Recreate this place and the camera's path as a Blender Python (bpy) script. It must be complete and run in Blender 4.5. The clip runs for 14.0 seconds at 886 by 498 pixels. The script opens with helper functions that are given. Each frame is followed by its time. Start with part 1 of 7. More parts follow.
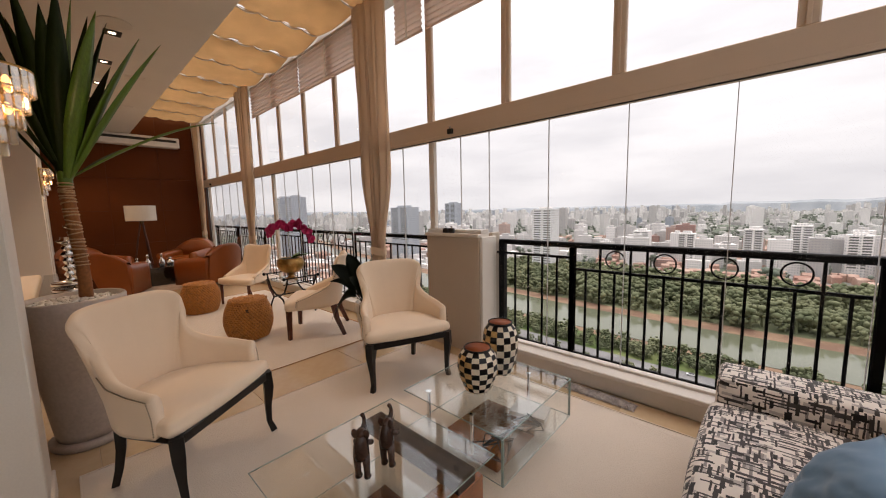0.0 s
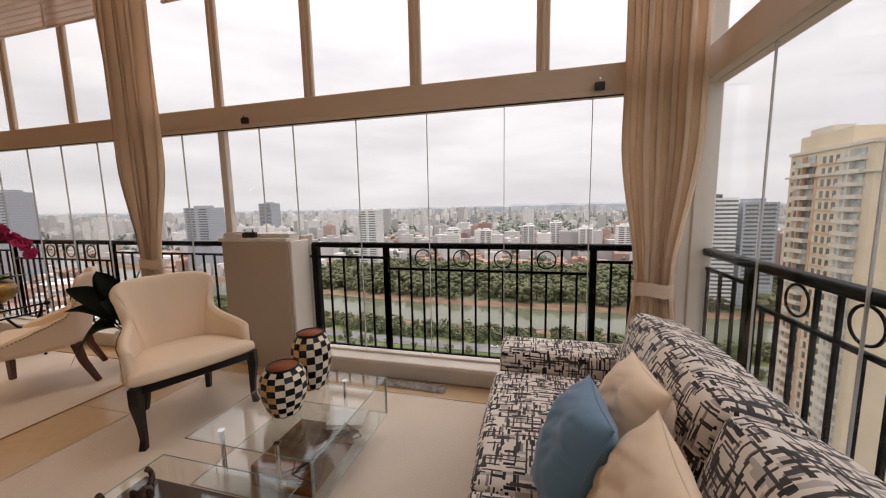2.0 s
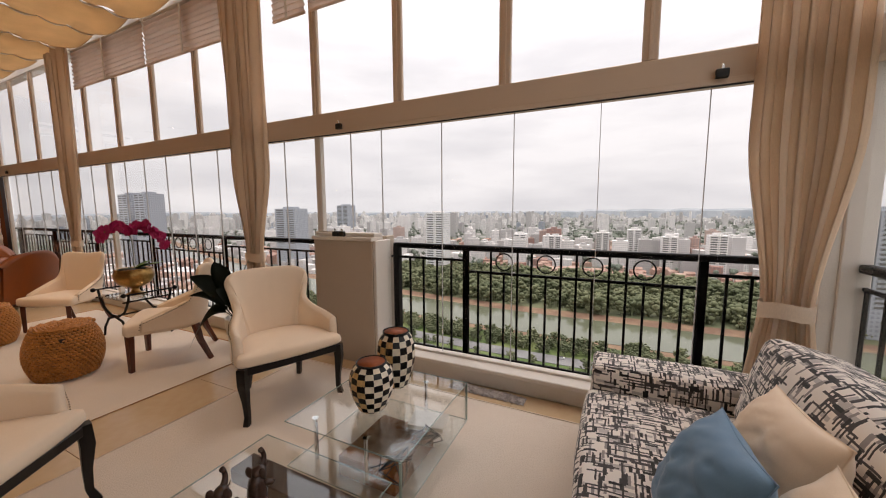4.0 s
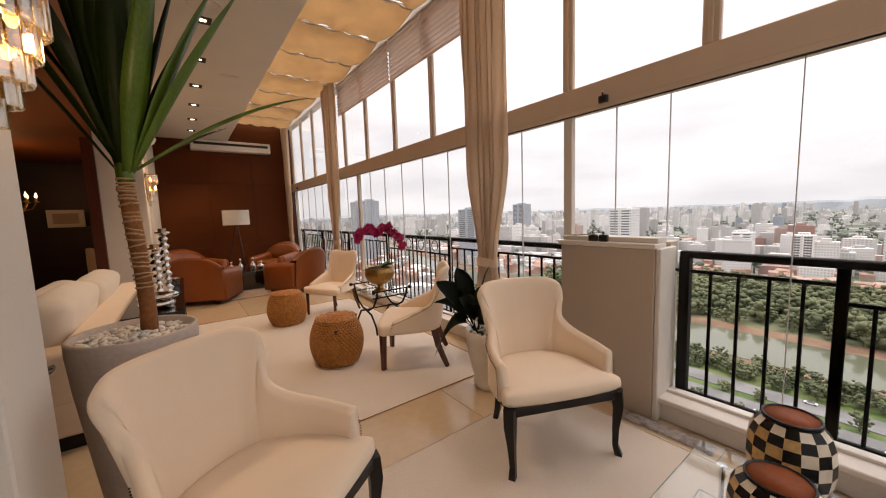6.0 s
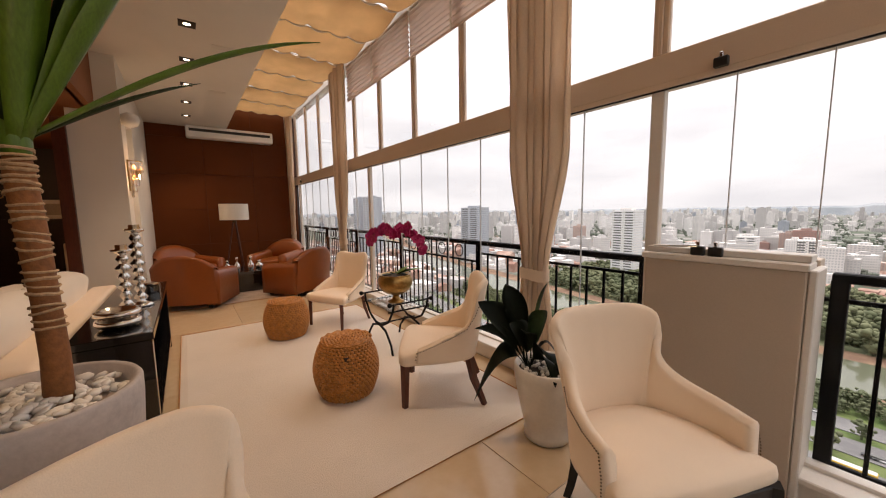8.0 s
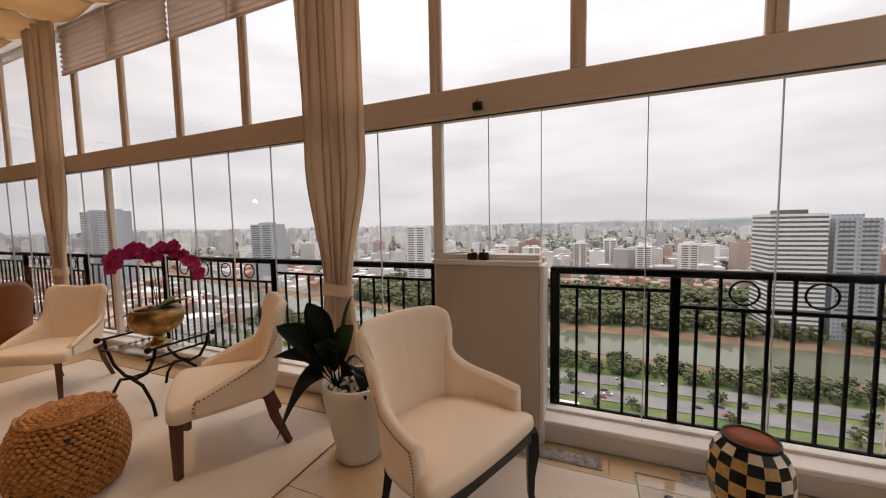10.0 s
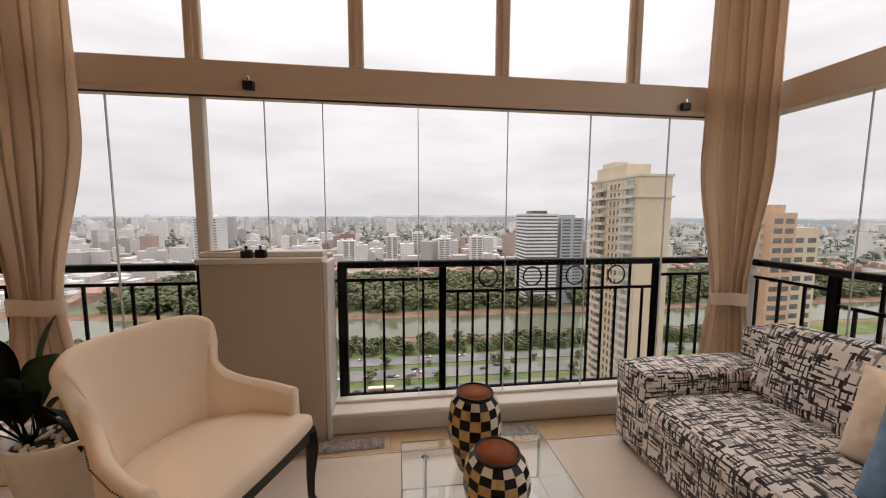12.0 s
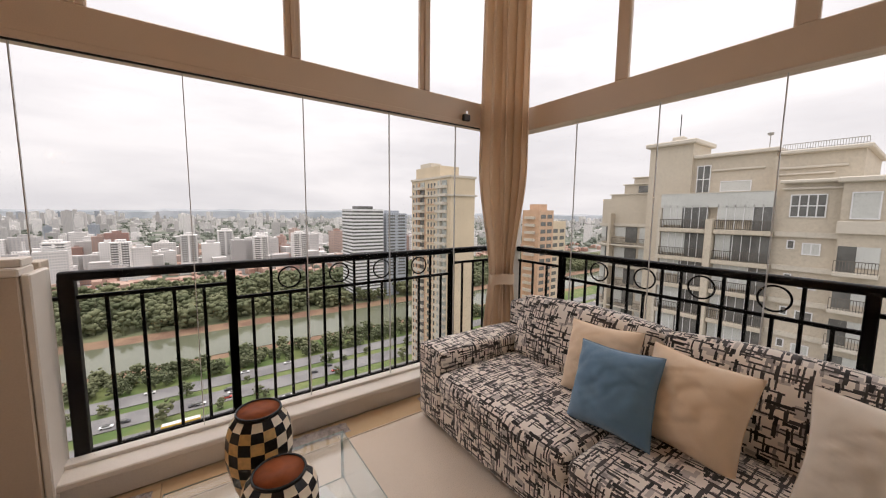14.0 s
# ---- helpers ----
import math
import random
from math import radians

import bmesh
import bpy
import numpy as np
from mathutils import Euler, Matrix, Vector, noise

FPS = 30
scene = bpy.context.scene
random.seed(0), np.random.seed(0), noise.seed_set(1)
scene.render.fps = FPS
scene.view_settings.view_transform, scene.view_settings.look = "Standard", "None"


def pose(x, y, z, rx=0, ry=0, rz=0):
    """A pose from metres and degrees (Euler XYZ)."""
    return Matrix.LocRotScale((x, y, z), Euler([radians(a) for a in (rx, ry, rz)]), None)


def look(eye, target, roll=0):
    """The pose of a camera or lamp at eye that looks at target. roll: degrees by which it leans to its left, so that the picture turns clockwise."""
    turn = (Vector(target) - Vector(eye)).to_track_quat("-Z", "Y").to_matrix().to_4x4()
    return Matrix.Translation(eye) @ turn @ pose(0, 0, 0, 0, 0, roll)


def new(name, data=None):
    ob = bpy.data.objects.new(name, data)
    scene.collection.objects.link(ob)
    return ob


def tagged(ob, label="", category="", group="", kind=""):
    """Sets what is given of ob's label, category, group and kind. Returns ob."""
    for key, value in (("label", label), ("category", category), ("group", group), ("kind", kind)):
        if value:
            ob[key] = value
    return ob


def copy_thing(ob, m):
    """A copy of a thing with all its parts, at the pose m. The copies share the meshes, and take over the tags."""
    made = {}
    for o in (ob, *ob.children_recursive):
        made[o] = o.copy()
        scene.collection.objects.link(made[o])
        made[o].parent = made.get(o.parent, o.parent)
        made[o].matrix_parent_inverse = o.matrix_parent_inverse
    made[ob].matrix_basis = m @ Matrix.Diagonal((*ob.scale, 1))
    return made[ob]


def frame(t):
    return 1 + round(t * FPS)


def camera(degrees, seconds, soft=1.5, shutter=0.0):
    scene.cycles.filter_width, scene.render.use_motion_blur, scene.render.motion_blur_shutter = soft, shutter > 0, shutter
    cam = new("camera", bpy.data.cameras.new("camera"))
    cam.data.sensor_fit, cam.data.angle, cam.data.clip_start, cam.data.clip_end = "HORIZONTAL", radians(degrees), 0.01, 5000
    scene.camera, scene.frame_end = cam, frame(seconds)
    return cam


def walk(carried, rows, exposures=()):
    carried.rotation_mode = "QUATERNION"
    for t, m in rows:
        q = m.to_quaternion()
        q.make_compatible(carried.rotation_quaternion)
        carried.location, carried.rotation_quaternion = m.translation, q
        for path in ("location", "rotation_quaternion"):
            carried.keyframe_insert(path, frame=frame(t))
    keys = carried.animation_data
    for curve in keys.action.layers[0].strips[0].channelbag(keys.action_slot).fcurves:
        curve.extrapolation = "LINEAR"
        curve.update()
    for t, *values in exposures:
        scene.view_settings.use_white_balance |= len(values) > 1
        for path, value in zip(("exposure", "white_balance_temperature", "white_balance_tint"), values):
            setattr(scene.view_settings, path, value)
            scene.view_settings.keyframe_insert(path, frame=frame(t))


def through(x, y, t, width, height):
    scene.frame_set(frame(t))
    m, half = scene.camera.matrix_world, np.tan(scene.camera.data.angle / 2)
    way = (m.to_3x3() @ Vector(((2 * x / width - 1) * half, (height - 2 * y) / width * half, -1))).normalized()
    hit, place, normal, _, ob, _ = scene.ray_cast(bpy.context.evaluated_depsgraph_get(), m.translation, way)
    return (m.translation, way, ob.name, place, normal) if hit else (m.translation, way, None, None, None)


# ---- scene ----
cam = camera(103.3, 14.0, 1.1)
PATH = [
    (0, (0.126, 0.422, 1.443), (-1.22, 1.884, 1.217), -1.3),
    (0.5, (0.14, 0.447, 1.431), (-1.066, 2.026, 1.203), -1.3),
    (1, (0.147, 0.465, 1.425), (-0.88, 2.165, 1.194), -1.0),
    (1.5, (0.159, 0.496, 1.434), (-0.641, 2.313, 1.194), -1.4),
    (2, (0.192, 0.531, 1.443), (-0.313, 2.451, 1.202), -1.1),
    (4.5, (-0.089, 0.554, 1.433), (-1.167, 2.229, 1.243), -0.9),
    (5, (-0.324, 0.639, 1.449), (-1.674, 2.104, 1.272), -1.5),
    (5.5, (-0.562, 0.695, 1.443), (-2.125, 1.927, 1.241), -0.8),
    (6, (-0.876, 0.662, 1.447), (-2.476, 1.844, 1.242), -2.0),
    (6.5, (-1.131, 0.694, 1.438), (-2.817, 1.748, 1.222), -2.1),
    (7, (-1.35, 0.757, 1.455), (-3.102, 1.696, 1.227), -0.6),
    (9.5, (-1.642, 0.863, 1.467), (-2.618, 2.601, 1.304), -1.2),
    (10, (-1.597, 0.861, 1.442), (-2.35, 2.708, 1.3), -1.1),
    (10.5, (-1.528, 0.874, 1.461), (-1.993, 2.813, 1.304), -0.9),
    (11, (-1.476, 0.875, 1.454), (-1.651, 2.861, 1.288), -0.3),
    (11.5, (-1.429, 0.875, 1.461), (-1.356, 2.866, 1.286), -0.3),
    (12, (-1.406, 0.881, 1.455), (-1.147, 2.855, 1.267), 0.2),
    (12.5, (-1.376, 0.885, 1.444), (-0.917, 2.822, 1.261), 0.6),
    (13, (-1.323, 0.88, 1.451), (-0.604, 2.737, 1.264), 0.8),
    (13.5, (-1.275, 0.886, 1.443), (-0.336, 2.64, 1.236), 0.4),
    (14, (-1.244, 0.867, 1.452), (-0.096, 2.492, 1.245), 0.6),
]
walk(cam, [(t, look(eye, target, roll)) for t, eye, target, roll in PATH], [(0.0, 0.28, 6830, 20), (2.0, 0.16, 6830, 20), (4.5, 0.22, 6850, 20), (5.5, 0.32, 6850, 20), (6.5, 0.50, 6900, 20), (7.2, 0.52, 6900, 20), (9.5, 0.12, 6850, 20), (10.5, 0.06, 6850, 20), (12.0, 0.12, 6850, 20), (14.0, 0.24, 6850, 20)])

# ---- world and light ----
world = bpy.data.worlds.new("overcast")
scene.world = world
world.use_nodes = True
wn, wl = world.node_tree.nodes, world.node_tree.links
wn.clear()
sky = wn.new("ShaderNodeTexSky")
sky.sky_type, sky.sun_disc = "NISHITA", False
sky.sun_elevation, sky.sun_rotation = radians(76), radians(19)
sky.air_density, sky.dust_density = 1.0, 6.0
sky_out = wn.new("ShaderNodeOutputWorld")
bg = wn.new("ShaderNodeBackground")
hsv = wn.new("ShaderNodeHueSaturation")
hsv.inputs["Saturation"].default_value = 0.12
dim = wn.new("ShaderNodeMix")
dim.data_type, dim.blend_type = "RGBA", "MULTIPLY"
dim.inputs["Factor"].default_value = 1.0
dim.inputs[7].default_value = (0.10, 0.10, 0.10, 1)
cloud_co = wn.new("ShaderNodeTexCoord")
cloud_map = wn.new("ShaderNodeMapping")
cloud_map.inputs["Scale"].default_value = (1.0, 1.0, 4.5)
cloud = wn.new("ShaderNodeTexNoise")
cloud.inputs["Scale"].default_value, cloud.inputs["Detail"].default_value = 2.2, 5.0
ramp = wn.new("ShaderNodeValToRGB")
ramp.color_ramp.elements[0].position, ramp.color_ramp.elements[0].color = 0.36, (0.78, 0.815, 0.84, 1)
ramp.color_ramp.elements[1].position, ramp.color_ramp.elements[1].color = 0.60, (0.965, 1.0, 1.01, 1)
cover = wn.new("ShaderNodeMix")
cover.data_type = "RGBA"
cover.inputs["Factor"].default_value = 0.9
wl.new(sky.outputs[0], hsv.inputs["Color"])
wl.new(hsv.outputs[0], dim.inputs[6])
wl.new(cloud_co.outputs["Generated"], cloud_map.inputs[0])
wl.new(cloud_map.outputs[0], cloud.inputs["Vector"])
wl.new(cloud.outputs["Fac"], ramp.inputs[0])
wl.new(dim.outputs[2], cover.inputs[6])
wl.new(ramp.outputs[0], cover.inputs[7])
up = wn.new("ShaderNodeSeparateXYZ")
rise = wn.new("ShaderNodeMapRange")
rise.inputs[1].default_value, rise.inputs[2].default_value = 0.0, 1.0
rise.inputs[3].default_value, rise.inputs[4].default_value = 0.79, 1.75
curve = wn.new("ShaderNodeMath")
curve.operation = "POWER"
curve.inputs[1].default_value = 1.8
lift = wn.new("ShaderNodeVectorMath")
lift.operation = "SCALE"
wl.new(cloud_co.outputs["Generated"], up.inputs[0])
wl.new(up.outputs[2], curve.inputs[0])
wl.new(curve.outputs[0], rise.inputs[0])
wl.new(cover.outputs[2], lift.inputs[0])
wl.new(rise.outputs[0], lift.inputs["Scale"])
wl.new(lift.outputs[0], bg.inputs["Color"])
wl.new(bg.outputs[0], sky_out.inputs[0])
bg.inputs["Strength"].default_value = 1.12

sun = new("sun", bpy.data.lights.new("sun", "SUN"))
sun.data.energy, sun.data.angle, sun.data.color = 0.95, radians(35), (1.0, 0.96, 0.9)
sun.matrix_world = look((0, 0, 60), (-5, -14, 0))


def lamp(name, kind, place, energy, colour, size=0.1, aim=None, spot=100):
    data = bpy.data.lights.new(name, kind)
    data.energy, data.color = energy, colour
    if kind == "SPOT":
        data.spot_size, data.spot_blend, data.shadow_soft_size = radians(spot), 0.6, size
    elif kind == "POINT":
        data.shadow_soft_size = size
    ob = new(name, data)
    ob.matrix_world = look(place, aim) if aim else Matrix.Translation(place)
    return ob


# ---- materials ----
def mat(name, colour, rough=0.5, metal=0.0, var=0.12, scale=2.5, fine=45.0, bump=0.05, tint=None, coat=0.0, sheen=0.0, emit=0.0, stretch=(1, 1, 1), random_value=0.0, glow=None, through=0.0, spec=0.5):
    """A surface with broad and fine variation of its colour, and fine relief."""
    m = bpy.data.materials.new(name)
    m.use_nodes = True
    n, l = m.node_tree.nodes, m.node_tree.links
    b = n["Principled BSDF"]
    co = n.new("ShaderNodeTexCoord")
    mp = n.new("ShaderNodeMapping")
    mp.inputs["Scale"].default_value = stretch
    l.new(co.outputs["Object"], mp.inputs[0])
    big, small = n.new("ShaderNodeTexNoise"), n.new("ShaderNodeTexNoise")
    big.inputs["Scale"].default_value, big.inputs["Detail"].default_value = scale, 4
    small.inputs["Scale"].default_value, small.inputs["Detail"].default_value = fine, 3
    for k in (big, small):
        l.new(mp.outputs[0], k.inputs["Vector"])
    add = n.new("ShaderNodeMath")
    add.operation = "ADD"
    l.new(big.outputs["Fac"], add.inputs[0])
    l.new(small.outputs["Fac"], add.inputs[1])
    last = add.outputs[0]
    if random_value:
        info = n.new("ShaderNodeObjectInfo")
        sc = n.new("ShaderNodeMath")
        sc.operation = "MULTIPLY_ADD"
        sc.inputs[1].default_value = random_value
        l.new(info.outputs["Random"], sc.inputs[0])
        l.new(last, sc.inputs[2])
        last = sc.outputs[0]
    rng = n.new("ShaderNodeMapRange")
    rng.inputs[1].default_value, rng.inputs[2].default_value = 0.7, 1.3 + random_value
    l.new(last, rng.inputs[0])
    mix = n.new("ShaderNodeMix")
    mix.data_type = "RGBA"
    c = Vector(colour)
    t2 = Vector(tint) if tint else c * (1 - var)
    c2 = c if tint else c * (1 + var * 0.6)
    mix.inputs[6].default_value = (*t2, 1)
    mix.inputs[7].default_value = (*[min(v, 0.97) for v in c2], 1)
    l.new(rng.outputs[0], mix.inputs["Factor"])
    l.new(mix.outputs[2], b.inputs["Base Color"])
    b.inputs["Roughness"].default_value, b.inputs["Metallic"].default_value = rough, metal
    b.inputs["Coat Weight"].default_value = coat
    b.inputs["Specular IOR Level"].default_value = spec
    if through:
        ts, ms = n.new("ShaderNodeBsdfTranslucent"), n.new("ShaderNodeMixShader")
        ms.inputs[0].default_value = through
        l.new(mix.outputs[2], ts.inputs[0])
        l.new(b.outputs[0], ms.inputs[1])
        l.new(ts.outputs[0], ms.inputs[2])
        l.new(ms.outputs[0], n["Material Output"].inputs[0])
    b.inputs["Sheen Weight"].default_value = sheen
    if emit:
        b.inputs["Emission Color"].default_value = (*(glow or colour), 1)
        b.inputs["Emission Strength"].default_value = emit
    if bump:
        bp = n.new("ShaderNodeBump")
        bp.inputs["Strength"].default_value, bp.inputs["Distance"].default_value = bump, 0.01
        l.new(small.outputs["Fac"], bp.inputs["Height"])
        l.new(bp.outputs[0], b.inputs["Normal"])
    return m


def pane_glass(name, tint, gloss=0.02, rough=0.0):
    m = bpy.data.materials.new(name)
    m.use_nodes = True
    n, l = m.node_tree.nodes, m.node_tree.links
    n.clear()
    out, mx = n.new("ShaderNodeOutputMaterial"), n.new("ShaderNodeMixShader")
    tr, gl, lw = n.new("ShaderNodeBsdfTransparent"), n.new("ShaderNodeBsdfGlossy"), n.new("ShaderNodeLayerWeight")
    pw, fr = n.new("ShaderNodeMath"), n.new("ShaderNodeMath")
    pw.operation, fr.operation = "POWER", "MULTIPLY_ADD"
    pw.inputs[1].default_value = 4.0
    fr.inputs[1].default_value, fr.inputs[2].default_value = 0.55, gloss
    tr.inputs[0].default_value = (*tint, 1)
    gl.inputs["Roughness"].default_value = rough
    l.new(lw.outputs["Facing"], pw.inputs[0])
    l.new(pw.outputs[0], fr.inputs[0])
    l.new(fr.outputs[0], mx.inputs[0])
    l.new(tr.outputs[0], mx.inputs[1])
    l.new(gl.outputs[0], mx.inputs[2])
    l.new(mx.outputs[0], out.inputs[0])
    return m


M = {
    "marble": mat("cream_marble", (0.66, 0.50, 0.325), 0.16, var=0.14, scale=1.6, fine=14, bump=0.01, tint=(0.56, 0.40, 0.24), random_value=0.5),
    "grout": mat("grout", (0.55, 0.43, 0.29), 0.7),
    "wall": mat("cream_paint", (0.72, 0.67, 0.60), 0.6, var=0.05, fine=120, bump=0.04),
    "ceiling": mat("ceiling_paint", (0.78, 0.73, 0.66), 0.75, var=0.04, fine=90, bump=0.03),
    # Off-white frames toned tan: their backlit shade is put into the colour.
    "frame": mat("backlit_tan_frame", (0.68, 0.54, 0.42), 0.42, var=0.06, fine=200, bump=0.02),
    "frame_white": mat("white_frame_paint", (0.73, 0.67, 0.60), 0.45, var=0.06, fine=160, bump=0.02),
    "box_panel": mat("taupe_panel_paint", (0.50, 0.405, 0.315), 0.5, var=0.05, fine=160, bump=0.02),
    "joint": mat("clear_seal", (0.55, 0.54, 0.53), 0.35, var=0.05),
    "black_plastic": mat("black_plastic", (0.015, 0.014, 0.013), 0.4),
    "iron": mat("black_iron_paint", (0.0045, 0.004, 0.004), 0.55, spec=0.15, var=0.3, fine=70, bump=0.12),
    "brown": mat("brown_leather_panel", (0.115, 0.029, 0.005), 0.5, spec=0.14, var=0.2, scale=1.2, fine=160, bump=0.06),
    "dark_brown": mat("dark_wood", (0.028, 0.011, 0.006), 0.4, var=0.35, scale=2, fine=30, stretch=(1, 1, 6)),
    # Brown ceiling colour with the orange chandelier glow mixed into it.
    "bulkhead": mat("glow_tinted_brown_paint", (0.22, 0.065, 0.009), 0.7, var=0.1),
    "dining_wall": mat("dark_brown_wall", (0.02, 0.008, 0.005), 0.45, var=0.3),
    "canopy": mat("beige_canvas", (0.64, 0.45, 0.25), 0.85, var=0.14, scale=4, fine=300, bump=0.1, through=0.14),
    "blind": mat("pleated_blind_cloth", (0.80, 0.67, 0.58), 0.85, var=0.07, fine=250, bump=0.1, through=0.5),
    "curtain": mat("cream_linen_curtain", (0.88, 0.72, 0.56), 0.85, var=0.08, scale=5, fine=260, bump=0.12, stretch=(1, 1, 0.2), through=0.18),
    "glass": pane_glass("window_glass", (0.985, 0.99, 0.987), 0.006),
    "table_glass": pane_glass("table_glass", (0.975, 0.99, 0.983), 0.075),
    "glass_edge": mat("green_glass_edge", (0.30, 0.40, 0.36), 0.1, var=0.2),
    "upholstery": mat("cream_upholstery", (0.86, 0.680, 0.500), 0.8, var=0.06, scale=3, fine=330, bump=0.12, sheen=0.3),
    "black_wood": mat("ebonised_wood", (0.008, 0.006, 0.005), 0.36, spec=0.35, var=0.4, fine=50, stretch=(1, 1, 0.2)),
    "red_wood": mat("mahogany_wood", (0.085, 0.022, 0.011), 0.3, var=0.35, fine=50, stretch=(1, 1, 0.2)),
    "nail": mat("aged_brass_nails", (0.10, 0.065, 0.03), 0.35, metal=0.9),
    "rug": mat("cream_wool_rug", (0.75, 0.64, 0.53), 0.95, var=0.07, scale=2, fine=180, bump=0.5, sheen=0.3),
    "rug_dark": mat("taupe_patterned_rug", (0.42, 0.31, 0.23), 0.95, var=0.4, scale=5, fine=90, bump=0.5),
    "mat_grey": mat("grey_rag_rug", (0.40, 0.36, 0.34), 0.95, var=0.55, scale=30, fine=180, bump=0.8),
    "leather": mat("cognac_leather", (0.26, 0.062, 0.008), 0.32, var=0.22, scale=3, fine=120, bump=0.12),
    "wicker": mat("woven_rope", (0.50, 0.205, 0.045), 0.5, var=0.45, scale=26, fine=150, bump=0.3),
    "pot": mat("grey_stone_pot", (0.50, 0.435, 0.395), 0.55, var=0.15, scale=3, fine=50, bump=0.08),
    "pot_white": mat("white_ceramic_pot", (0.76, 0.70, 0.62), 0.3, var=0.06),
    "pebble": mat("white_pebbles", (0.80, 0.75, 0.68), 0.5, var=0.12, random_value=0.3),
    "soil": mat("dark_soil", (0.03, 0.02, 0.013), 0.95, bump=0.5),
    "bark": mat("banded_palm_bark", (0.27, 0.10, 0.028), 0.75, var=0.35, scale=6, fine=60, bump=0.3),
    "bark_ring": mat("pale_bark_ring", (0.52, 0.34, 0.19), 0.8, var=0.3, fine=60, bump=0.3),
    "ceramic_tan": mat("tan_ceramic", (0.66, 0.42, 0.17), 0.3, var=0.3, scale=9, fine=60, spec=0.35),
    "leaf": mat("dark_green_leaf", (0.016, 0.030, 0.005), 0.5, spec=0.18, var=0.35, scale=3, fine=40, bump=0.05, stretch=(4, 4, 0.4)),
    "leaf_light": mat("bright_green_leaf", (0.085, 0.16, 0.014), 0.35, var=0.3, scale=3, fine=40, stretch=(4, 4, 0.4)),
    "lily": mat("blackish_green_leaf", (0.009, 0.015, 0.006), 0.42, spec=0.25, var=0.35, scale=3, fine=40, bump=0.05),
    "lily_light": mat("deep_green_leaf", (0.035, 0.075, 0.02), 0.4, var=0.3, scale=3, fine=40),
    "petal": mat("magenta_petals", (0.42, 0.008, 0.10), 0.5, var=0.3, scale=20),
    "stem": mat("green_brown_stem", (0.09, 0.10, 0.03), 0.6),
    "brass": mat("aged_brass", (0.42, 0.24, 0.08), 0.28, metal=1.0, var=0.3, scale=9),
    "silver": mat("mercury_silver", (0.75, 0.72, 0.68), 0.14, metal=1.0, var=0.2, scale=20),
    "chrome": mat("chrome", (0.8, 0.8, 0.8), 0.08, metal=1.0),
    "crystal": pane_glass("clear_amber_crystal", (1.0, 0.90, 0.70), 0.40, 0.12),
    "bulb": mat("lit_bulb", (1.0, 0.75, 0.4), 0.4, emit=7.0, glow=(1.0, 0.55, 0.20)),
    "spot_glow": mat("lit_spot", (1.0, 0.9, 0.75), 0.4, emit=4.0, glow=(1.0, 0.85, 0.62)),
    "shade": mat("linen_lamp_shade", (0.80, 0.74, 0.64), 0.85, var=0.06, fine=300, bump=0.15),
    "white_plastic": mat("white_plastic", (0.80, 0.77, 0.72), 0.35, var=0.04),
    "black_gloss": mat("black_lacquer", (0.010, 0.009, 0.009), 0.08, coat=0.6),
    "ceramic_black": mat("black_enamel", (0.007, 0.006, 0.006), 0.25, spec=0.3),
    "ceramic_cream": mat("ivory_enamel", (0.84, 0.74, 0.58), 0.25, var=0.2, scale=12, coat=0.3, random_value=0.5),
    "terracotta": mat("terracotta_glaze", (0.30, 0.075, 0.020), 0.5, spec=0.2, var=0.25),
    "figure": mat("brown_carved_wood", (0.06, 0.03, 0.02), 0.25, var=0.35, scale=10, fine=90, bump=0.15),
    "gold": mat("gold_trim", (0.55, 0.38, 0.15), 0.3, metal=0.9),
    "wire": mat("black_wire", (0.015, 0.014, 0.013), 0.4),
    "book": mat("white_book_cover", (0.72, 0.70, 0.67), 0.5),
    "blue_cushion": mat("blue_cotton", (0.14, 0.265, 0.40), 0.9, var=0.12, scale=7, fine=420, bump=0.2, sheen=0.3),
    "peach_cushion": mat("peach_cotton", (0.86, 0.66, 0.47), 0.9, var=0.06, scale=7, fine=420, bump=0.2, sheen=0.3),
    "cream_cushion": mat("ivory_cotton", (0.78, 0.69, 0.58), 0.9, var=0.05, scale=4, fine=420, bump=0.15, sheen=0.3),
    "table_wood": mat("reddish_table_wood", (0.30, 0.10, 0.032), 0.25, var=0.3, fine=60, stretch=(0.3, 3, 3), coat=0.3),
    "orange_cloth": mat("rust_cloth", (0.25, 0.09, 0.03), 0.9),
}


# ---- helpers ----
def link_mesh(name, bm, material, smooth=False):
    me = bpy.data.meshes.new(name)
    bmesh.ops.recalc_face_normals(bm, faces=bm.faces)
    bm.to_mesh(me)
    bm.free()
    for k in (material if isinstance(material, (list, tuple)) else [material]):
        me.materials.append(k)
    if smooth:
        me.polygons.foreach_set("use_smooth", [True] * len(me.polygons))
    return new(name, me)


def part(name, bm, material, parent, label="", smooth=False, m=None):
    ob = link_mesh(name, bm, material, smooth)
    ob.parent = parent
    if m is not None:
        ob.matrix_basis = m
    if label:
        ob["label"] = label
    return ob


def base(name, m=None, label="", category="", group="", kind=""):
    ob = new(name)
    ob.empty_display_size = 0.1
    if m is not None:
        ob.matrix_basis = m
    return tagged(ob, label, category, group, kind)


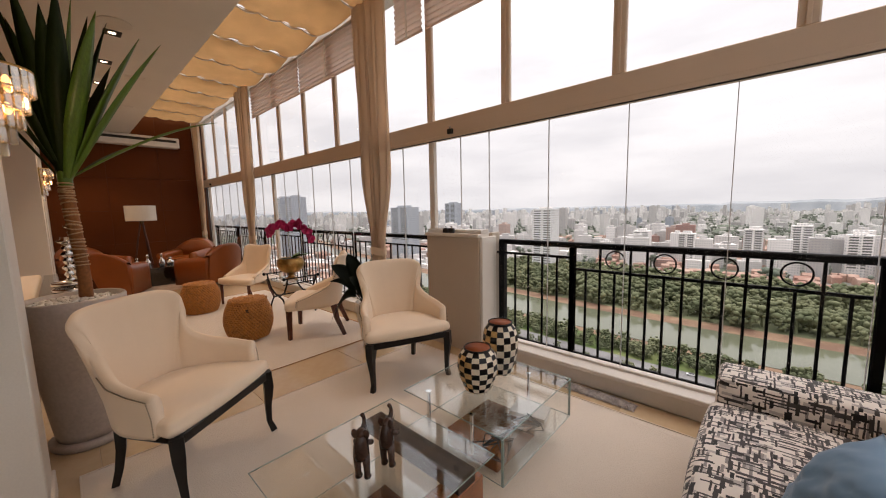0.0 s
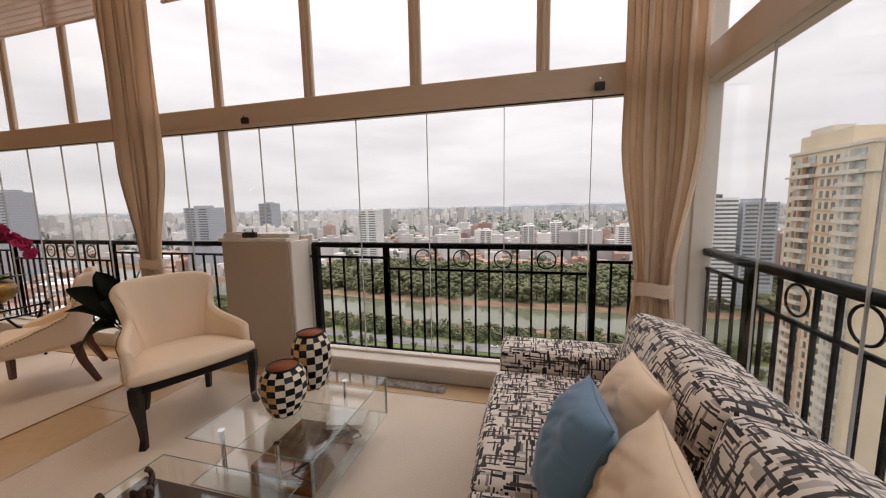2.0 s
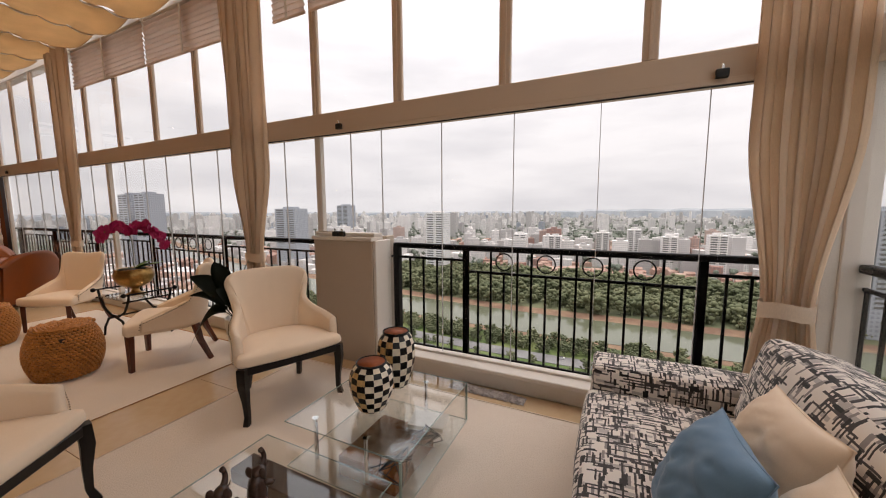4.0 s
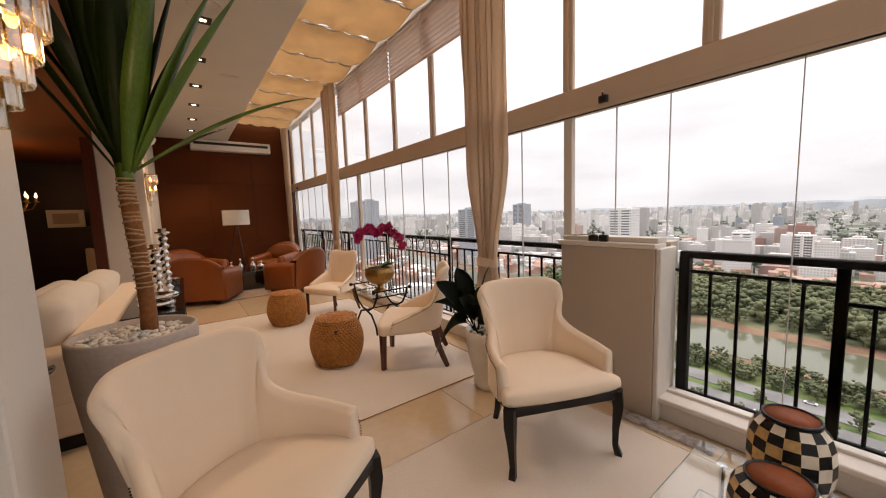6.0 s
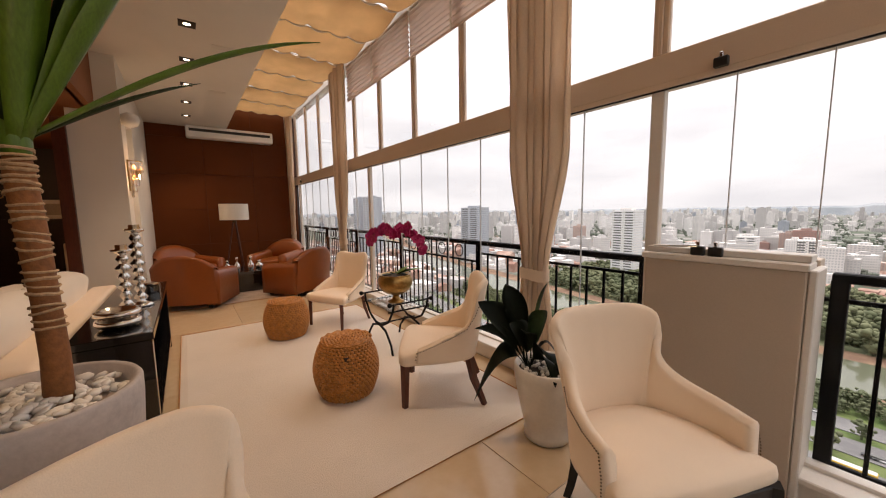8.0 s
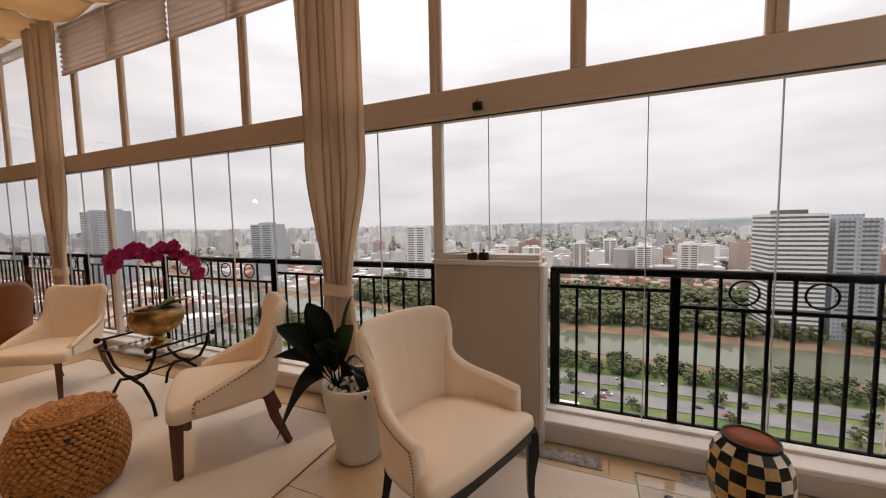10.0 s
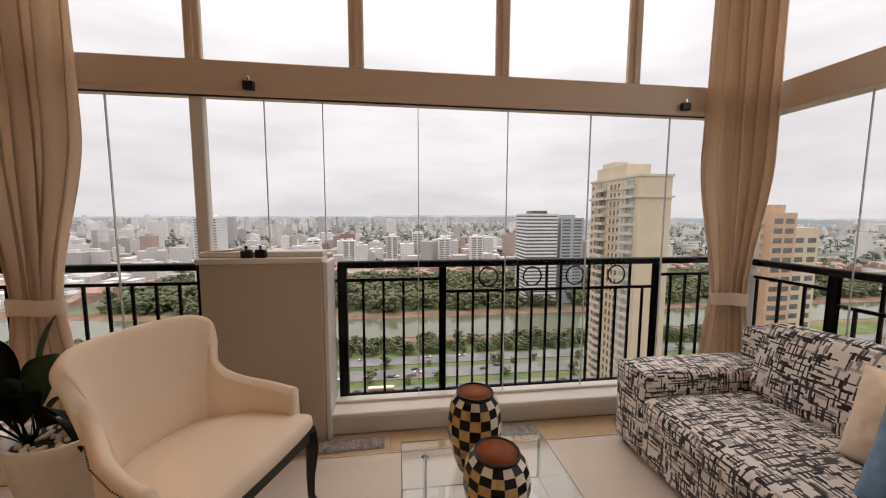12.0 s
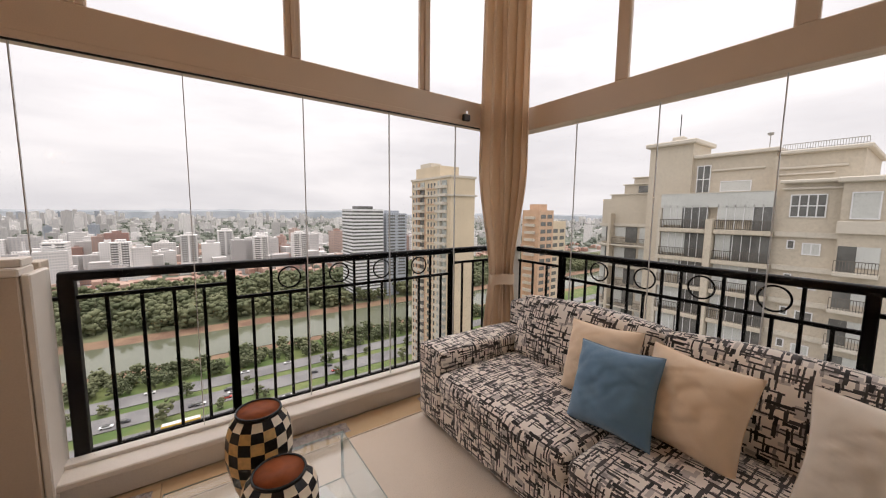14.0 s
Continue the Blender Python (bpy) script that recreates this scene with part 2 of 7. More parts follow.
def box(bm, x0, x1, y0, y1, z0, z1, bevel=0.0, seg=1, m=None):
    r = bmesh.ops.create_cube(bm, size=1.0)
    bmesh.ops.scale(bm, vec=(x1 - x0, y1 - y0, z1 - z0), verts=r["verts"])
    bmesh.ops.translate(bm, vec=((x0 + x1) / 2, (y0 + y1) / 2, (z0 + z1) / 2), verts=r["verts"])
    vs = r["verts"]
    if bevel:
        es = list({e for v in vs for e in v.link_edges})
        out = bmesh.ops.bevel(bm, geom=es, offset=bevel, segments=seg, profile=0.6, affect="EDGES")
        vs = list({v for f in out["faces"] for v in f.verts} | {v for v in vs if v.is_valid})
    if m is not None:
        bmesh.ops.transform(bm, matrix=m, verts=vs)
    return vs


def boxed(x0, x1, y0, y1, z0, z1, bevel=0.0, seg=1):
    bm = bmesh.new()
    box(bm, x0, x1, y0, y1, z0, z1, bevel, seg)
    return bm


def tube(bm, pts, radii, seg=8, closed=False):
    """A round bar through pts; radii one number or one a point."""
    pts = [Vector(p) for p in pts]
    n = len(pts)
    rr = radii if isinstance(radii, (list, tuple)) else [radii] * n
    rings = []
    side = None
    for i, p in enumerate(pts):
        a = pts[(i - 1) % n] if closed or i else p
        b = pts[(i + 1) % n] if closed or i < n - 1 else p
        d = (b - a).normalized()
        if side is None:
            side = d.cross(Vector((0, 0, 1)) if abs(d.z) < 0.9 else Vector((1, 0, 0))).normalized()
        side = (side - d * side.dot(d)).normalized()
        up = d.cross(side)
        rings.append([bm.verts.new(p + (side * math.cos(k * math.tau / seg) + up * math.sin(k * math.tau / seg)) * rr[i]) for k in range(seg)])
    for i in range(n if closed else n - 1):
        r0, r1 = rings[i], rings[(i + 1) % n]
        for k in range(seg):
            bm.faces.new((r0[k], r0[(k + 1) % seg], r1[(k + 1) % seg], r1[k]))
    if not closed:
        bm.faces.new(rings[0][::-1])
        bm.faces.new(rings[-1])
    return bm


def lathe(bm, profile, seg=32, centre=(0, 0), cap=True):
    """Turns (radius, height) pairs round the upright axis."""
    rings = []
    for r, z in profile:
        rings.append([bm.verts.new((centre[0] + r * math.cos(k * math.tau / seg), centre[1] + r * math.sin(k * math.tau / seg), z)) for k in range(seg)])
    for a, b in zip(rings, rings[1:]):
        for k in range(seg):
            bm.faces.new((a[k], a[(k + 1) % seg], b[(k + 1) % seg], b[k]))
    if cap:
        bm.faces.new(rings[0][::-1])
        bm.faces.new(rings[-1])
    return bm


def grid_surface(bm, fn, nu, nv, close_u=False):
    """A sheet of fn(u, v), u and v from 0 to 1."""
    vs = [[bm.verts.new(fn(i / nu, j / nv)) for j in range(nv + 1)] for i in range(nu if close_u else nu + 1)]
    cnt = len(vs)
    for i in range(nu):
        for j in range(nv):
            bm.faces.new((vs[i][j], vs[(i + 1) % cnt][j], vs[(i + 1) % cnt][j + 1], vs[i][j + 1]))
    return vs


def pillow(bm, w, h, d, n=14):
    """A stuffed cushion, w wide (x), h high (z), d thick (y)."""
    def side(s):
        def fn(u, v):
            a, b = u * 2 - 1, v * 2 - 1
            puff = ((1 - abs(a) ** 2.4) * (1 - abs(b) ** 2.4)) ** 0.6
            pinch = 1 - 0.11 * (1 - abs(a) ** 2) * abs(b) ** 3 - 0.11 * (1 - abs(b) ** 2) * abs(a) ** 3
            rim = (abs(a) ** 3 + abs(b) ** 3) * 0.5
            wob = 0.016 * noise.noise(Vector((a * 2.2 + w * 9, b * 2.2, s * 3))) + 0.012 * rim * noise.noise(Vector((a * 7, b * 7, s * 3 + w * 5)))
            line = noise.noise(Vector((a * 1.3 + b * 2.6 + w * 13, b * 1.3 - a * 0.6, s * 5 + w * 11)))
            fold = -0.022 * max(0.0, 1 - abs(line) * 7) * (0.35 + 0.65 * abs(noise.noise(Vector((a * 2, b * 2, 8))))) + 0.012 * noise.noise(Vector((a * 4, b * 4, w * 9)))
            wob += fold
            soft = 1 - 0.03 * (abs(a) * abs(b)) ** 4
            return Vector((a * w / 2 * pinch * soft, s * (d / 2 * puff) + wob * puff, b * h / 2 * pinch * soft))
        return fn
    for s in (-1, 1):
        grid_surface(bm, side(s), n, n)
    bmesh.ops.remove_doubles(bm, verts=bm.verts, dist=0.0005)
    return bm

# ---- the large structure ----
WEST, EAST, GLASS, RAIL_Y = -11.35, 1.2, 3.28, 3.385
CEIL, EDGE, TOP = 3.4, 1.75, 3.93

floor = base("floor", label="polished cream marble tile floor", category="floor", kind="structure")
part("slab", boxed(WEST - 0.2, EAST + 0.05, -5.2, 3.3, -0.3, -0.008), M["grout"], floor)

wall_west = base("wall_west", label="brown leather panelled wall with fine joints", category="wall", kind="structure")
part("core", boxed(WEST - 0.25, WEST - 0.02, -0.2, 3.3, 0, 4.3), M["dark_brown"], wall_west)
ys = [0.28, 1.27, 2.26, 3.24]
zs = [0.0, 0.78, 1.57, 2.36, 3.15, 3.9]
for y0, y1 in zip(ys, ys[1:]):
    for z0, z1 in zip(zs, zs[1:]):
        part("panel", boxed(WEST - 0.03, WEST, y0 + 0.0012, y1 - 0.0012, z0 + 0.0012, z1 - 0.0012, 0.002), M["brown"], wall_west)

wall_inner = base("wall_inner", label="cream painted wall end with a shallow niche", category="wall", kind="structure")
bm = bmesh.new()
box(bm, WEST, -8.75, -0.2, 0.28, 0, CEIL)
box(bm, -8.75, -8.0, -0.2, 0.16, 0, CEIL)
box(bm, -8.0, -7.55, -0.2, 0.28, 0, CEIL)
box(bm, -8.75, -8.0, 0.16, 0.28, 2.75, CEIL)
part("plaster", bm, M["wall"], wall_inner)
part("door_lining", boxed(-7.62, -7.5, -0.32, -0.203, 0, 2.6), M["red_wood"], wall_inner)

pillar = base("wall_pillar", label="cream painted room pillar", category="pillar", kind="structure")
part("plaster", boxed(-2.56, -2.2, -0.35, 0.265, 0, CEIL, 0.006), M["wall"], pillar)
part("baseboard", boxed(-2.572, -2.188, -0.362, 0.277, 0, 0.12, 0.004), M["frame_white"], pillar)

wall_back = base("wall_back", label="plain cream painted wall", category="wall", kind="structure")
bm = bmesh.new()
box(bm, -2.2, EAST + 0.1, -1.7, -1.5, 0, TOP + 0.2)
box(bm, -2.4, -2.2, -1.7, -0.35, 0, CEIL)
part("plaster", bm, M["wall"], wall_back)

wall_dining = base("wall_dining", label="dark brown dining room walls", category="wall", kind="structure")
bm = bmesh.new()
box(bm, WEST - 0.2, -2.2, -5.3, -5.1, 0, CEIL)
box(bm, WEST - 0.2, WEST, -5.1, -0.2, 0, CEIL)
box(bm, -2.4, -2.2, -5.1, -1.7, 0, CEIL)
part("plaster", bm, M["dining_wall"], wall_dining)

ceiling_dining = base("ceiling_dining", label="glow-tinted brown lowered dining ceiling", category="ceiling", kind="structure")
bm = bmesh.new()
box(bm, WEST, -2.4, -5.1, 0.0, 2.72, 2.9)
box(bm, -7.55, -2.56, -0.03, 0.06, 2.72, CEIL)
part("board", bm, M["bulkhead"], ceiling_dining)

ceiling = base("ceiling", label="smooth cream plaster ceiling", category="ceiling", kind="structure")
bm = bmesh.new()
box(bm, WEST - 0.2, EAST + 0.1, -1.7, EDGE, CEIL, CEIL + 0.12)
box(bm, WEST - 0.2, EAST + 0.1, EDGE - 0.12, EDGE, CEIL + 0.12, TOP + 0.08)
part("plaster", bm, M["ceiling"], ceiling)

roof = base("ceiling_skylight", label="glazed roof above the canvas shade", category="skylight", kind="structure")
bm = bmesh.new()
box(bm, WEST - 0.2, EAST + 0.1, EDGE - 0.12, 3.36, TOP + 0.2, TOP + 0.21)
part("roof_glass", bm, M["glass"], roof).visible_shadow = False
for k in range(7):
    x = WEST + 1.9 * k
    part("rafter", boxed(x - 0.04, x + 0.04, EDGE - 0.1, 3.36, TOP + 0.1, TOP + 0.198, 0.004), M["frame_white"], roof)

# window wall
MULLIONS = [-2.590 + 0.941 * k for k in range(-9, 5)]
window_1 = base("window_1", label="long window wall with backlit tan frames and frameless panes", category="window", kind="structure")
part("transom", boxed(WEST, EAST, 3.2, 3.34, 2.18, 2.37, 0.006), M["frame"], window_1)
part("transom_lip", boxed(WEST, EAST, 3.185, 3.2, 2.165, 2.2, 0.003), M["frame"], window_1)
part("gasket", boxed(WEST, EAST, 3.196, 3.204, 2.156, 2.166), M["black_plastic"], window_1, "thin dark rubber gasket")
part("head_beam", boxed(WEST, EAST, 3.2, 3.36, TOP - 0.07, TOP + 0.1, 0.006), M["frame_white"], window_1)
for x in MULLIONS:
    part("mullion", boxed(x - 0.046, x + 0.046, 3.21, 3.25, 2.37, TOP - 0.07, 0.008), M["frame"], window_1)
    part("mullion_rib", boxed(x - 0.012, x + 0.012, 3.197, 3.21, 2.37, TOP - 0.07, 0.003), M["frame"], window_1)
for a, b in zip([WEST] + MULLIONS, MULLIONS + [EAST]):
    if b - a > 0.12:
        part("pane", boxed(a + 0.047, b - 0.047, 3.228, 3.234, 2.375, TOP - 0.075), M["glass"], window_1).visible_shadow = False
POSTS = [-2.592, -6.80, -10.98, 1.17]
for x in POSTS:
    part("post", boxed(x - 0.038, x + 0.038, 3.215, 3.27, 0.187, 2.18, 0.006), M["frame_white"], window_1)
JOINTS = [(-10.94, -6.84, [-10.6, -10.05, -9.5, -8.95, -8.4, -7.9, -7.46]), (-6.76, -2.645, [-6.42, -5.90, -5.36, -4.81, -4.26, -3.70, -3.12]),
          (-2.565, 1.13, [-2.226, -1.872, -1.261, -0.645, -0.039, 0.575])]
for a, b, cuts in JOINTS:
    xs = [a] + cuts + [b]
    for x0, x1 in zip(xs, xs[1:]):
        low = 1.24 if a > -2.6 and x1 < -1.8 else 0.17
        part("pane", boxed(x0 + 0.003, x1 - 0.003, GLASS - 0.004, GLASS + 0.004, low, 2.18), M["glass"], window_1).visible_shadow = False
    for x in cuts:
        low = 1.24 if a > -2.6 and x < -1.8 else 0.17
        part("seal", boxed(x - 0.0022, x + 0.0022, GLASS - 0.007, GLASS + 0.007, low, 2.18), M["joint"], window_1)
part("sill", boxed(WEST, EAST, 3.12, 3.36, 0.13, 0.165, 0.006), M["frame_white"], window_1)
part("sill_step", boxed(WEST, EAST, 3.16, 3.36, 0.0, 0.13, 0.004), M["frame_white"], window_1)
part("track", boxed(WEST, EAST, 3.25, 3.31, 0.165, 0.185, 0.003), M["frame_white"], window_1)

# side window wall
window_2 = base("window_2", label="side window wall with backlit tan frames and frameless panes", category="window", kind="structure")
part("transom", boxed(1.2, 1.34, -1.5, 3.34, 2.18, 2.375, 0.006), M["frame"], window_2)
part("head_beam", boxed(1.2, 1.36, -1.5, 3.36, TOP - 0.07, TOP + 0.1, 0.006), M["frame_white"], window_2)
for y in (2.235, 1.33, 0.45, -0.43, -1.3):
    part("mullion", boxed(1.21, 1.25, y - 0.046, y + 0.046, 2.375, TOP - 0.07, 0.008), M["frame"], window_2)
part("corner_post", boxed(1.2, 1.33, 3.2, 3.335, 0.0, TOP, 0.006), M["frame_white"], window_2)
ysg = [3.2, 2.6, 1.99, 1.385, 0.775, 0.165, -0.445, -1.05, -1.5]
for a, b in zip(ysg, ysg[1:]):
    part("pane", boxed(1.266, 1.274, b + 0.003, a - 0.003, 0.17, 2.18), M["glass"], window_2).visible_shadow = False
    part("seal", boxed(1.265, 1.275, b - 0.0025, b + 0.0025, 0.17, 2.18), M["joint"], window_2)
yu = [3.2, 2.235, 1.33, 0.45, -0.43, -1.3]
for a, b in zip(yu, yu[1:]):
    part("pane", boxed(1.228, 1.234, b + 0.048, a - 0.048, 2.38, TOP - 0.075), M["glass"], window_2).visible_shadow = False
part("sill", boxed(1.1, 1.36, -1.5, 3.12, 0.13, 0.165, 0.006), M["frame_white"], window_2)
part("sill_step", boxed(1.14, 1.36, -1.5, 3.16, 0.0, 0.13, 0.004), M["frame_white"], window_2)

ledge = base("balcony_ledge", label="pale concrete ledge outside the panes", category="ledge", kind="structure")
bm = bmesh.new()
box(bm, WEST, 1.43, 3.365, 3.43, -0.3, 0.09)
box(bm, 1.365, 1.43, -1.7, 3.365, -0.3, 0.09)
part("concrete", bm, M["frame_white"], ledge)

# low cabinet panel built into the window wall
hatch = base("window_box", label="taupe painted service box below a hinged pane", category="box", kind="structure")
part("body", boxed(-2.565, -1.868, 3.09, 3.25, 0.0, 1.165, 0.006), M["box_panel"], hatch)
part("cap", boxed(-2.58, -1.86, 3.07, 3.25, 1.165, 1.2, 0.006), M["frame_white"], hatch)
part("cap_lip", boxed(-2.57, -1.862, 3.12, 3.25, 1.2, 1.235, 0.004), M["frame_white"], hatch)
part("side_trim", boxed(-1.866, -1.835, 3.10, 3.34, 0.0, 1.17, 0.006), M["frame_white"], hatch)
part("side_panel", boxed(-1.905, -1.855, 3.30, 3.43, 0.09, 1.2, 0.004), M["box_panel"], hatch)


# balcony railing
def railing(name, m, length, sections):
    """sections: (start, end, with rings)."""
    r = base(name, m, "black wrought iron balcony railing with ring details", "railing", kind="structure")
    bm = bmesh.new()
    box(bm, -0.03, length + 0.03, -0.031, 0.031, 1.088, 1.136, 0.014, 3)
    part("handrail", bm, M["iron"], r)
    part("bottom_bar", boxed(0, length, -0.012, 0.012, 0.14, 0.17, 0.003), M["iron"], r)
    if sections[0][0] == 0.0:
        part("wall_stay", boxed(-0.075, 0.0, -0.009, 0.009, 0.99, 1.01, 0.003), M["iron"], r)
    stick = {}
    for a, b, rings in sections:
        for x in (a, b):
            w = 0.031 if x == 0.0 else 0.024
            part("post", boxed(x - w, x + w, -w, w, 0.09, 1.1, 0.004), M["iron"], r)
        low = 0.905 if rings else 1.0
        part("middle_bar", boxed(a, b, -0.010, 0.010, low - 0.011, low + 0.011, 0.003), M["iron"], r)
        n = 15 if rings else max(2, round((b - a) / 0.142))
        for k in range(1, n):
            x = a + (b - a) * k / n
            tall = rings and k % 3 != 0 and k not in (1, 14)
            top = 1.095 if tall else low
            if top not in stick:
                stick[top] = part("baluster", boxed(-0.0085, 0.0085, -0.0085, 0.0085, 0.14, top, 0.002), M["iron"], r, m=Matrix.Translation((x, 0, 0)))
            else:
                o = new("baluster", stick[top].data)
                o.parent, o.matrix_basis = r, Matrix.Translation((x, 0, 0))
            if rings and k in (3, 6, 9, 12):
                bm = bmesh.new()
                tube(bm, [(0.070 * math.cos(j * math.tau / 28), 0, 0.070 * math.sin(j * math.tau / 28)) for j in range(28)], 0.006, 6, True)
                part("ring", bm, M["iron"], r, m=Matrix.Translation((x, 0, 1.006)))
    return r


railing("railing_east", pose(-1.79, RAIL_Y, 0), 3.09, [(0.0, 0.71, False), (0.71, 2.417, True), (2.417, 3.06, False)])
railing("railing_west", pose(-11.3, RAIL_Y, 0), 8.66, [(0.1, 0.26, False), (0.26, 1.82, False), (1.82, 3.52, True), (3.52, 5.19, False), (5.19, 6.89, True), (6.89, 8.6, False)])
railing("railing_side", pose(1.305, RAIL_Y, 0, 0, 0, -90), 4.8, [(0.05, 0.68, False), (0.68, 2.37, True), (2.37, 3.1, False), (3.1, 4.75, True)])

# ---- the city outside ----
GROUND = -88.0


def city_mat(name, low, high, pane, rough=0.7, sx=2.7, sz=3.1):
    """Walls with a grid of small far windows; each building takes a colour of its own between low and high."""
    m = bpy.data.materials.new(name)
    m.use_nodes = True
    n, l = m.node_tree.nodes, m.node_tree.links
    b = n["Principled BSDF"]
    b.inputs["Roughness"].default_value = rough
    geo = n.new("ShaderNodeNewGeometry")
    mix = n.new("ShaderNodeMix")
    mix.data_type = "RGBA"
    mix.inputs[6].default_value, mix.inputs[7].default_value = (*low, 1), (*high, 1)
    l.new(geo.outputs["Random Per Island"], mix.inputs["Factor"])
    sep, nrm = n.new("ShaderNodeSeparateXYZ"), n.new("ShaderNodeSeparateXYZ")
    l.new(geo.outputs["Position"], sep.inputs[0])
    l.new(geo.outputs["Normal"], nrm.inputs[0])

    def math_node(op, a, c):
        k = n.new("ShaderNodeMath")
        k.operation = op
        for i, v in enumerate((a, c)):
            if isinstance(v, (int, float)):
                k.inputs[i].default_value = v
            else:
                l.new(v, k.inputs[i])
        return k.outputs[0]
    along = math_node("ADD", sep.outputs[0], sep.outputs[1])
    fx = math_node("GREATER_THAN", math_node("FRACT", math_node("DIVIDE", along, sx), 0), 0.45)
    fz = math_node("GREATER_THAN", math_node("FRACT", math_node("DIVIDE", sep.outputs[2], sz), 0), 0.5)
    side = math_node("LESS_THAN", math_node("ABSOLUTE", nrm.outputs[2], 0), 0.5)
    mask = math_node("MULTIPLY", math_node("MULTIPLY", fx, fz), math_node("MULTIPLY", side, 0.7))
    m2 = n.new("ShaderNodeMix")
    m2.data_type = "RGBA"
    m2.inputs[7].default_value = (*pane, 1)
    l.new(mask, m2.inputs["Factor"])
    l.new(mix.outputs[2], m2.inputs[6])
    l.new(m2.outputs[2], b.inputs["Base Color"])
    return m


def two_tone(name, a, c, scale, rough=0.9, detail=6.0, lo=0.4, hi=0.6, extra=None):
    m = bpy.data.materials.new(name)
    m.use_nodes = True
    n, l = m.node_tree.nodes, m.node_tree.links
    b = n["Principled BSDF"]
    b.inputs["Roughness"].default_value = rough
    geo, nz, rg, mx = n.new("ShaderNodeNewGeometry"), n.new("ShaderNodeTexNoise"), n.new("ShaderNodeMapRange"), n.new("ShaderNodeMix")
    mx.data_type = "RGBA"
    nz.inputs["Scale"].default_value, nz.inputs["Detail"].default_value = scale, detail
    rg.inputs[1].default_value, rg.inputs[2].default_value = lo, hi
    l.new(geo.outputs["Position"], nz.inputs["Vector"])
    l.new(nz.outputs["Fac"], rg.inputs[0])
    l.new(rg.outputs[0], mx.inputs["Factor"])
    mx.inputs[6].default_value, mx.inputs[7].default_value = (*a, 1), (*c, 1)
    l.new(mx.outputs[2], b.inputs["Base Color"])
    return m


# Pale walls and grey panes: aerial haze is put into these colours.
M["far_wall"] = city_mat("haze_paled_far_wall", (0.40, 0.38, 0.365), (0.86, 0.83, 0.80), (0.31, 0.32, 0.34))
M["far_brick"] = city_mat("far_coloured_wall", (0.36, 0.20, 0.16), (0.52, 0.40, 0.34), (0.2, 0.2, 0.22))
M["far_dark"] = city_mat("far_glass_wall", (0.26, 0.29, 0.33), (0.42, 0.45, 0.49), (0.20, 0.22, 0.25), 0.3)
M["roof_tile"] = two_tone("far_red_roofs", (0.34, 0.19, 0.145), (0.50, 0.35, 0.28), 0.05)
M["city_floor"] = two_tone("city_ground", (0.09, 0.115, 0.075), (0.30, 0.28, 0.265), 0.012, lo=0.44, hi=0.58)
M["grass"] = two_tone("verge_grass", (0.075, 0.125, 0.03), (0.15, 0.18, 0.06), 0.05)
M["earth"] = two_tone("river_bank_earth", (0.17, 0.095, 0.06), (0.26, 0.165, 0.10), 0.06)
M["asphalt"] = two_tone("road_asphalt", (0.16, 0.155, 0.155), (0.22, 0.215, 0.21), 0.08)
# Greens are paled and greyed to carry the haze in their colour.
M["foliage"] = two_tone("haze_paled_foliage", (0.095, 0.112, 0.055), (0.155, 0.165, 0.085), 0.03)
# Distant copy of the foliage, with more haze mixed into the colour.
M["foliage_hazed"] = two_tone("haze_paled_far_foliage", (0.12, 0.145, 0.11), (0.19, 0.21, 0.17), 0.03)
M["water"] = mat("river_water", (0.14, 0.15, 0.10), 0.10, var=0.2, scale=0.02, fine=0.8, bump=0.02)
# Blue-grey tone of the hills is distance haze painted as colour.
M["hill"] = two_tone("haze_toned_hill", (0.26, 0.29, 0.31), (0.36, 0.38, 0.40), 0.004)
M["stucco"] = mat("cream_stucco", (0.64, 0.53, 0.38), 0.8, var=0.12, scale=0.15, fine=3, bump=0.05)
M["stucco_pale"] = mat("pale_stucco", (0.55, 0.485, 0.39), 0.8, var=0.16, scale=0.2, fine=4, bump=0.08)
M["stucco_trim"] = mat("pale_cornice", (0.58, 0.53, 0.45), 0.75, var=0.1, scale=0.3, fine=5)
M["brick_far"] = mat("orange_brick_wall", (0.60, 0.40, 0.27), 0.8, var=0.15, scale=0.3, fine=4)
M["dark_window"] = mat("dark_window_glass", (0.15, 0.15, 0.14), 0.15, var=0.4, scale=0.35, fine=0.9)
M["white_shutter"] = mat("white_roller_blind", (0.56, 0.57, 0.54), 0.6, var=0.12, scale=0.5, fine=9)
M["balcony_glass"] = mat("pale_green_balcony_glass", (0.44, 0.47, 0.44), 0.2, var=0.3, scale=0.4, fine=1.2)
M["rail_dark"] = mat("brown_balcony_rail", (0.13, 0.115, 0.095), 0.5, var=0.3)
M["rail_far"] = mat("grey_balcony_glass", (0.40, 0.385, 0.35), 0.3, var=0.3, scale=0.5)
M["band_white"] = mat("white_concrete_band", (0.74, 0.74, 0.74), 0.7, var=0.08, scale=0.1)
M["car_white"] = mat("white_car_paint", (0.75, 0.75, 0.75), 0.3)
M["car_dark"] = mat("dark_car_paint", (0.06, 0.06, 0.07), 0.3)
M["bus_yellow"] = mat("yellow_bus_paint", (0.65, 0.42, 0.06), 0.4)
M["car_red"] = mat("red_car_paint", (0.5, 0.06, 0.04), 0.3)

CORNERS = [(-1, -1), (1, -1), (1, 1), (-1, 1)]


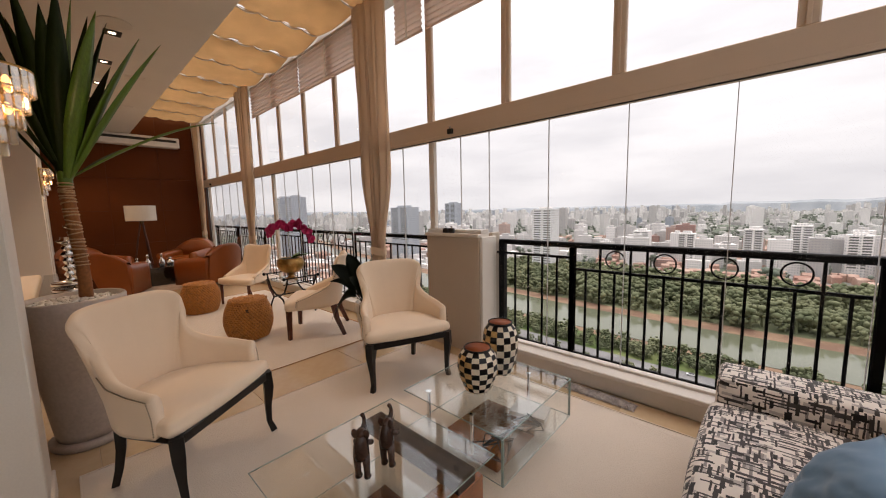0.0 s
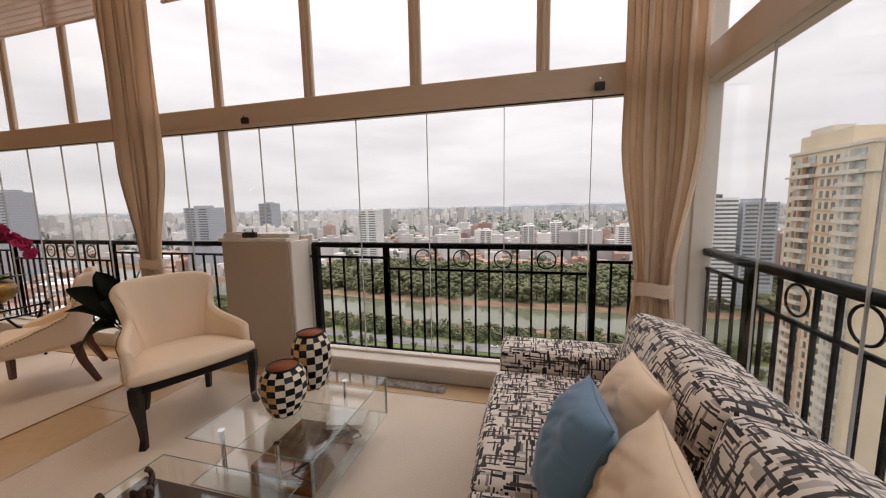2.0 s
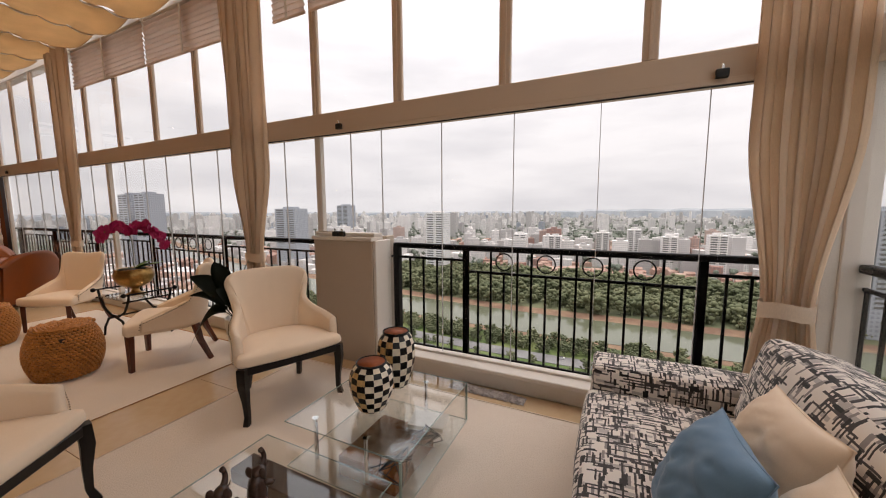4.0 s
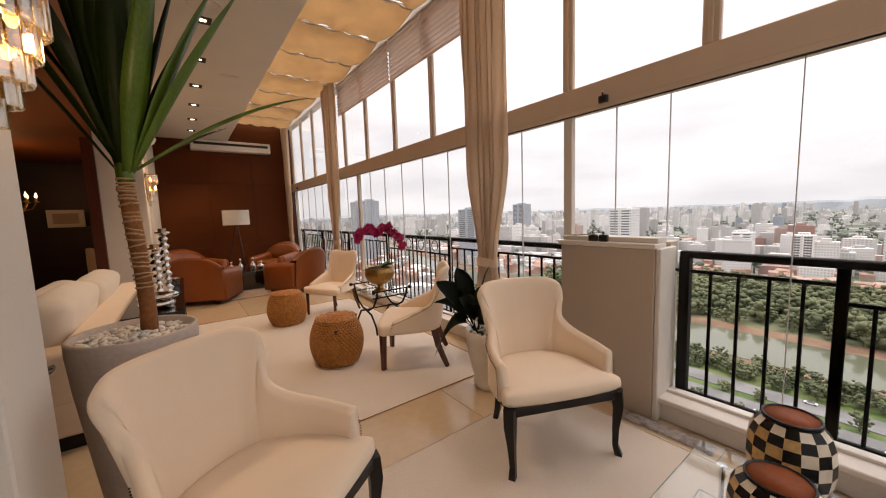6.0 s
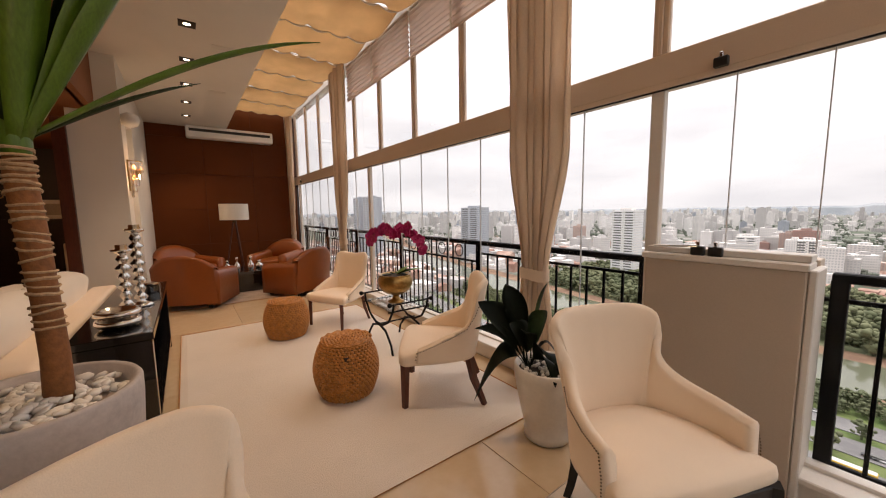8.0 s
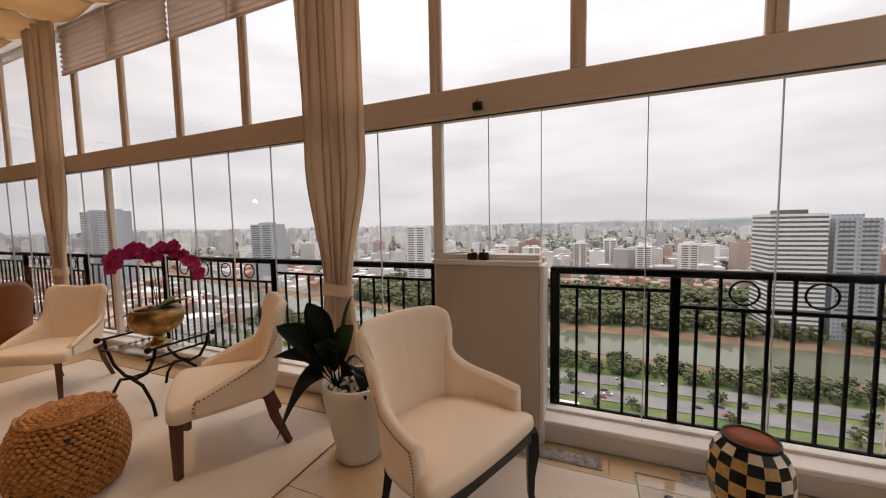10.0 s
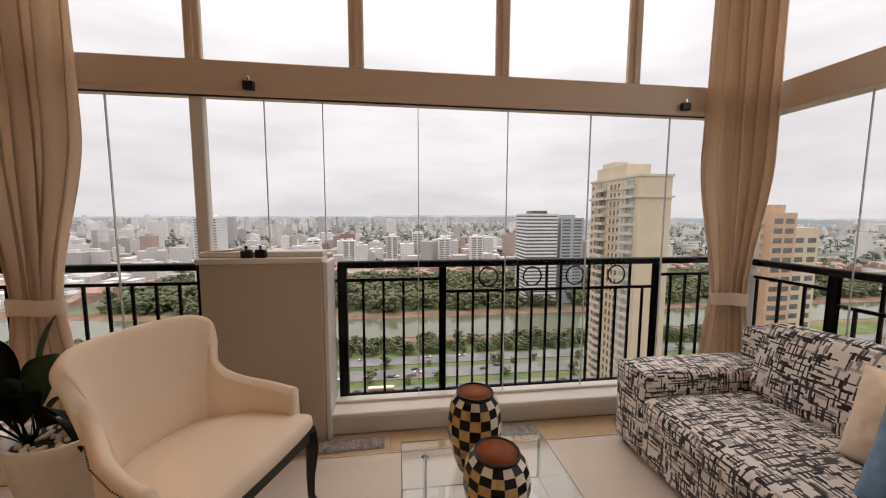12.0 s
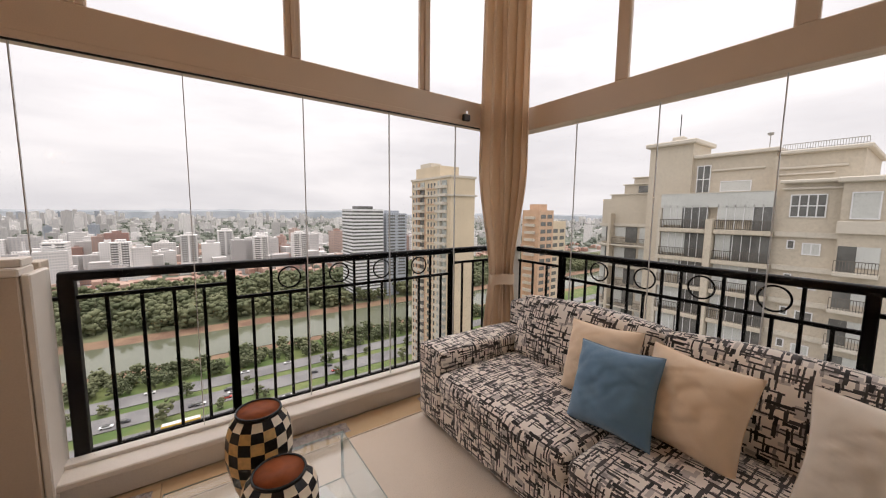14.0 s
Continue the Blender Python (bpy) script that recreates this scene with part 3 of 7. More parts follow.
def mesh_from(name, verts, faces, material, label, category, kind):
    me = bpy.data.meshes.new(name)
    me.from_pydata(verts, [], faces)
    me.materials.append(material)
    me.update()
    return tagged(new(name, me), label, category, kind=kind)


def flat(name, x0, x1, y0, y1, z, material, label, category, bend=0.0):
    """A long strip of ground, 0.2 m thick at its rim, swinging away to the west by bend."""
    xs = [x0 + (x1 - x0) * k / 60 for k in range(61)]

    def off(x):
        return bend * max(0.0, (-x - 60) / 400) ** 1.5
    vs, fs = [], []
    for x in xs:
        for y, h in ((y0, -0.2), (y0, 0), (y1, 0), (y1, -0.2)):
            vs.append((x, y + off(x), z + h))
    for k in range(60):
        for j in range(3):
            a = k * 4 + j
            fs.append((a, a + 4, a + 5, a + 1))
    return mesh_from(name, vs, fs, material, label, category, "structure")


ground = boxed(-4800, 4800, -600, 4900, GROUND - 2, GROUND)
ground_ob = link_mesh("ground", ground, M["city_floor"])
tagged(ground_ob, "wide hazy city ground of greens and greys", "ground", kind="structure")
flat("river_bank", -1500, 1500, 236, 326, GROUND + 0.3, M["earth"], "bare brown earth river banks", "river bank", 60)
flat("river_water", -1500, 1500, 252, 303, GROUND + 0.6, M["water"], "calm greenish river between brown banks", "river", 60)
flat("grass_verge", -300, 1500, 120, 244, GROUND + 0.35, M["grass"], "green grass verge along the river road", "grass", 60)
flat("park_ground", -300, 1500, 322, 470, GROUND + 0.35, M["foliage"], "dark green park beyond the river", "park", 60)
for k, (y0, y1) in enumerate(((205, 217), (186, 199), (160, 178), (138, 150))):
    flat("road", -1500, 1500, y0, y1, GROUND + 0.7, M["asphalt"], "grey multi-lane riverside road", "road", 60)

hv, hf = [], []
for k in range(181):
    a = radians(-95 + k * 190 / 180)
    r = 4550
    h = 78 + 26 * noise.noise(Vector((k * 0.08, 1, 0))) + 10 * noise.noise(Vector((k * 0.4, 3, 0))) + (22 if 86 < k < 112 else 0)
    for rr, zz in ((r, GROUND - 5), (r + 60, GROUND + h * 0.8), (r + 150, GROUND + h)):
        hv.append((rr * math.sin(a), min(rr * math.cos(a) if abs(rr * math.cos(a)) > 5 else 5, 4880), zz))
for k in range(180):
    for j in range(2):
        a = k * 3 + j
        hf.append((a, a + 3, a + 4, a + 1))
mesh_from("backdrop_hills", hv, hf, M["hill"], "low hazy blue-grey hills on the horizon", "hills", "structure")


def box_city(name, count, place, material, label, seed, gable=False):
    rnd = random.Random(seed)
    vs, fs = [], []
    made = 0
    while made < count:
        got = place(rnd)
        if got is None:
            continue
        x, y, w, d, h = got
        made += 1
        turn = rnd.choice((0.0, 0.35, -0.3, 0.1))
        c, s = math.cos(turn), math.sin(turn)
        i = len(vs)
        for z in (GROUND - 0.5, GROUND + h):
            for a, b in CORNERS:
                px, py = a * w / 2, b * d / 2
                vs.append((x + c * px - s * py, y + s * px + c * py, z))
        fs += [(i, i + 1, i + 5, i + 4), (i + 1, i + 2, i + 6, i + 5), (i + 2, i + 3, i + 7, i + 6), (i + 3, i, i + 4, i + 7)]
        if gable:
            j = len(vs)
            for a in (-1, 1):
                vs.append((x + c * a * w / 2, y + s * a * w / 2, GROUND + h + d * 0.22))
            fs += [(i + 4, i + 5, j + 1, j), (i + 7, j, j + 1, i + 6), (i + 4, j, i + 7), (i + 5, i + 6, j + 1)]
        else:
            fs.append((i + 4, i + 5, i + 6, i + 7))
            if h > 25:
                j = len(vs)
                for z in (GROUND + h, GROUND + h + 3.5):
                    for a, b in CORNERS:
                        px, py = a * w / 5, b * d / 4
                        vs.append((x + c * px - s * py, y + s * px + c * py, z))
                fs += [(j, j + 1, j + 5, j + 4), (j + 1, j + 2, j + 6, j + 5), (j + 2, j + 3, j + 7, j + 6), (j + 3, j, j + 4, j + 7), (j + 4, j + 5, j + 6, j + 7)]
    return mesh_from(name, vs, fs, material, label, "buildings", "stuff")


def bearing(rnd, a0, a1, r0, r1, power=0.6):
    a = radians(rnd.uniform(a0, a1))
    r = r0 + (r1 - r0) * rnd.random() ** power
    return r * math.sin(a), r * math.cos(a)


def towers_west(rnd):
    x, y = bearing(rnd, -82, -8, 700, 3600)
    if y < 480:
        return None
    tall = rnd.random()
    return x, y, rnd.uniform(12, 26), rnd.uniform(12, 24), rnd.uniform(22, 58) if tall < 0.8 else rnd.uniform(58, 86)


def towers_east(rnd):
    x, y = bearing(rnd, -8, 78, 700, 4200)
    if y < 520:
        return None
    return x, y, rnd.uniform(12, 24), rnd.uniform(12, 22), rnd.uniform(12, 34) if rnd.random() < 0.85 else rnd.uniform(40, 75)


def middle_row(rnd):
    x, y = bearing(rnd, -60, 40, 560, 860, 1.0)
    if y < 500:
        return None
    return x, y, rnd.uniform(14, 30), rnd.uniform(12, 22), rnd.uniform(10, 30) if rnd.random() < 0.7 else rnd.uniform(32, 55)


def swing(x):
    return 60 * max(0.0, (-x - 60) / 400) ** 1.5


def low_west(rnd):
    x = rnd.uniform(-900, -160)
    y = rnd.uniform(10, 520)
    if 236 < y - swing(x) < 332 or (y > 112 and x > -310):
        return None
    return x, y, rnd.uniform(8, 30), rnd.uniform(8, 22), rnd.uniform(4, 16)


def houses(rnd):
    x, y = bearing(rnd, -50, 60, 490, 1100, 1.1)
    if y < 475:
        return None
    return x, y, rnd.uniform(8, 15), rnd.uniform(7, 11), rnd.uniform(4, 8)


def far_carpet(rnd):
    x, y = bearing(rnd, -84, 72, 1300, 4450, 0.8)
    if y < 480:
        return None
    return x, y, rnd.uniform(12, 32), rnd.uniform(12, 26), rnd.uniform(8, 30) if rnd.random() < 0.86 else rnd.uniform(35, 76)


box_city("far_towers", 620, towers_west, M["far_wall"], "crowd of pale far apartment towers", 11)
box_city("far_blocks", 260, towers_east, M["far_wall"], "scattered pale far apartment blocks", 12)
box_city("middle_blocks", 210, middle_row, M["far_wall"], "pale apartment blocks beyond the park", 13)
box_city("brick_blocks", 40, middle_row, M["far_brick"], "reddish brick blocks beyond the park", 14)
box_city("low_sheds", 520, low_west, M["far_wall"], "low pale sheds and houses by the road", 15)
box_city("red_roof_houses", 1000, houses, M["roof_tile"], "small houses with red tile roofs", 16, True)
box_city("red_roof_houses", 220, low_west, M["roof_tile"], "small houses with red tile roofs", 17, True)
box_city("far_carpet", 1500, far_carpet, M["far_wall"], "endless pale blocks fading to the horizon", 18)
box_city("dark_offices", 70, towers_west, M["far_dark"], "dark glass office towers far off", 19)

# woods: clumps of leaf tufts on short trunks
ICO = bmesh.new()
bmesh.ops.create_icosphere(ICO, subdivisions=1, radius=1.0)
ICO_V = [v.co.copy() for v in ICO.verts]
ICO_F = [[v.index for v in f.verts] for f in ICO.faces]
ICO.free()


def woods(name, count, place, size, clumps, material, label, seed):
    rnd = random.Random(seed)
    vs, fs = [], []
    made = 0
    while made < count:
        got = place(rnd)
        if got is None:
            continue
        x, y = got
        made += 1
        s = size * rnd.uniform(0.6, 1.4)
        i = len(vs)
        t = s * 0.08
        for z, r in ((GROUND - 1, t), (GROUND + s, t * 0.5)):
            for a, b in CORNERS:
                vs.append((x + a * r, y + b * r, z))
        fs += [(i, i + 1, i + 5, i + 4), (i + 1, i + 2, i + 6, i + 5), (i + 2, i + 3, i + 7, i + 6), (i + 3, i, i + 4, i + 7)]
        for _ in range(clumps):
            r = s * rnd.uniform(0.22, 0.45) * (7 / (clumps + 4)) ** 0.42
            a = rnd.uniform(0, math.tau)
            q = s * rnd.uniform(0.05, 0.6)
            c = Vector((x + q * math.cos(a), y + q * math.sin(a), GROUND + s * rnd.uniform(0.35, 1.35)))
            i = len(vs)
            for v in ICO_V:
                k = r * rnd.uniform(0.6, 1.25)
                vs.append((c.x + v.x * k, c.y + v.y * k, c.z + v.z * k * 0.8))
            fs += [[i + q2 for q2 in f] for f in ICO_F]
    ob = mesh_from(name, vs, fs, material, label, "trees", "stuff")
    ob.data.polygons.foreach_set("use_smooth", [True] * len(ob.data.polygons))
    return ob


def near_bank(rnd):
    x = rnd.uniform(-420, 260)
    return x, rnd.uniform(219, 240) + swing(x)


def medians(rnd):
    x = rnd.uniform(-300, 240)
    return x, rnd.choice((rnd.uniform(200, 204), rnd.uniform(179, 185), rnd.uniform(151, 159), rnd.uniform(118, 136))) + swing(x)


def park(rnd):
    x = rnd.uniform(-280, 620)
    return x, rnd.uniform(322, 480) + swing(x)


def inner_city(rnd):
    x, y = bearing(rnd, -70, 70, 490, 3300, 0.75)
    return (x, y) if y > 480 else None


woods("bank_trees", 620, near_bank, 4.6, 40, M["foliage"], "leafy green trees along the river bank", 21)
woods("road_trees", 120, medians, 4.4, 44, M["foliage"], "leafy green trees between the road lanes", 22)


def roadside(rnd):
    x = rnd.uniform(-40, 74)
    return x, rnd.uniform(104, 139) - 14 * rnd.random() ** 2


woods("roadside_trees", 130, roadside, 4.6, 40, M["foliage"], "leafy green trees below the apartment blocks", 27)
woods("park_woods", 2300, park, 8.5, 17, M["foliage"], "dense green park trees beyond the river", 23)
woods("city_trees", 3400, inner_city, 11.0, 4, M["foliage_hazed"], "distant tree crowns between far houses", 24)


def tower(name, x0, x1, y0, y1, top, wall, label, floors, pitch=3.1, bands=None, crown=None, window=None):
    t = base(name, pose((x0 + x1) / 2, (y0 + y1) / 2, GROUND), label, "building")
    w, d, h = (x1 - x0) / 2, (y1 - y0) / 2, top - GROUND
    part("wall", boxed(-w, w, -d, d, 0, h), wall, t)
    part("roof", boxed(-w * 0.5, w * 0.5, -d * 0.5, d * 0.5, h, h + (crown or 3.0)), wall, t)
    for k in range(floors):
        z = h - 2.6 - k * pitch
        if z < 2:
            break
        if bands:
            part("floor_band", boxed(-w - 0.25, w + 0.25, -d - 0.25, d + 0.25, z + 0.75, z + 2.5), bands, t)
        for sx in (-1, 1):
            part("window", boxed(min(sx * w * 0.15, sx * w * 0.85), max(sx * w * 0.15, sx * w * 0.85), -d - 0.12, -d + 0.1, z - 0.7, z + 0.85), window or M["dark_window"], t)
    return t


tower("office_tower", 124, 156, 330, 360, 4.0, M["dark_window"], "white banded office tower beyond the park", 26, 3.4, M["band_white"])
tower("glass_tower", 162, 186, 335, 360, 0.0, M["far_dark"], "dark glass office tower", 20, 3.3)
tower("dark_tower", -652, -615, 720, 750, 17, M["far_dark"], "dark glass tower above the skyline", 16, 3.4)
tower("banded_tower", -236, -208, 440, 462, -1.5, M["far_wall"], "grey banded office tower", 24, 3.2, M["band_white"])
for x in (-668, -622):
    tower("twin_tower", x, x + 26, 270, 296, 28, M["far_dark"], "tall blue-grey twin glass tower", 18, 3.4)
tower("grey_tower", -480, -436, 390, 415, 6, M["far_dark"], "broad grey glass tower", 16, 3.4)
for x, y, top in ((-20, 610, -34), (26, 640, -30), (70, 600, -38), (118, 560, -32), (-90, 590, -40), (-140, 560, -36)):
    tower("white_block", x, x + 20, y, y + 18, top, M["far_wall"], "white apartment block beyond the park", 12)

# tall cream apartment tower with stacked balconies
cream = base("apartment_tower", pose(75.5, 105, GROUND), "tall cream apartment tower with stacked balconies", "building")
H = 15 - GROUND
part("wall", boxed(0, 11.5, 0, 28, 0, H), M["stucco"], cream)
part("roof", boxed(1.5, 10.5, 9, 27, H, H + 4.5), M["stucco"], cream)
part("brick_panel", boxed(-0.12, -0.005, 16.8, 25.6, 0, H - 7.4), M["brick_far"], cream, "reddish brick panel")
part("cornice", boxed(-0.7, 12.2, -0.7, 28.7, H - 7.4, H - 6.8), M["stucco_trim"], cream)
part("parapet", boxed(-0.4, 11.9, -0.4, 28.4, H - 0.7, H + 0.1), M["stucco_trim"], cream)
part("roof_house", boxed(3, 8, 18, 26, H + 4.5, H + 6.5), M["stucco_trim"], cream)
for k in range(26):
    z = H - 4.2 - k * 3.05
    for y0, y1 in ((2.0, 8.5), (17.5, 24.5)):
        part("balcony", boxed(-1.5, 0.05, y0, y1, z - 0.3, z + 0.75), M["stucco_trim"], cream)
        part("window", boxed(-0.3, 0.05, y0 + 0.3, y1 - 0.3, z + 0.75, z + 2.6), M["dark_window"] if y0 > 10 and (k * 7) % 3 else M["balcony_glass"], cream)
        part("balcony_post", boxed(-1.4, -0.31, (y0 + y1) / 2 - 0.2, (y0 + y1) / 2 + 0.2, z + 0.75, z + 2.75), M["stucco_trim"] if y0 < 10 else M["brick_far"], cream)
    for y0 in (10.0, 12.2, 14.4, 26.0):
        part("window", boxed(-0.06, 0.05, y0, y0 + 1.1, z + 0.2, z + 2.0), M["dark_window"], cream)
    part("sill_band", boxed(-0.25, 0.1, 9.5, 16.5, z - 0.25, z + 0.1), M["brick_far"], cream)

rust = base("brick_tower", pose(113, 95, GROUND), "orange brick apartment tower with pale balconies", "building")
H = 2.8 - GROUND
part("wall", boxed(0, 9, 0, 9, 0, H), M["brick_far"], rust)
part("wing", boxed(9, 19, 1, 10, 0, H - 4.6), M["stucco"], rust)
part("roof", boxed(2, 7, 2, 7, H, H + 2.5), M["brick_far"], rust)
for k in range(20):
    z = H - 3.4 - k * 3.05
    for x0, x1 in ((1.0, 4.0), (5.0, 8.0), (10.5, 13.5), (15, 18)):
        if x0 > 9 and k < 2:
            continue
        part("window", boxed(x0, x1, -0.06 + (1 if x0 > 9 else 0), 0.05 + (1 if x0 > 9 else 0), z, z + 1.6), M["dark_window"], rust)
    part("balcony", boxed(-1.1, 0.05, 2, 7, z - 0.3, z + 0.8), M["stucco_trim"], rust)

# neighbouring classical apartment house
block = base("apartment_house", pose(42, 2.6, GROUND), "pale stucco apartment house with terraces and cornices", "building")
Z = -GROUND


def fence_bars(x, y0, y1, z0, z1):
    """Railing of thin uprights between two rails."""
    bm = bmesh.new()
    n = int((y1 - y0) / 0.16)
    for k in range(n + 1):
        y = y0 + (y1 - y0) * k / n
        box(bm, x, x + 0.03, y - 0.018, y + 0.018, z0, z1 - 0.06)
    box(bm, x - 0.02, x + 0.05, y0, y1, z1 - 0.06, z1)
    box(bm, x, x + 0.03, y0, y1, z0 + 0.08, z0 + 0.12)
    return bm


def far_window(x, y0, y1, z0, z1, cols, rows, glass="dark_window"):
    w = part("window", boxed(x - 0.03, x + 0.06, y0, y1, z0, z1), M[glass], block)
    bm = bmesh.new()
    for k in range(cols + 1):
        y = y0 + (y1 - y0) * k / cols
        box(bm, x - 0.09, x - 0.031, y - 0.045, y + 0.045, z0 - 0.04, z1 + 0.04)
    for k in range(rows + 1):
        z = z0 + (z1 - z0) * k / rows
        box(bm, x - 0.085, x - 0.032, y0 - 0.04, y1 + 0.04, z - 0.045, z + 0.045)
    part("window_frame", bm, M["band_white"], w, "white window frame")
    return w


part("wall", boxed(0, 16, -22, 6.6, 0, Z + 4.3), M["stucco_pale"], block)
part("wall", boxed(0, 16, 6.6, 16.6, 0, Z + 3.2), M["stucco_pale"], block)
part("main_cornice", boxed(-0.45, 16.2, -22.3, 6.9, Z + 4.3, Z + 4.62, 0.08), M["stucco_trim"], block)
part("moulding", boxed(-0.2, -0.01, -22.2, 6.7, Z + 3.75, Z + 3.95, 0.05), M["stucco_trim"], block)
part("corner_bay", boxed(-0.9, -0.01, -4.0, 3.0, 0, Z + 4.15), M["stucco_pale"], block)
part("bay_cornice", boxed(-1.3, 0.0, -4.3, 3.3, Z + 4.16, Z + 4.6, 0.08), M["stucco_trim"], block)
part("bay_parapet", boxed(-1.15, -0.91, 0.2, 3.1, Z + 0.1, Z + 1.1, 0.03), M["stucco_trim"], block)
turret = part("stair_turret", boxed(2.0, 7.0, 14.7, 19.2, 0, Z + 9.3), M["stucco_pale"], block)
part("turret_cap", boxed(1.5, 7.4, 14.3, 19.6, Z + 9.3, Z + 9.8, 0.1), M["stucco_trim"], turret)
part("finial", boxed(3.6, 4.8, 16.4, 17.6, Z + 9.8, Z + 10.6, 0.1), M["stucco_trim"], turret)
bm = bmesh.new()
tube(bm, [(4.2, 17.0, Z + 10.6), (4.2, 17.0, Z + 13.2)], 0.05, 6)
part("antenna", bm, M["iron"], turret)
part("upper_storey", boxed(2.5, 15, 7.9, 14.7, Z + 3.2, Z + 7.6), M["stucco_pale"], block)
part("upper_cornice", boxed(2.1, 15.3, 7.6, 14.7, Z + 7.6, Z + 8.0, 0.08), M["stucco_trim"], block)
part("top_storey", boxed(2.0, 14, 2.3, 7.89, Z + 3.1, Z + 7.1), M["stucco_pale"], block)
part("top_cornice", boxed(1.6, 14.5, 1.9, 7.6, Z + 7.1, Z + 7.45, 0.08), M["stucco_trim"], block)
part("moulding", boxed(1.8, 1.99, 3.2, 7.7, Z + 5.75, Z + 5.95, 0.04), M["stucco_trim"], block)
part("moulding", boxed(1.8, 1.99, 3.9, 7.7, Z + 5.2, Z + 5.36, 0.04), M["stucco_trim"], block)
part("moulding", boxed(2.3, 2.49, 8.6, 13.0, Z + 6.1, Z + 6.3, 0.04), M["stucco_trim"], block)
part("roof_rail", fence_bars(1.9, 2.2, 7.4, Z + 7.45, Z + 8.05), M["rail_far"], block)
bm = bmesh.new()
tube(bm, [(3.0, 8.6, Z + 8.0), (3.0, 8.6, Z + 9.2)], 0.04, 6)
lathe(bm, [(0.01, Z + 9.2), (0.22, Z + 9.3), (0.26, Z + 9.5)], 10, (3.0, 8.6))
part("dish_aerial", bm, M["rail_far"], block)
far_window(2.5, 13.1, 14.3, Z + 3.9, Z + 6.8, 2, 2)
far_window(2.5, 9.6, 12.1, Z + 4.0, Z + 5.0, 1, 1, "white_shutter")
far_window(0.0, 3.93, 6.1, Z + 1.4, Z + 3.3, 4, 2)
far_window(-0.9, 1.0, 2.45, Z + 1.3, Z + 3.35, 1, 1, "white_shutter")
part("terrace_screen", boxed(-0.6, -0.5, 7.0, 16.5, Z + 2.25, Z + 3.7), M["white_shutter"], block, "white glazed terrace screen")
part("screen_rail", boxed(-0.64, -0.46, 6.95, 16.55, Z + 3.7, Z + 3.78), M["stucco_trim"], block)
part("wall_fin", boxed(-0.9, -0.01, 16.3, 16.6, 0, Z + 2.2), M["stucco_trim"], block)
part("pilaster", boxed(-1.35, -0.01, 11.35, 11.95, 0, Z + 1.1, 0.03), M["stucco_pale"], block)
for k in range(12):
    z = Z + 0.05 - k * 3.0
    part("floor_band", boxed(-0.25, -0.005, -22, 6.9, z - 0.42, z + 0.02), M["stucco_trim"], block)
    part("wing_band", boxed(7.2, 7.49, 19.3, 28.2, z - 0.3, z + 0.1), M["stucco_trim"], block)
    for j, (a, c) in enumerate(((7.0, 11.3), (12.0, 16.3))):
        part("balcony", boxed(-1.15, -0.006, a, c, z - 0.42, z + 0.0, 0.03), M["stucco_pale"], block)
        part("balustrade", fence_bars(-1.08, a + 0.05, c - 0.05, z + 0.0, z + 0.95), M["rail_dark"], block, "brown balcony balustrade")
        split = a + (c - a) * (0.35, 0.55, 0.7, 0.45)[(k * 2 + j) % 4]
        part("window", boxed(-0.5, -0.42, a + 0.05, split, z + 0.02, z + 2.5), M["dark_window"], block)
        part("blind", boxed(-0.55, -0.43, split + 0.01, c - 0.05, z + (0.3 if (k + j) % 3 else 1.0), z + 2.5), M["white_shutter"], block, "lowered white blind")
        bm = bmesh.new()
        for q in range(7):
            y = a + 0.1 + (c - a - 0.2) * q / 6
            box(bm, -0.60, -0.551, y - 0.03, y + 0.03, z + 0.02, z + 2.5)
        part("glazing_bars", bm, M["band_white"], block)
    far_window(0.0, 5.6, 6.05, z - 1.45, z - 0.75, 1, 1)
    far_window(0.0, 4.0, 5.05, z - 1.9, z - 0.95, 2, 1, "dark_window" if k % 3 else "white_shutter")
    part("balcony", boxed(-1.9, -0.905, 0.6, 3.0, z - 3.3, z - 3.0, 0.03), M["stucco_trim"], block)
    part("balustrade", fence_bars(-1.85, 0.65, 2.95, z - 3.0, z - 2.05), M["rail_dark"], block, "brown balcony balustrade")
    part("window", boxed(-0.96, -0.88, 1.9, 2.9, z - 2.98, z - 0.95), M["dark_window"], block)
    part("blind", boxed(-0.99, -0.89, 0.7, 1.89, z - 2.6, z - 0.95), M["white_shutter"], block, "lowered white blind")
    far_window(-0.9, -3.2, -1.8, z - 1.9, z - 0.8, 2, 1)
    for q, (a, c) in enumerate(((19.6, 22.4), (22.8, 25.9), (26.6, 28.0))):
        part("window", boxed(7.38, 7.49, a, a + (c - a) * 0.5, z - 2.6, z - 0.4), M["dark_window"], block)
        part("blind", boxed(7.36, 7.49, a + (c - a) * 0.51, c, z - 2.6 + (k + q) % 2 * 0.8, z - 0.4), M["white_shutter"], block, "lowered white blind")
        part("balustrade", fence_bars(6.5, a, c, z - 2.9, z - 1.95), M["rail_dark"], block, "brown balcony balustrade")
    part("balcony", boxed(6.4, 7.48, 19.4, 28.1, z - 3.1, z - 2.9), M["stucco_trim"], block)
part("wall_wing", boxed(7.5, 24, 19.2, 28.1, 0, Z + 3.7), M["stucco_pale"], block)
part("pilaster", boxed(6.3, 7.495, 26.1, 26.5, 0, Z + 1.6, 0.03), M["stucco_pale"], block)
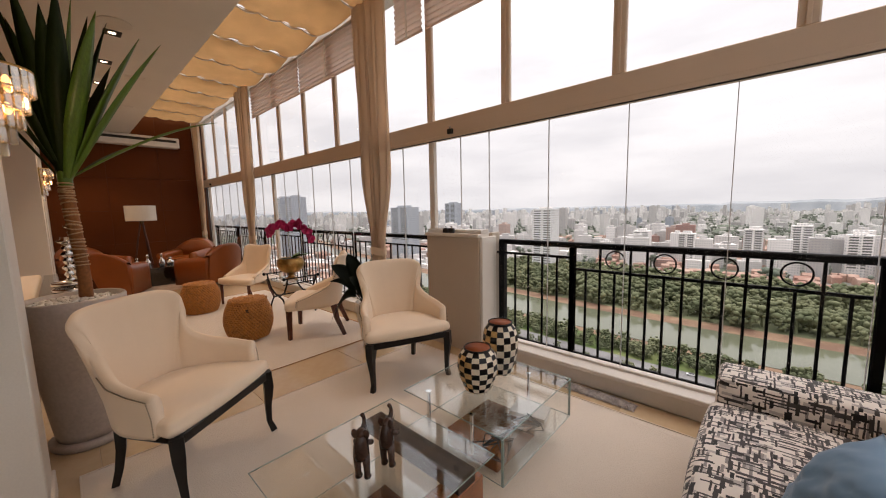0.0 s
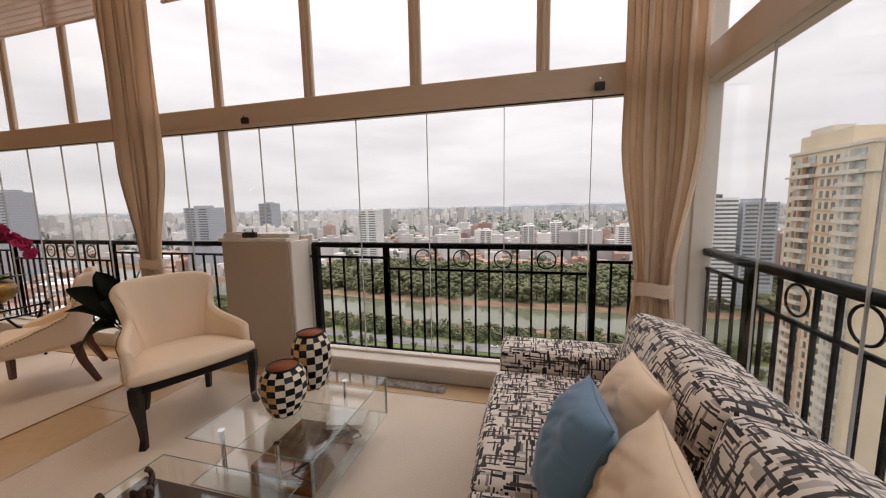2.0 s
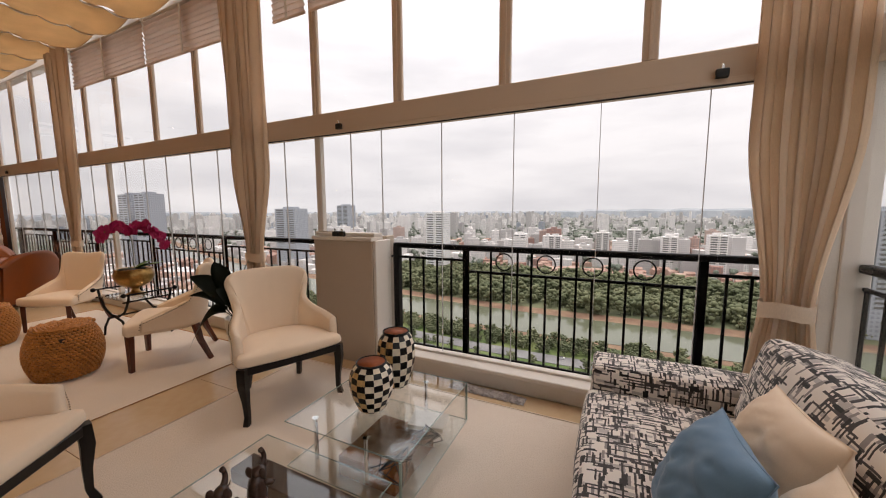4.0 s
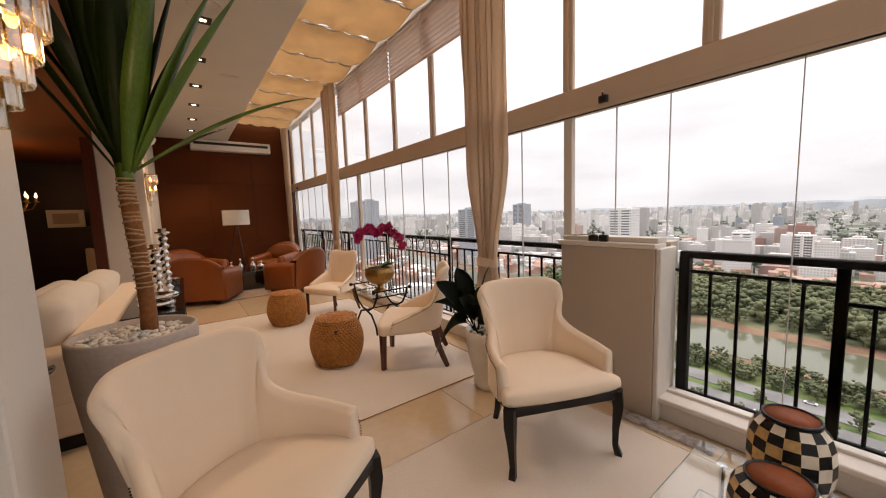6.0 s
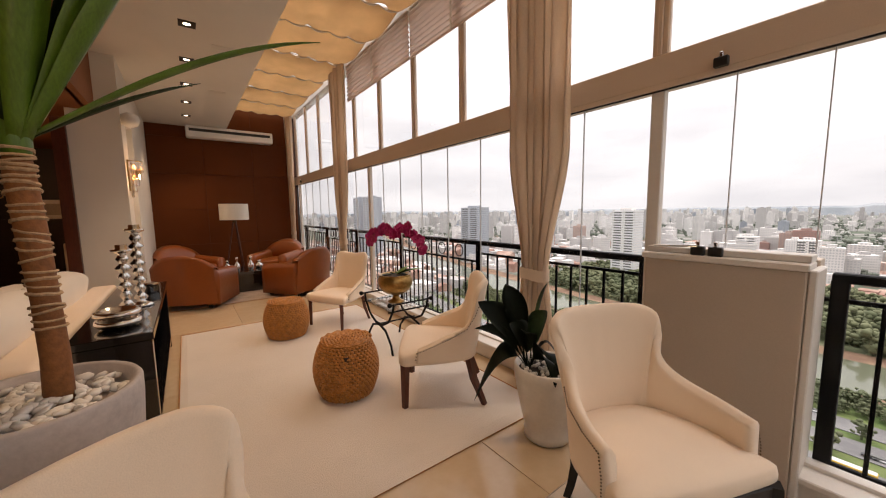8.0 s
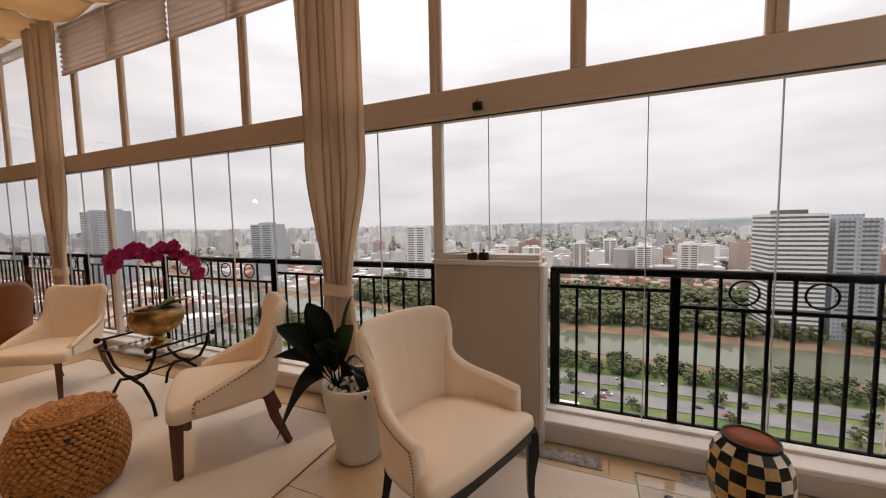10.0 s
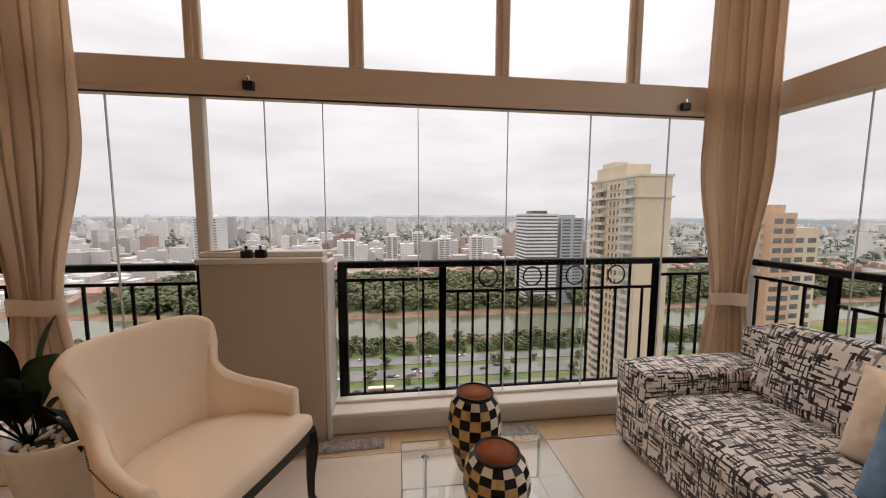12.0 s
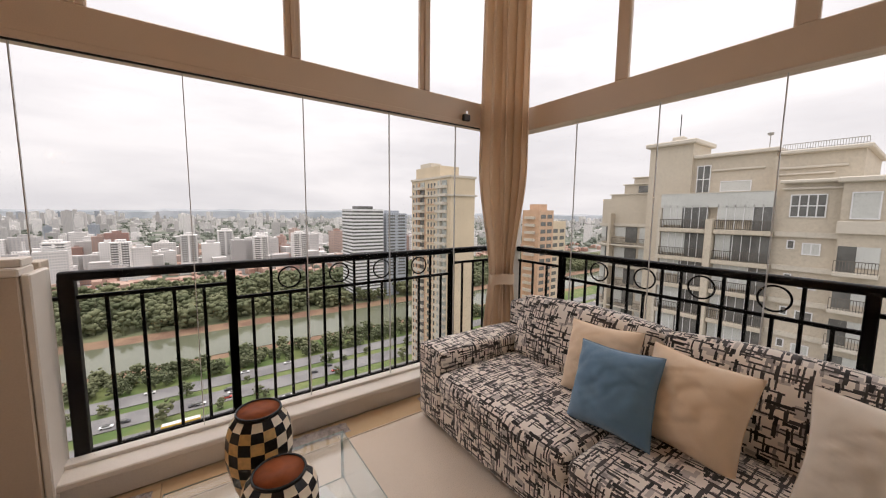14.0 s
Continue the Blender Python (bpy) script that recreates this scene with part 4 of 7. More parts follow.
for y1, z0, z1 in ((26.9, 3.7, 4.25), (25.0, 4.25, 5.6), (23.7, 5.6, 6.5)):
    step = part("wing_step", boxed(7.6, 22, 19.2, y1, Z + z0, Z + z1), M["stucco_pale"], block)
    part("step_cornice", boxed(7.4, 22.2, 19.2, y1 + 0.2, Z + z1, Z + z1 + 0.14, 0.03), M["stucco_trim"], step)
part("window", boxed(7.5, 7.59, 20.6, 23.0, Z + 4.5, Z + 5.4), M["dark_window"], block)


# traffic
def car(m, paint, label, length=4.4, height=1.45):
    c = base("car", m, label, "car", "cars on the riverside road")
    part("body", boxed(-length / 2, length / 2, -0.9, 0.9, 0.3, height * 0.58, 0.12), paint, c)
    part("cabin", boxed(-length * 0.25, length * 0.3, -0.8, 0.8, height * 0.58, height, 0.2), M["dark_window"], c)
    for x in (-length * 0.32, length * 0.32):
        bm = bmesh.new()
        tube(bm, [(x, -0.92, 0.33), (x, 0.92, 0.33)], 0.33, 8)
        part("wheel_pair", bm, M["black_plastic"], c)
    return c


rnd = random.Random(5)
firsts = [car(pose(20, 168, GROUND + 0.7), M["car_white"], "white car driving on the riverside road"), car(pose(-30, 190, GROUND + 0.7), M["car_dark"], "dark car driving on the riverside road"),
          car(pose(-60, 144, GROUND + 0.7), M["car_red"], "red car driving on the riverside road")]
for k in range(46):
    x = rnd.uniform(-230, 150)
    y = rnd.choice((141, 147, 163, 168, 174, 189, 193, 197, 208, 214))
    copy_thing(firsts[rnd.choice((0, 0, 1, 1, 2))], pose(x, y + swing(x), GROUND + 0.7, 0, 0, rnd.choice((0, 180))))


def bus(m):
    b = base("bus", m, "yellow city bus on the riverside road", "bus", "city buses")
    part("body", boxed(-6.5, 6.5, -1.25, 1.25, 0.4, 3.2, 0.15), M["bus_yellow"], b)
    part("window_band", boxed(-6.2, 6.2, -1.28, 1.28, 1.7, 2.6, 0.05), M["dark_window"], b)
    part("roof", boxed(-6.3, 6.3, -1.1, 1.1, 3.2, 3.35, 0.05), M["band_white"], b)
    return b


for x, y in ((-44, 142), (-10, 172), (62, 165)):
    bus(pose(x, y, GROUND + 0.7))

# ---- soft furnishings of the window wall ----
def curtain(m, top_w, tie_w, low_w, top_z, tie_z, folds, label):
    c = base("curtain", m, label, "curtain", "tied curtains")

    def width(z):
        if z > tie_z:
            k = min(1, (z - tie_z) / 1.0)
            k = k * k * (3 - 2 * k)
            return tie_w + (top_w - tie_w) * k
        k = min(1, (tie_z - z) / 0.6)
        return tie_w + (low_w - tie_w) * k

    def fn(u, v):
        z = 0.012 + (top_z - 0.012) * v
        w = width(z)
        squeeze = w / top_w
        amp = 0.06 * (0.45 + 0.55 * squeeze) * (0.75 + 0.35 * math.sin(u * 23 + 1.0))
        ph = u * folds * math.tau + 0.5 * math.sin(v * 5 + u * 7)
        x = (u - 0.5) * w + 0.012 * math.sin(ph * 2.0 + 1.0)
        return Vector((x, amp * math.sin(ph) + 0.012 * math.sin(u * 11 + v * 4), z))
    bm = bmesh.new()
    grid_surface(bm, fn, folds * 10, 46)
    bmesh.ops.solidify(bm, geom=bm.faces[:], thickness=0.004)
    part("cloth", bm, M["curtain"], c, smooth=True)
    bm = bmesh.new()
    n = 28
    ring = [(math.cos(k * math.tau / n) * (tie_w / 2 + 0.018), math.sin(k * math.tau / n) * 0.06) for k in range(n)]

    def tie(u, v):
        x, y = ring[int(round(u * n)) % n]
        return Vector((x, y, tie_z - 0.045 + 0.09 * v + 0.006 * math.sin(u * 20)))
    grid_surface(bm, tie, n, 4, True)
    part("tieback", bm, M["curtain"], c, "matching cream tieback band", smooth=True)
    return c


curtain(pose(-3.39, 3.06, 0), 0.58, 0.25, 0.42, 3.93, 0.95, 7, "floor-length cream linen curtain tied at the middle")
curtain(pose(-7.62, 3.07, 0), 0.58, 0.25, 0.42, 3.93, 0.95, 7, "floor-length cream linen curtain tied at the middle")
curtain(pose(-11.1, 3.06, 0), 0.42, 0.22, 0.36, 3.93, 0.95, 5, "narrow cream linen curtain beside the brown wall")
curtain(pose(0.94, 3.05, 0, 0, 0, -12), 0.44, 0.20, 0.34, 3.93, 0.88, 6, "cream linen curtain tied in the glass corner")


def pleated_blind(x0, x1, drop):
    b = base("window_blind", pose((x0 + x1) / 2, 3.17, 0), "half-raised pleated beige window blind", "blind", "pleated blinds")
    w = x1 - x0
    n = 9
    bm = bmesh.new()
    z1 = TOP - 0.1
    pts = []
    for k in range(n * 6 + 1):
        v = k / (n * 6)
        pts.append((0.022 * abs(math.sin(v * n * math.pi)) - 0.01, z1 - drop * v))
    rows = [[bm.verts.new((x, -y, z)) for x in (-w / 2, 0, w / 2)] for y, z in pts]
    for a, c in zip(rows, rows[1:]):
        for k in range(2):
            bm.faces.new((a[k], a[k + 1], c[k + 1], c[k]))
    bmesh.ops.solidify(bm, geom=bm.faces[:], thickness=0.003)
    part("cloth", bm, M["blind"], b)
    part("head_rail", boxed(-w / 2, w / 2, -0.03, 0.02, z1, z1 + 0.06, 0.005), M["frame_white"], b)
    part("bottom_bar", boxed(-w / 2, w / 2, -0.012, 0.012, z1 - drop - 0.02, z1 - drop, 0.004), M["blind"], b)
    part("cord_strip", boxed(-0.012, 0.012, -0.034, -0.026, z1 - drop - 0.03, z1, 0.002), M["frame_white"], b)
    return b


for a, c in ((-7.4, -5.4), (-5.37, -3.72), (-3.06, -2.63), (-2.58, -0.02), (0.01, 0.7)):
    pleated_blind(a, c, 0.52)

# canvas shade under the glazed roof, hung in scallops
shade_sail = base("canopy_shade", pose(0, 0, 0), "beige canvas roof shade hanging in soft scallops", "canopy")
BAY = 0.95
bays = [WEST + 0.1 + BAY * k for k in range(14)]
for k, x0 in enumerate(bays):
    x1 = min(x0 + BAY, EAST)
    bm = bmesh.new()

    def fn(u, v, x0=x0, x1=x1, k=k):
        y = EDGE + 0.02 + (3.12 - EDGE - 0.02) * v
        sag = 0.075 * math.sin(u * math.pi) * (0.75 + 0.25 * math.sin(v * 9 + k))
        tuck = 0.03 * abs(math.sin(v * math.pi * 5.0)) * (1 - u) ** 3
        bite = 0.05 * max(0.0, math.sin(v * math.pi * 10.0)) if k in (4, 6, 7, 8) else 0.0
        return Vector((x0 + bite * (1 - u) ** 2 + (x1 - x0) * u, y, TOP - 0.045 - sag - tuck - 0.01 * math.sin(v * 14 + u * 4 + k)))
    grid_surface(bm, fn, 14, 40)
    bmesh.ops.solidify(bm, geom=bm.faces[:], thickness=0.003)
    part("canvas_strip", bm, M["canopy"], shade_sail, smooth=True)
    # White bars along the seams stand in for sky light through gaps.
    if k:
        bm = bmesh.new()
        for q in range(5):
            y0 = EDGE + 0.02 + (3.12 - EDGE - 0.02) * q / 5
            w = (3.12 - EDGE - 0.02) / 5
            pts = [(x0 + 0.01, y0 + w * j / 8, TOP - 0.058 - 0.03 * abs(math.sin(j / 8 * math.pi))) for j in range(9)]
            tube(bm, pts, [0.004 + 0.011 * math.sin(j / 8 * math.pi) for j in range(9)], 6)
        part("sky_gap_crescents", bm, M["frame_white"], shade_sail, "white crescents standing for sky light between canvas strips", smooth=True)

# ---- rugs ----
def rug(name, x0, x1, y0, y1, material, label, h=0.014):
    r = base(name, pose((x0 + x1) / 2, (y0 + y1) / 2, 0), label, "rug")
    w, d = (x1 - x0) / 2, (y1 - y0) / 2
    bm = bmesh.new()

    def fn(u, v):
        a, b = u * 2 - 1, v * 2 - 1
        e = max(abs(a), abs(b))
        return Vector((a * w, b * d, (h if e < 0.999 else 0.004) + 0.0015 * noise.noise(Vector((a * w * 3, b * d * 3, 1)))))
    grid_surface(bm, fn, 40, 40)
    part("woven_field", bm, material, r)
    bm = bmesh.new()
    tube(bm, [(-w, -d, 0.006), (w, -d, 0.006), (w, d, 0.006), (-w, d, 0.006)], 0.006, 6, True)
    part("binding", bm, M["wicker"] if h < 0.02 and x1 < -3 else material, r)
    return r


rug("area_rug", -6.77, -3.13, 0.69, 2.92, M["rug"], "large cream wool rug with a thin brown binding")
rug("area_rug", -2.6, 0.3, 0.36, 2.93, M["rug"], "cream wool rug beneath the glass coffee tables")
rug("patterned_rug", -10.6, -8.15, 0.55, 2.9, M["rug_dark"], "taupe patterned rug under the leather armchairs")


def rag_mat(m, w, label):
    r = base("floor_mat", m, label, "mat", "rag mats by the sill")
    bm = bmesh.new()

    def fn(u, v):
        a, b = u * 2 - 1, v * 2 - 1
        e = (1 - a ** 8) * (1 - b ** 4)
        return Vector((a * w / 2 + 0.008 * noise.noise(Vector((b * 9, a * 3, 4))), b * 0.055 + 0.008 * noise.noise(Vector((a * 14, w, 2))), 0.006 + 0.02 * e + 0.008 * noise.noise(Vector((a * 12, b * 5, 1)))))
    grid_surface(bm, fn, 44, 12)
    part("weave", bm, M["mat_grey"], r)
    return r


rag_mat(pose(-1.77, 3.03, 0.0, 0, 0, 2), 0.55, "rolled grey woven rag mat along the window sill")
rag_mat(pose(-0.78, 3.06, 0.0, 0, 0, -1), 0.62, "rolled grey woven rag mat along the window sill")
rag_mat(pose(0.35, 3.05, 0.0), 0.5, "rolled grey woven rag mat along the window sill")


# ---- seats ----
def spline(pts, t):
    """A smooth curve through pts at t from 0 to 1."""
    n = len(pts) - 1
    f = min(max(t, 0), 1) * n
    i = min(int(f), n - 1)
    f -= i
    p = [Vector(pts[min(max(i + k, 0), n)]) for k in (-1, 0, 1, 2)]
    return 0.5 * (2 * p[1] + (p[2] - p[0]) * f + (2 * p[0] - 5 * p[1] + 4 * p[2] - p[3]) * f * f + (3 * p[1] - 3 * p[2] + p[3] - p[0]) * f ** 3)


def shell(bm, tops, lows, thick, nu=56, nv=12):
    """The padded back and arms of a chair: tops and lows run from the middle of the back to the front of one arm."""
    def at(pts, u):
        s = abs(u)
        p = spline(pts, s)
        return Vector((p.x if u >= 0 else -p.x, p.y, p.z))

    def ring(u):
        P, Q = at(tops, u), at(lows, u)
        d = at(lows, min(u + 0.01, 1)) - at(lows, max(u - 0.01, -1)) + at(tops, min(u + 0.01, 1)) - at(tops, max(u - 0.01, -1))
        d.z = 0
        nrm = Vector((d.y, -d.x, 0)).normalized()
        pts = []
        for k in range(nv + 1):
            v = k / nv
            pts.append(Q.lerp(P, v) + nrm * (thick / 2) - Vector((0, 0, thick * 0.35 if k == nv else 0)))
        pts.append(P + nrm * thick * 0.3)
        pts.append(P + Vector((0, 0, thick * 0.1)))
        pts.append(P - nrm * thick * 0.3)
        for k in range(nv, -1, -1):
            v = k / nv
            puff = 0.012 * math.sin(v * math.pi)
            pts.append(Q.lerp(P, v) - nrm * (thick / 2 + puff) - Vector((0, 0, thick * 0.35 if k == nv else 0)))
        return pts
    rings = [[bm.verts.new(p) for p in ring(-1 + 2 * i / nu)] for i in range(nu + 1)]
    m = len(rings[0])
    for a, b in zip(rings, rings[1:]):
        for k in range(m):
            bm.faces.new((a[k], b[k], b[(k + 1) % m], a[(k + 1) % m]))
    bm.faces.new(rings[0])
    bm.faces.new(rings[-1][::-1])
    return bm


def cushion_slab(bm, outline, z0, z1, r=0.03, crown=0.02):
    """A padded seat: a flat outline drawn up with rounded rims and a crowned top."""
    c = Vector((sum(p[0] for p in outline) / len(outline), sum(p[1] for p in outline) / len(outline)))
    rings = []
    levels = [(1 - 0.5 * r / 0.3, z0), (1.0, z0 + r * 0.5), (1.0, z1 - r), (0.985, z1 - r * 0.35), (0.94, z1), (0.75, z1 + crown * 0.55), (0.45, z1 + crown * 0.9), (0.12, z1 + crown)]
    for s, z in levels:
        rings.append([bm.verts.new((c.x + (p[0] - c.x) * s, c.y + (p[1] - c.y) * s, z)) for p in outline])
    n = len(outline)
    for a, b in zip(rings, rings[1:]):
        for k in range(n):
            bm.faces.new((a[k], a[(k + 1) % n], b[(k + 1) % n], b[k]))
    bm.faces.new(rings[0][::-1])
    bm.faces.new(rings[-1])
    return bm


def smooth_outline(pts, n=48):
    pts = pts + [pts[0]]
    m = len(pts) - 1
    out = []
    for i in range(n):
        f = i / n * m
        k = int(f)
        q = [Vector((*pts[(k + j) % m], 0)) for j in (-1, 0, 1, 2)]
        f -= k
        p = 0.5 * (2 * q[1] + (q[2] - q[0]) * f + (2 * q[0] - 5 * q[1] + 4 * q[2] - q[3]) * f * f + (3 * q[1] - 3 * q[2] + q[3] - q[0]) * f ** 3)
        out.append((p.x, p.y))
    return out


def nails(bm, pts, r=0.0036, gap=0.0115):
    pts = [Vector(p) for p in pts]
    for a, b in zip(pts, pts[1:]):
        n = max(1, int((b - a).length / gap))
        for k in range(n):
            p = a.lerp(b, k / n)
            res = bmesh.ops.create_icosphere(bm, subdivisions=1, radius=r)
            bmesh.ops.translate(bm, vec=p, verts=res["verts"])


def square_leg(pts, sizes):
    """A leg of square section through pts."""
    bm = bmesh.new()
    tube(bm, pts, [s * 0.707 for s in sizes], 4)
    return bm


def wing_chair(m, label):
    c = base("wing_armchair", m, label, "armchair", "cream wing armchairs")
    tops = [(0, -0.345, 0.968), (0.12, -0.335, 0.968), (0.23, -0.305, 0.960), (0.293, -0.258, 0.922), (0.288, -0.235, 0.855), (0.260, -0.207, 0.775), (0.262, -0.165, 0.70), (0.295, -0.075, 0.648), (0.33, 0.06, 0.62), (0.34, 0.20, 0.60)]
    lows = [(0, -0.25, 0.40), (0.07, -0.248, 0.40), (0.13, -0.24, 0.40), (0.165, -0.225, 0.40), (0.20, -0.20, 0.40), (0.235, -0.16, 0.40), (0.28, -0.09, 0.40), (0.325, 0.0, 0.40), (0.34, 0.10, 0.40), (0.34, 0.205, 0.40)]
    part("backrest", shell(bmesh.new(), tops, lows, 0.047, 72), M["upholstery"], c, smooth=True)
    seat = [(-0.352, 0.285), (-0.2, 0.305), (0, 0.31), (0.2, 0.305), (0.352, 0.285), (0.355, 0.21), (0.31, 0.0), (0.24, -0.15), (0.12, -0.235), (-0.12, -0.235), (-0.24, -0.15), (-0.31, 0.0), (-0.355, 0.21)]
    part("seat", cushion_slab(bmesh.new(), smooth_outline(seat, 64), 0.40, 0.475, 0.035, 0.02), M["upholstery"], c, smooth=True)
    part("front_rail", boxed(-0.335, 0.335, 0.255, 0.298, 0.35, 0.402, 0.005), M["black_wood"], c)
    for s in (-1, 1):
        bm = bmesh.new()
        tube(bm, [(s * 0.325, 0.28, 0.378), (s * 0.305, 0.0, 0.378), (s * 0.20, -0.20, 0.378)], 0.026, 4)
        part("side_rail", bm, M["black_wood"], c)
        part("leg", square_leg([(s * 0.332, 0.28, 0.40), (s * 0.336, 0.288, 0.30), (s * 0.326, 0.282, 0.17), (s * 0.322, 0.285, 0.07), (s * 0.335, 0.305, 0.0)], [0.058, 0.054, 0.036, 0.03, 0.038]), M["black_wood"], c, smooth=False)
        part("leg", square_leg([(s * 0.195, -0.19, 0.40), (s * 0.195, -0.20, 0.22), (s * 0.198, -0.225, 0.1), (s * 0.205, -0.255, 0.0)], [0.05, 0.042, 0.036, 0.032]), M["black_wood"], c)
        bm = bmesh.new()
        nails(bm, [(s * 0.372, 0.185, 0.585), (s * 0.372, 0.205, 0.50), (s * 0.372, 0.208, 0.41)])
        nails(bm, [(s * 0.372, 0.185, 0.585), (s * 0.366, 0.08, 0.60), (s * 0.338, -0.06, 0.62), (s * 0.29, -0.17, 0.655)])
        part("nail_trim", bm, M["nail"], c)
    bm = bmesh.new()
    tube(bm, [(-0.20, -0.20, 0.378), (0, -0.235, 0.378), (0.20, -0.20, 0.378)], 0.022, 4)
    part("back_rail", bm, M["black_wood"], c)
    return c


wing_chair(pose(-2.23, 2.39, 0.0, 0, 0, 247), "cream wing armchair with black cabriole legs by the service box")
wing_chair(pose(-2.255, 0.80, 0.016, 0, 0, -55), "cream wing armchair with nailhead trim beside the grey planter")


def hostess_chair(m, label):
    c = base("slope_armchair", m, label, "armchair", "cream slope armchairs")
    tops = [(0, -0.36, 0.91), (0.14, -0.35, 0.925), (0.23, -0.325, 0.93), (0.285, -0.28, 0.89), (0.28, -0.25, 0.76), (0.29, -0.2, 0.62), (0.30, -0.08, 0.56), (0.31, 0.06, 0.50), (0.315, 0.16, 0.455)]
    lows = [(0, -0.26, 0.36), (0.09, -0.258, 0.36), (0.16, -0.25, 0.36), (0.21, -0.24, 0.36), (0.25, -0.21, 0.36), (0.28, -0.15, 0.36), (0.30, -0.05, 0.36), (0.312, 0.07, 0.36), (0.315, 0.17, 0.36)]
    part("backrest", shell(bmesh.new(), tops, lows, 0.05), M["upholstery"], c, smooth=True)
    seat = [(-0.325, 0.29), (0, 0.315), (0.325, 0.29), (0.335, 0.16), (0.30, -0.05), (0.22, -0.22), (0, -0.25), (-0.22, -0.22), (-0.30, -0.05), (-0.335, 0.16)]
    part("seat", cushion_slab(bmesh.new(), smooth_outline(seat, 60), 0.335, 0.43, 0.03, 0.02), M["upholstery"], c, smooth=True)
    for s in (-1, 1):
        part("leg", square_leg([(s * 0.29, 0.255, 0.35), (s * 0.29, 0.262, 0.0)], [0.05, 0.034]), M["red_wood"], c)
        part("leg", square_leg([(s * 0.24, -0.22, 0.36), (s * 0.245, -0.25, 0.2), (s * 0.26, -0.33, 0.0)], [0.05, 0.042, 0.032]), M["red_wood"], c)
        bm = bmesh.new()
        nails(bm, [(s * 0.342, 0.16, 0.435), (s * 0.336, 0.05, 0.48), (s * 0.327, -0.08, 0.535), (s * 0.317, -0.2, 0.6), (s * 0.32, -0.26, 0.7), (s * 0.315, -0.30, 0.80)], 0.005, 0.02)
        nails(bm, [(s * 0.342, 0.165, 0.435), (s * 0.343, 0.175, 0.365)], 0.005, 0.02)
        part("nail_trim", bm, M["nail"], c)
    return c


hostess_chair(pose(-3.82, 2.43, 0.016, 0, 0, 144), "cream sloping-arm chair with brass nails and mahogany legs")
hostess_chair(pose(-6.04, 2.39, 0.016, 0, 0, 206) @ Matrix.Diagonal((0.92, 0.92, 0.97, 1)), "cream sloping-arm chair beside the orchid table")


def pouf(m, r, h, label):
    """A barrel stool wound from twisted rope: rings of short overlapping strands."""
    p = base("rope_pouf", m, label, "pouf", "woven rope poufs")

    def rad(v):
        return r * (0.48 + 0.52 * math.sin(math.pi * (0.17 + 0.68 * v)) ** 0.85)
    bm = bmesh.new()
    lathe(bm, [(rad(v / 12) * 0.955, 0.004 + (h - 0.02) * v / 12) for v in range(13)], 36)
    part("core", bm, M["dark_brown"], p)
    rows, n = 19, 42
    bm = bmesh.new()
    for k in range(rows):
        v = (k + 0.5) / rows
        R, z = rad(v), 0.006 + (h - 0.024) * v
        pts, rr = [], []
        for j in range(n * 4):
            a = (j + 2 * (k % 2)) / (n * 4) * math.tau
            out = math.sin((j % 4 + 0.5) / 4 * math.pi)
            pts.append(((R - 0.007 + 0.014 * out) * math.cos(a), (R - 0.007 + 0.014 * out) * math.sin(a), z + 0.009 * (0.5 - (j % 4) / 3)))
            rr.append(0.0065 + 0.0075 * out)
        tube(bm, pts, rr, 5, True)
    part("rope_side", bm, M["wicker"], p)
    bm = bmesh.new()
    pts, rr = [], []
    turns = 8
    for j in range(turns * 40):
        a = j / 40 * math.tau
        R = rad(0.97) * (1 - j / (turns * 40)) + 0.012
        twist = math.sin(j * 2.17)
        pts.append((R * math.cos(a), R * math.sin(a), h - 0.012 + 0.012 * (1 - R / r) + 0.004 * twist))
        rr.append(0.0115 + 0.003 * twist)
    tube(bm, pts, rr, 5)
    part("rope_top", bm, M["wicker"], p)
    bm = bmesh.new()
    lathe(bm, [(0.022, 0), (0.024, 0.006), (0.014, 0.01)], 14)
    part("handle_hole", bm, M["dark_brown"], p, "dark grip hole", m=pose(0, -rad(0.78), h * 0.78, 90, 0, 0))
    return p


pouf(pose(-4.24, 1.80, 0.016, 0, 0, 70), 0.242, 0.45, "round woven rope pouf standing on the cream rug")
pouf(pose(-5.95, 1.72, 0.016, 0, 0, 200), 0.238, 0.43, "round woven rope pouf near the leather armchairs")


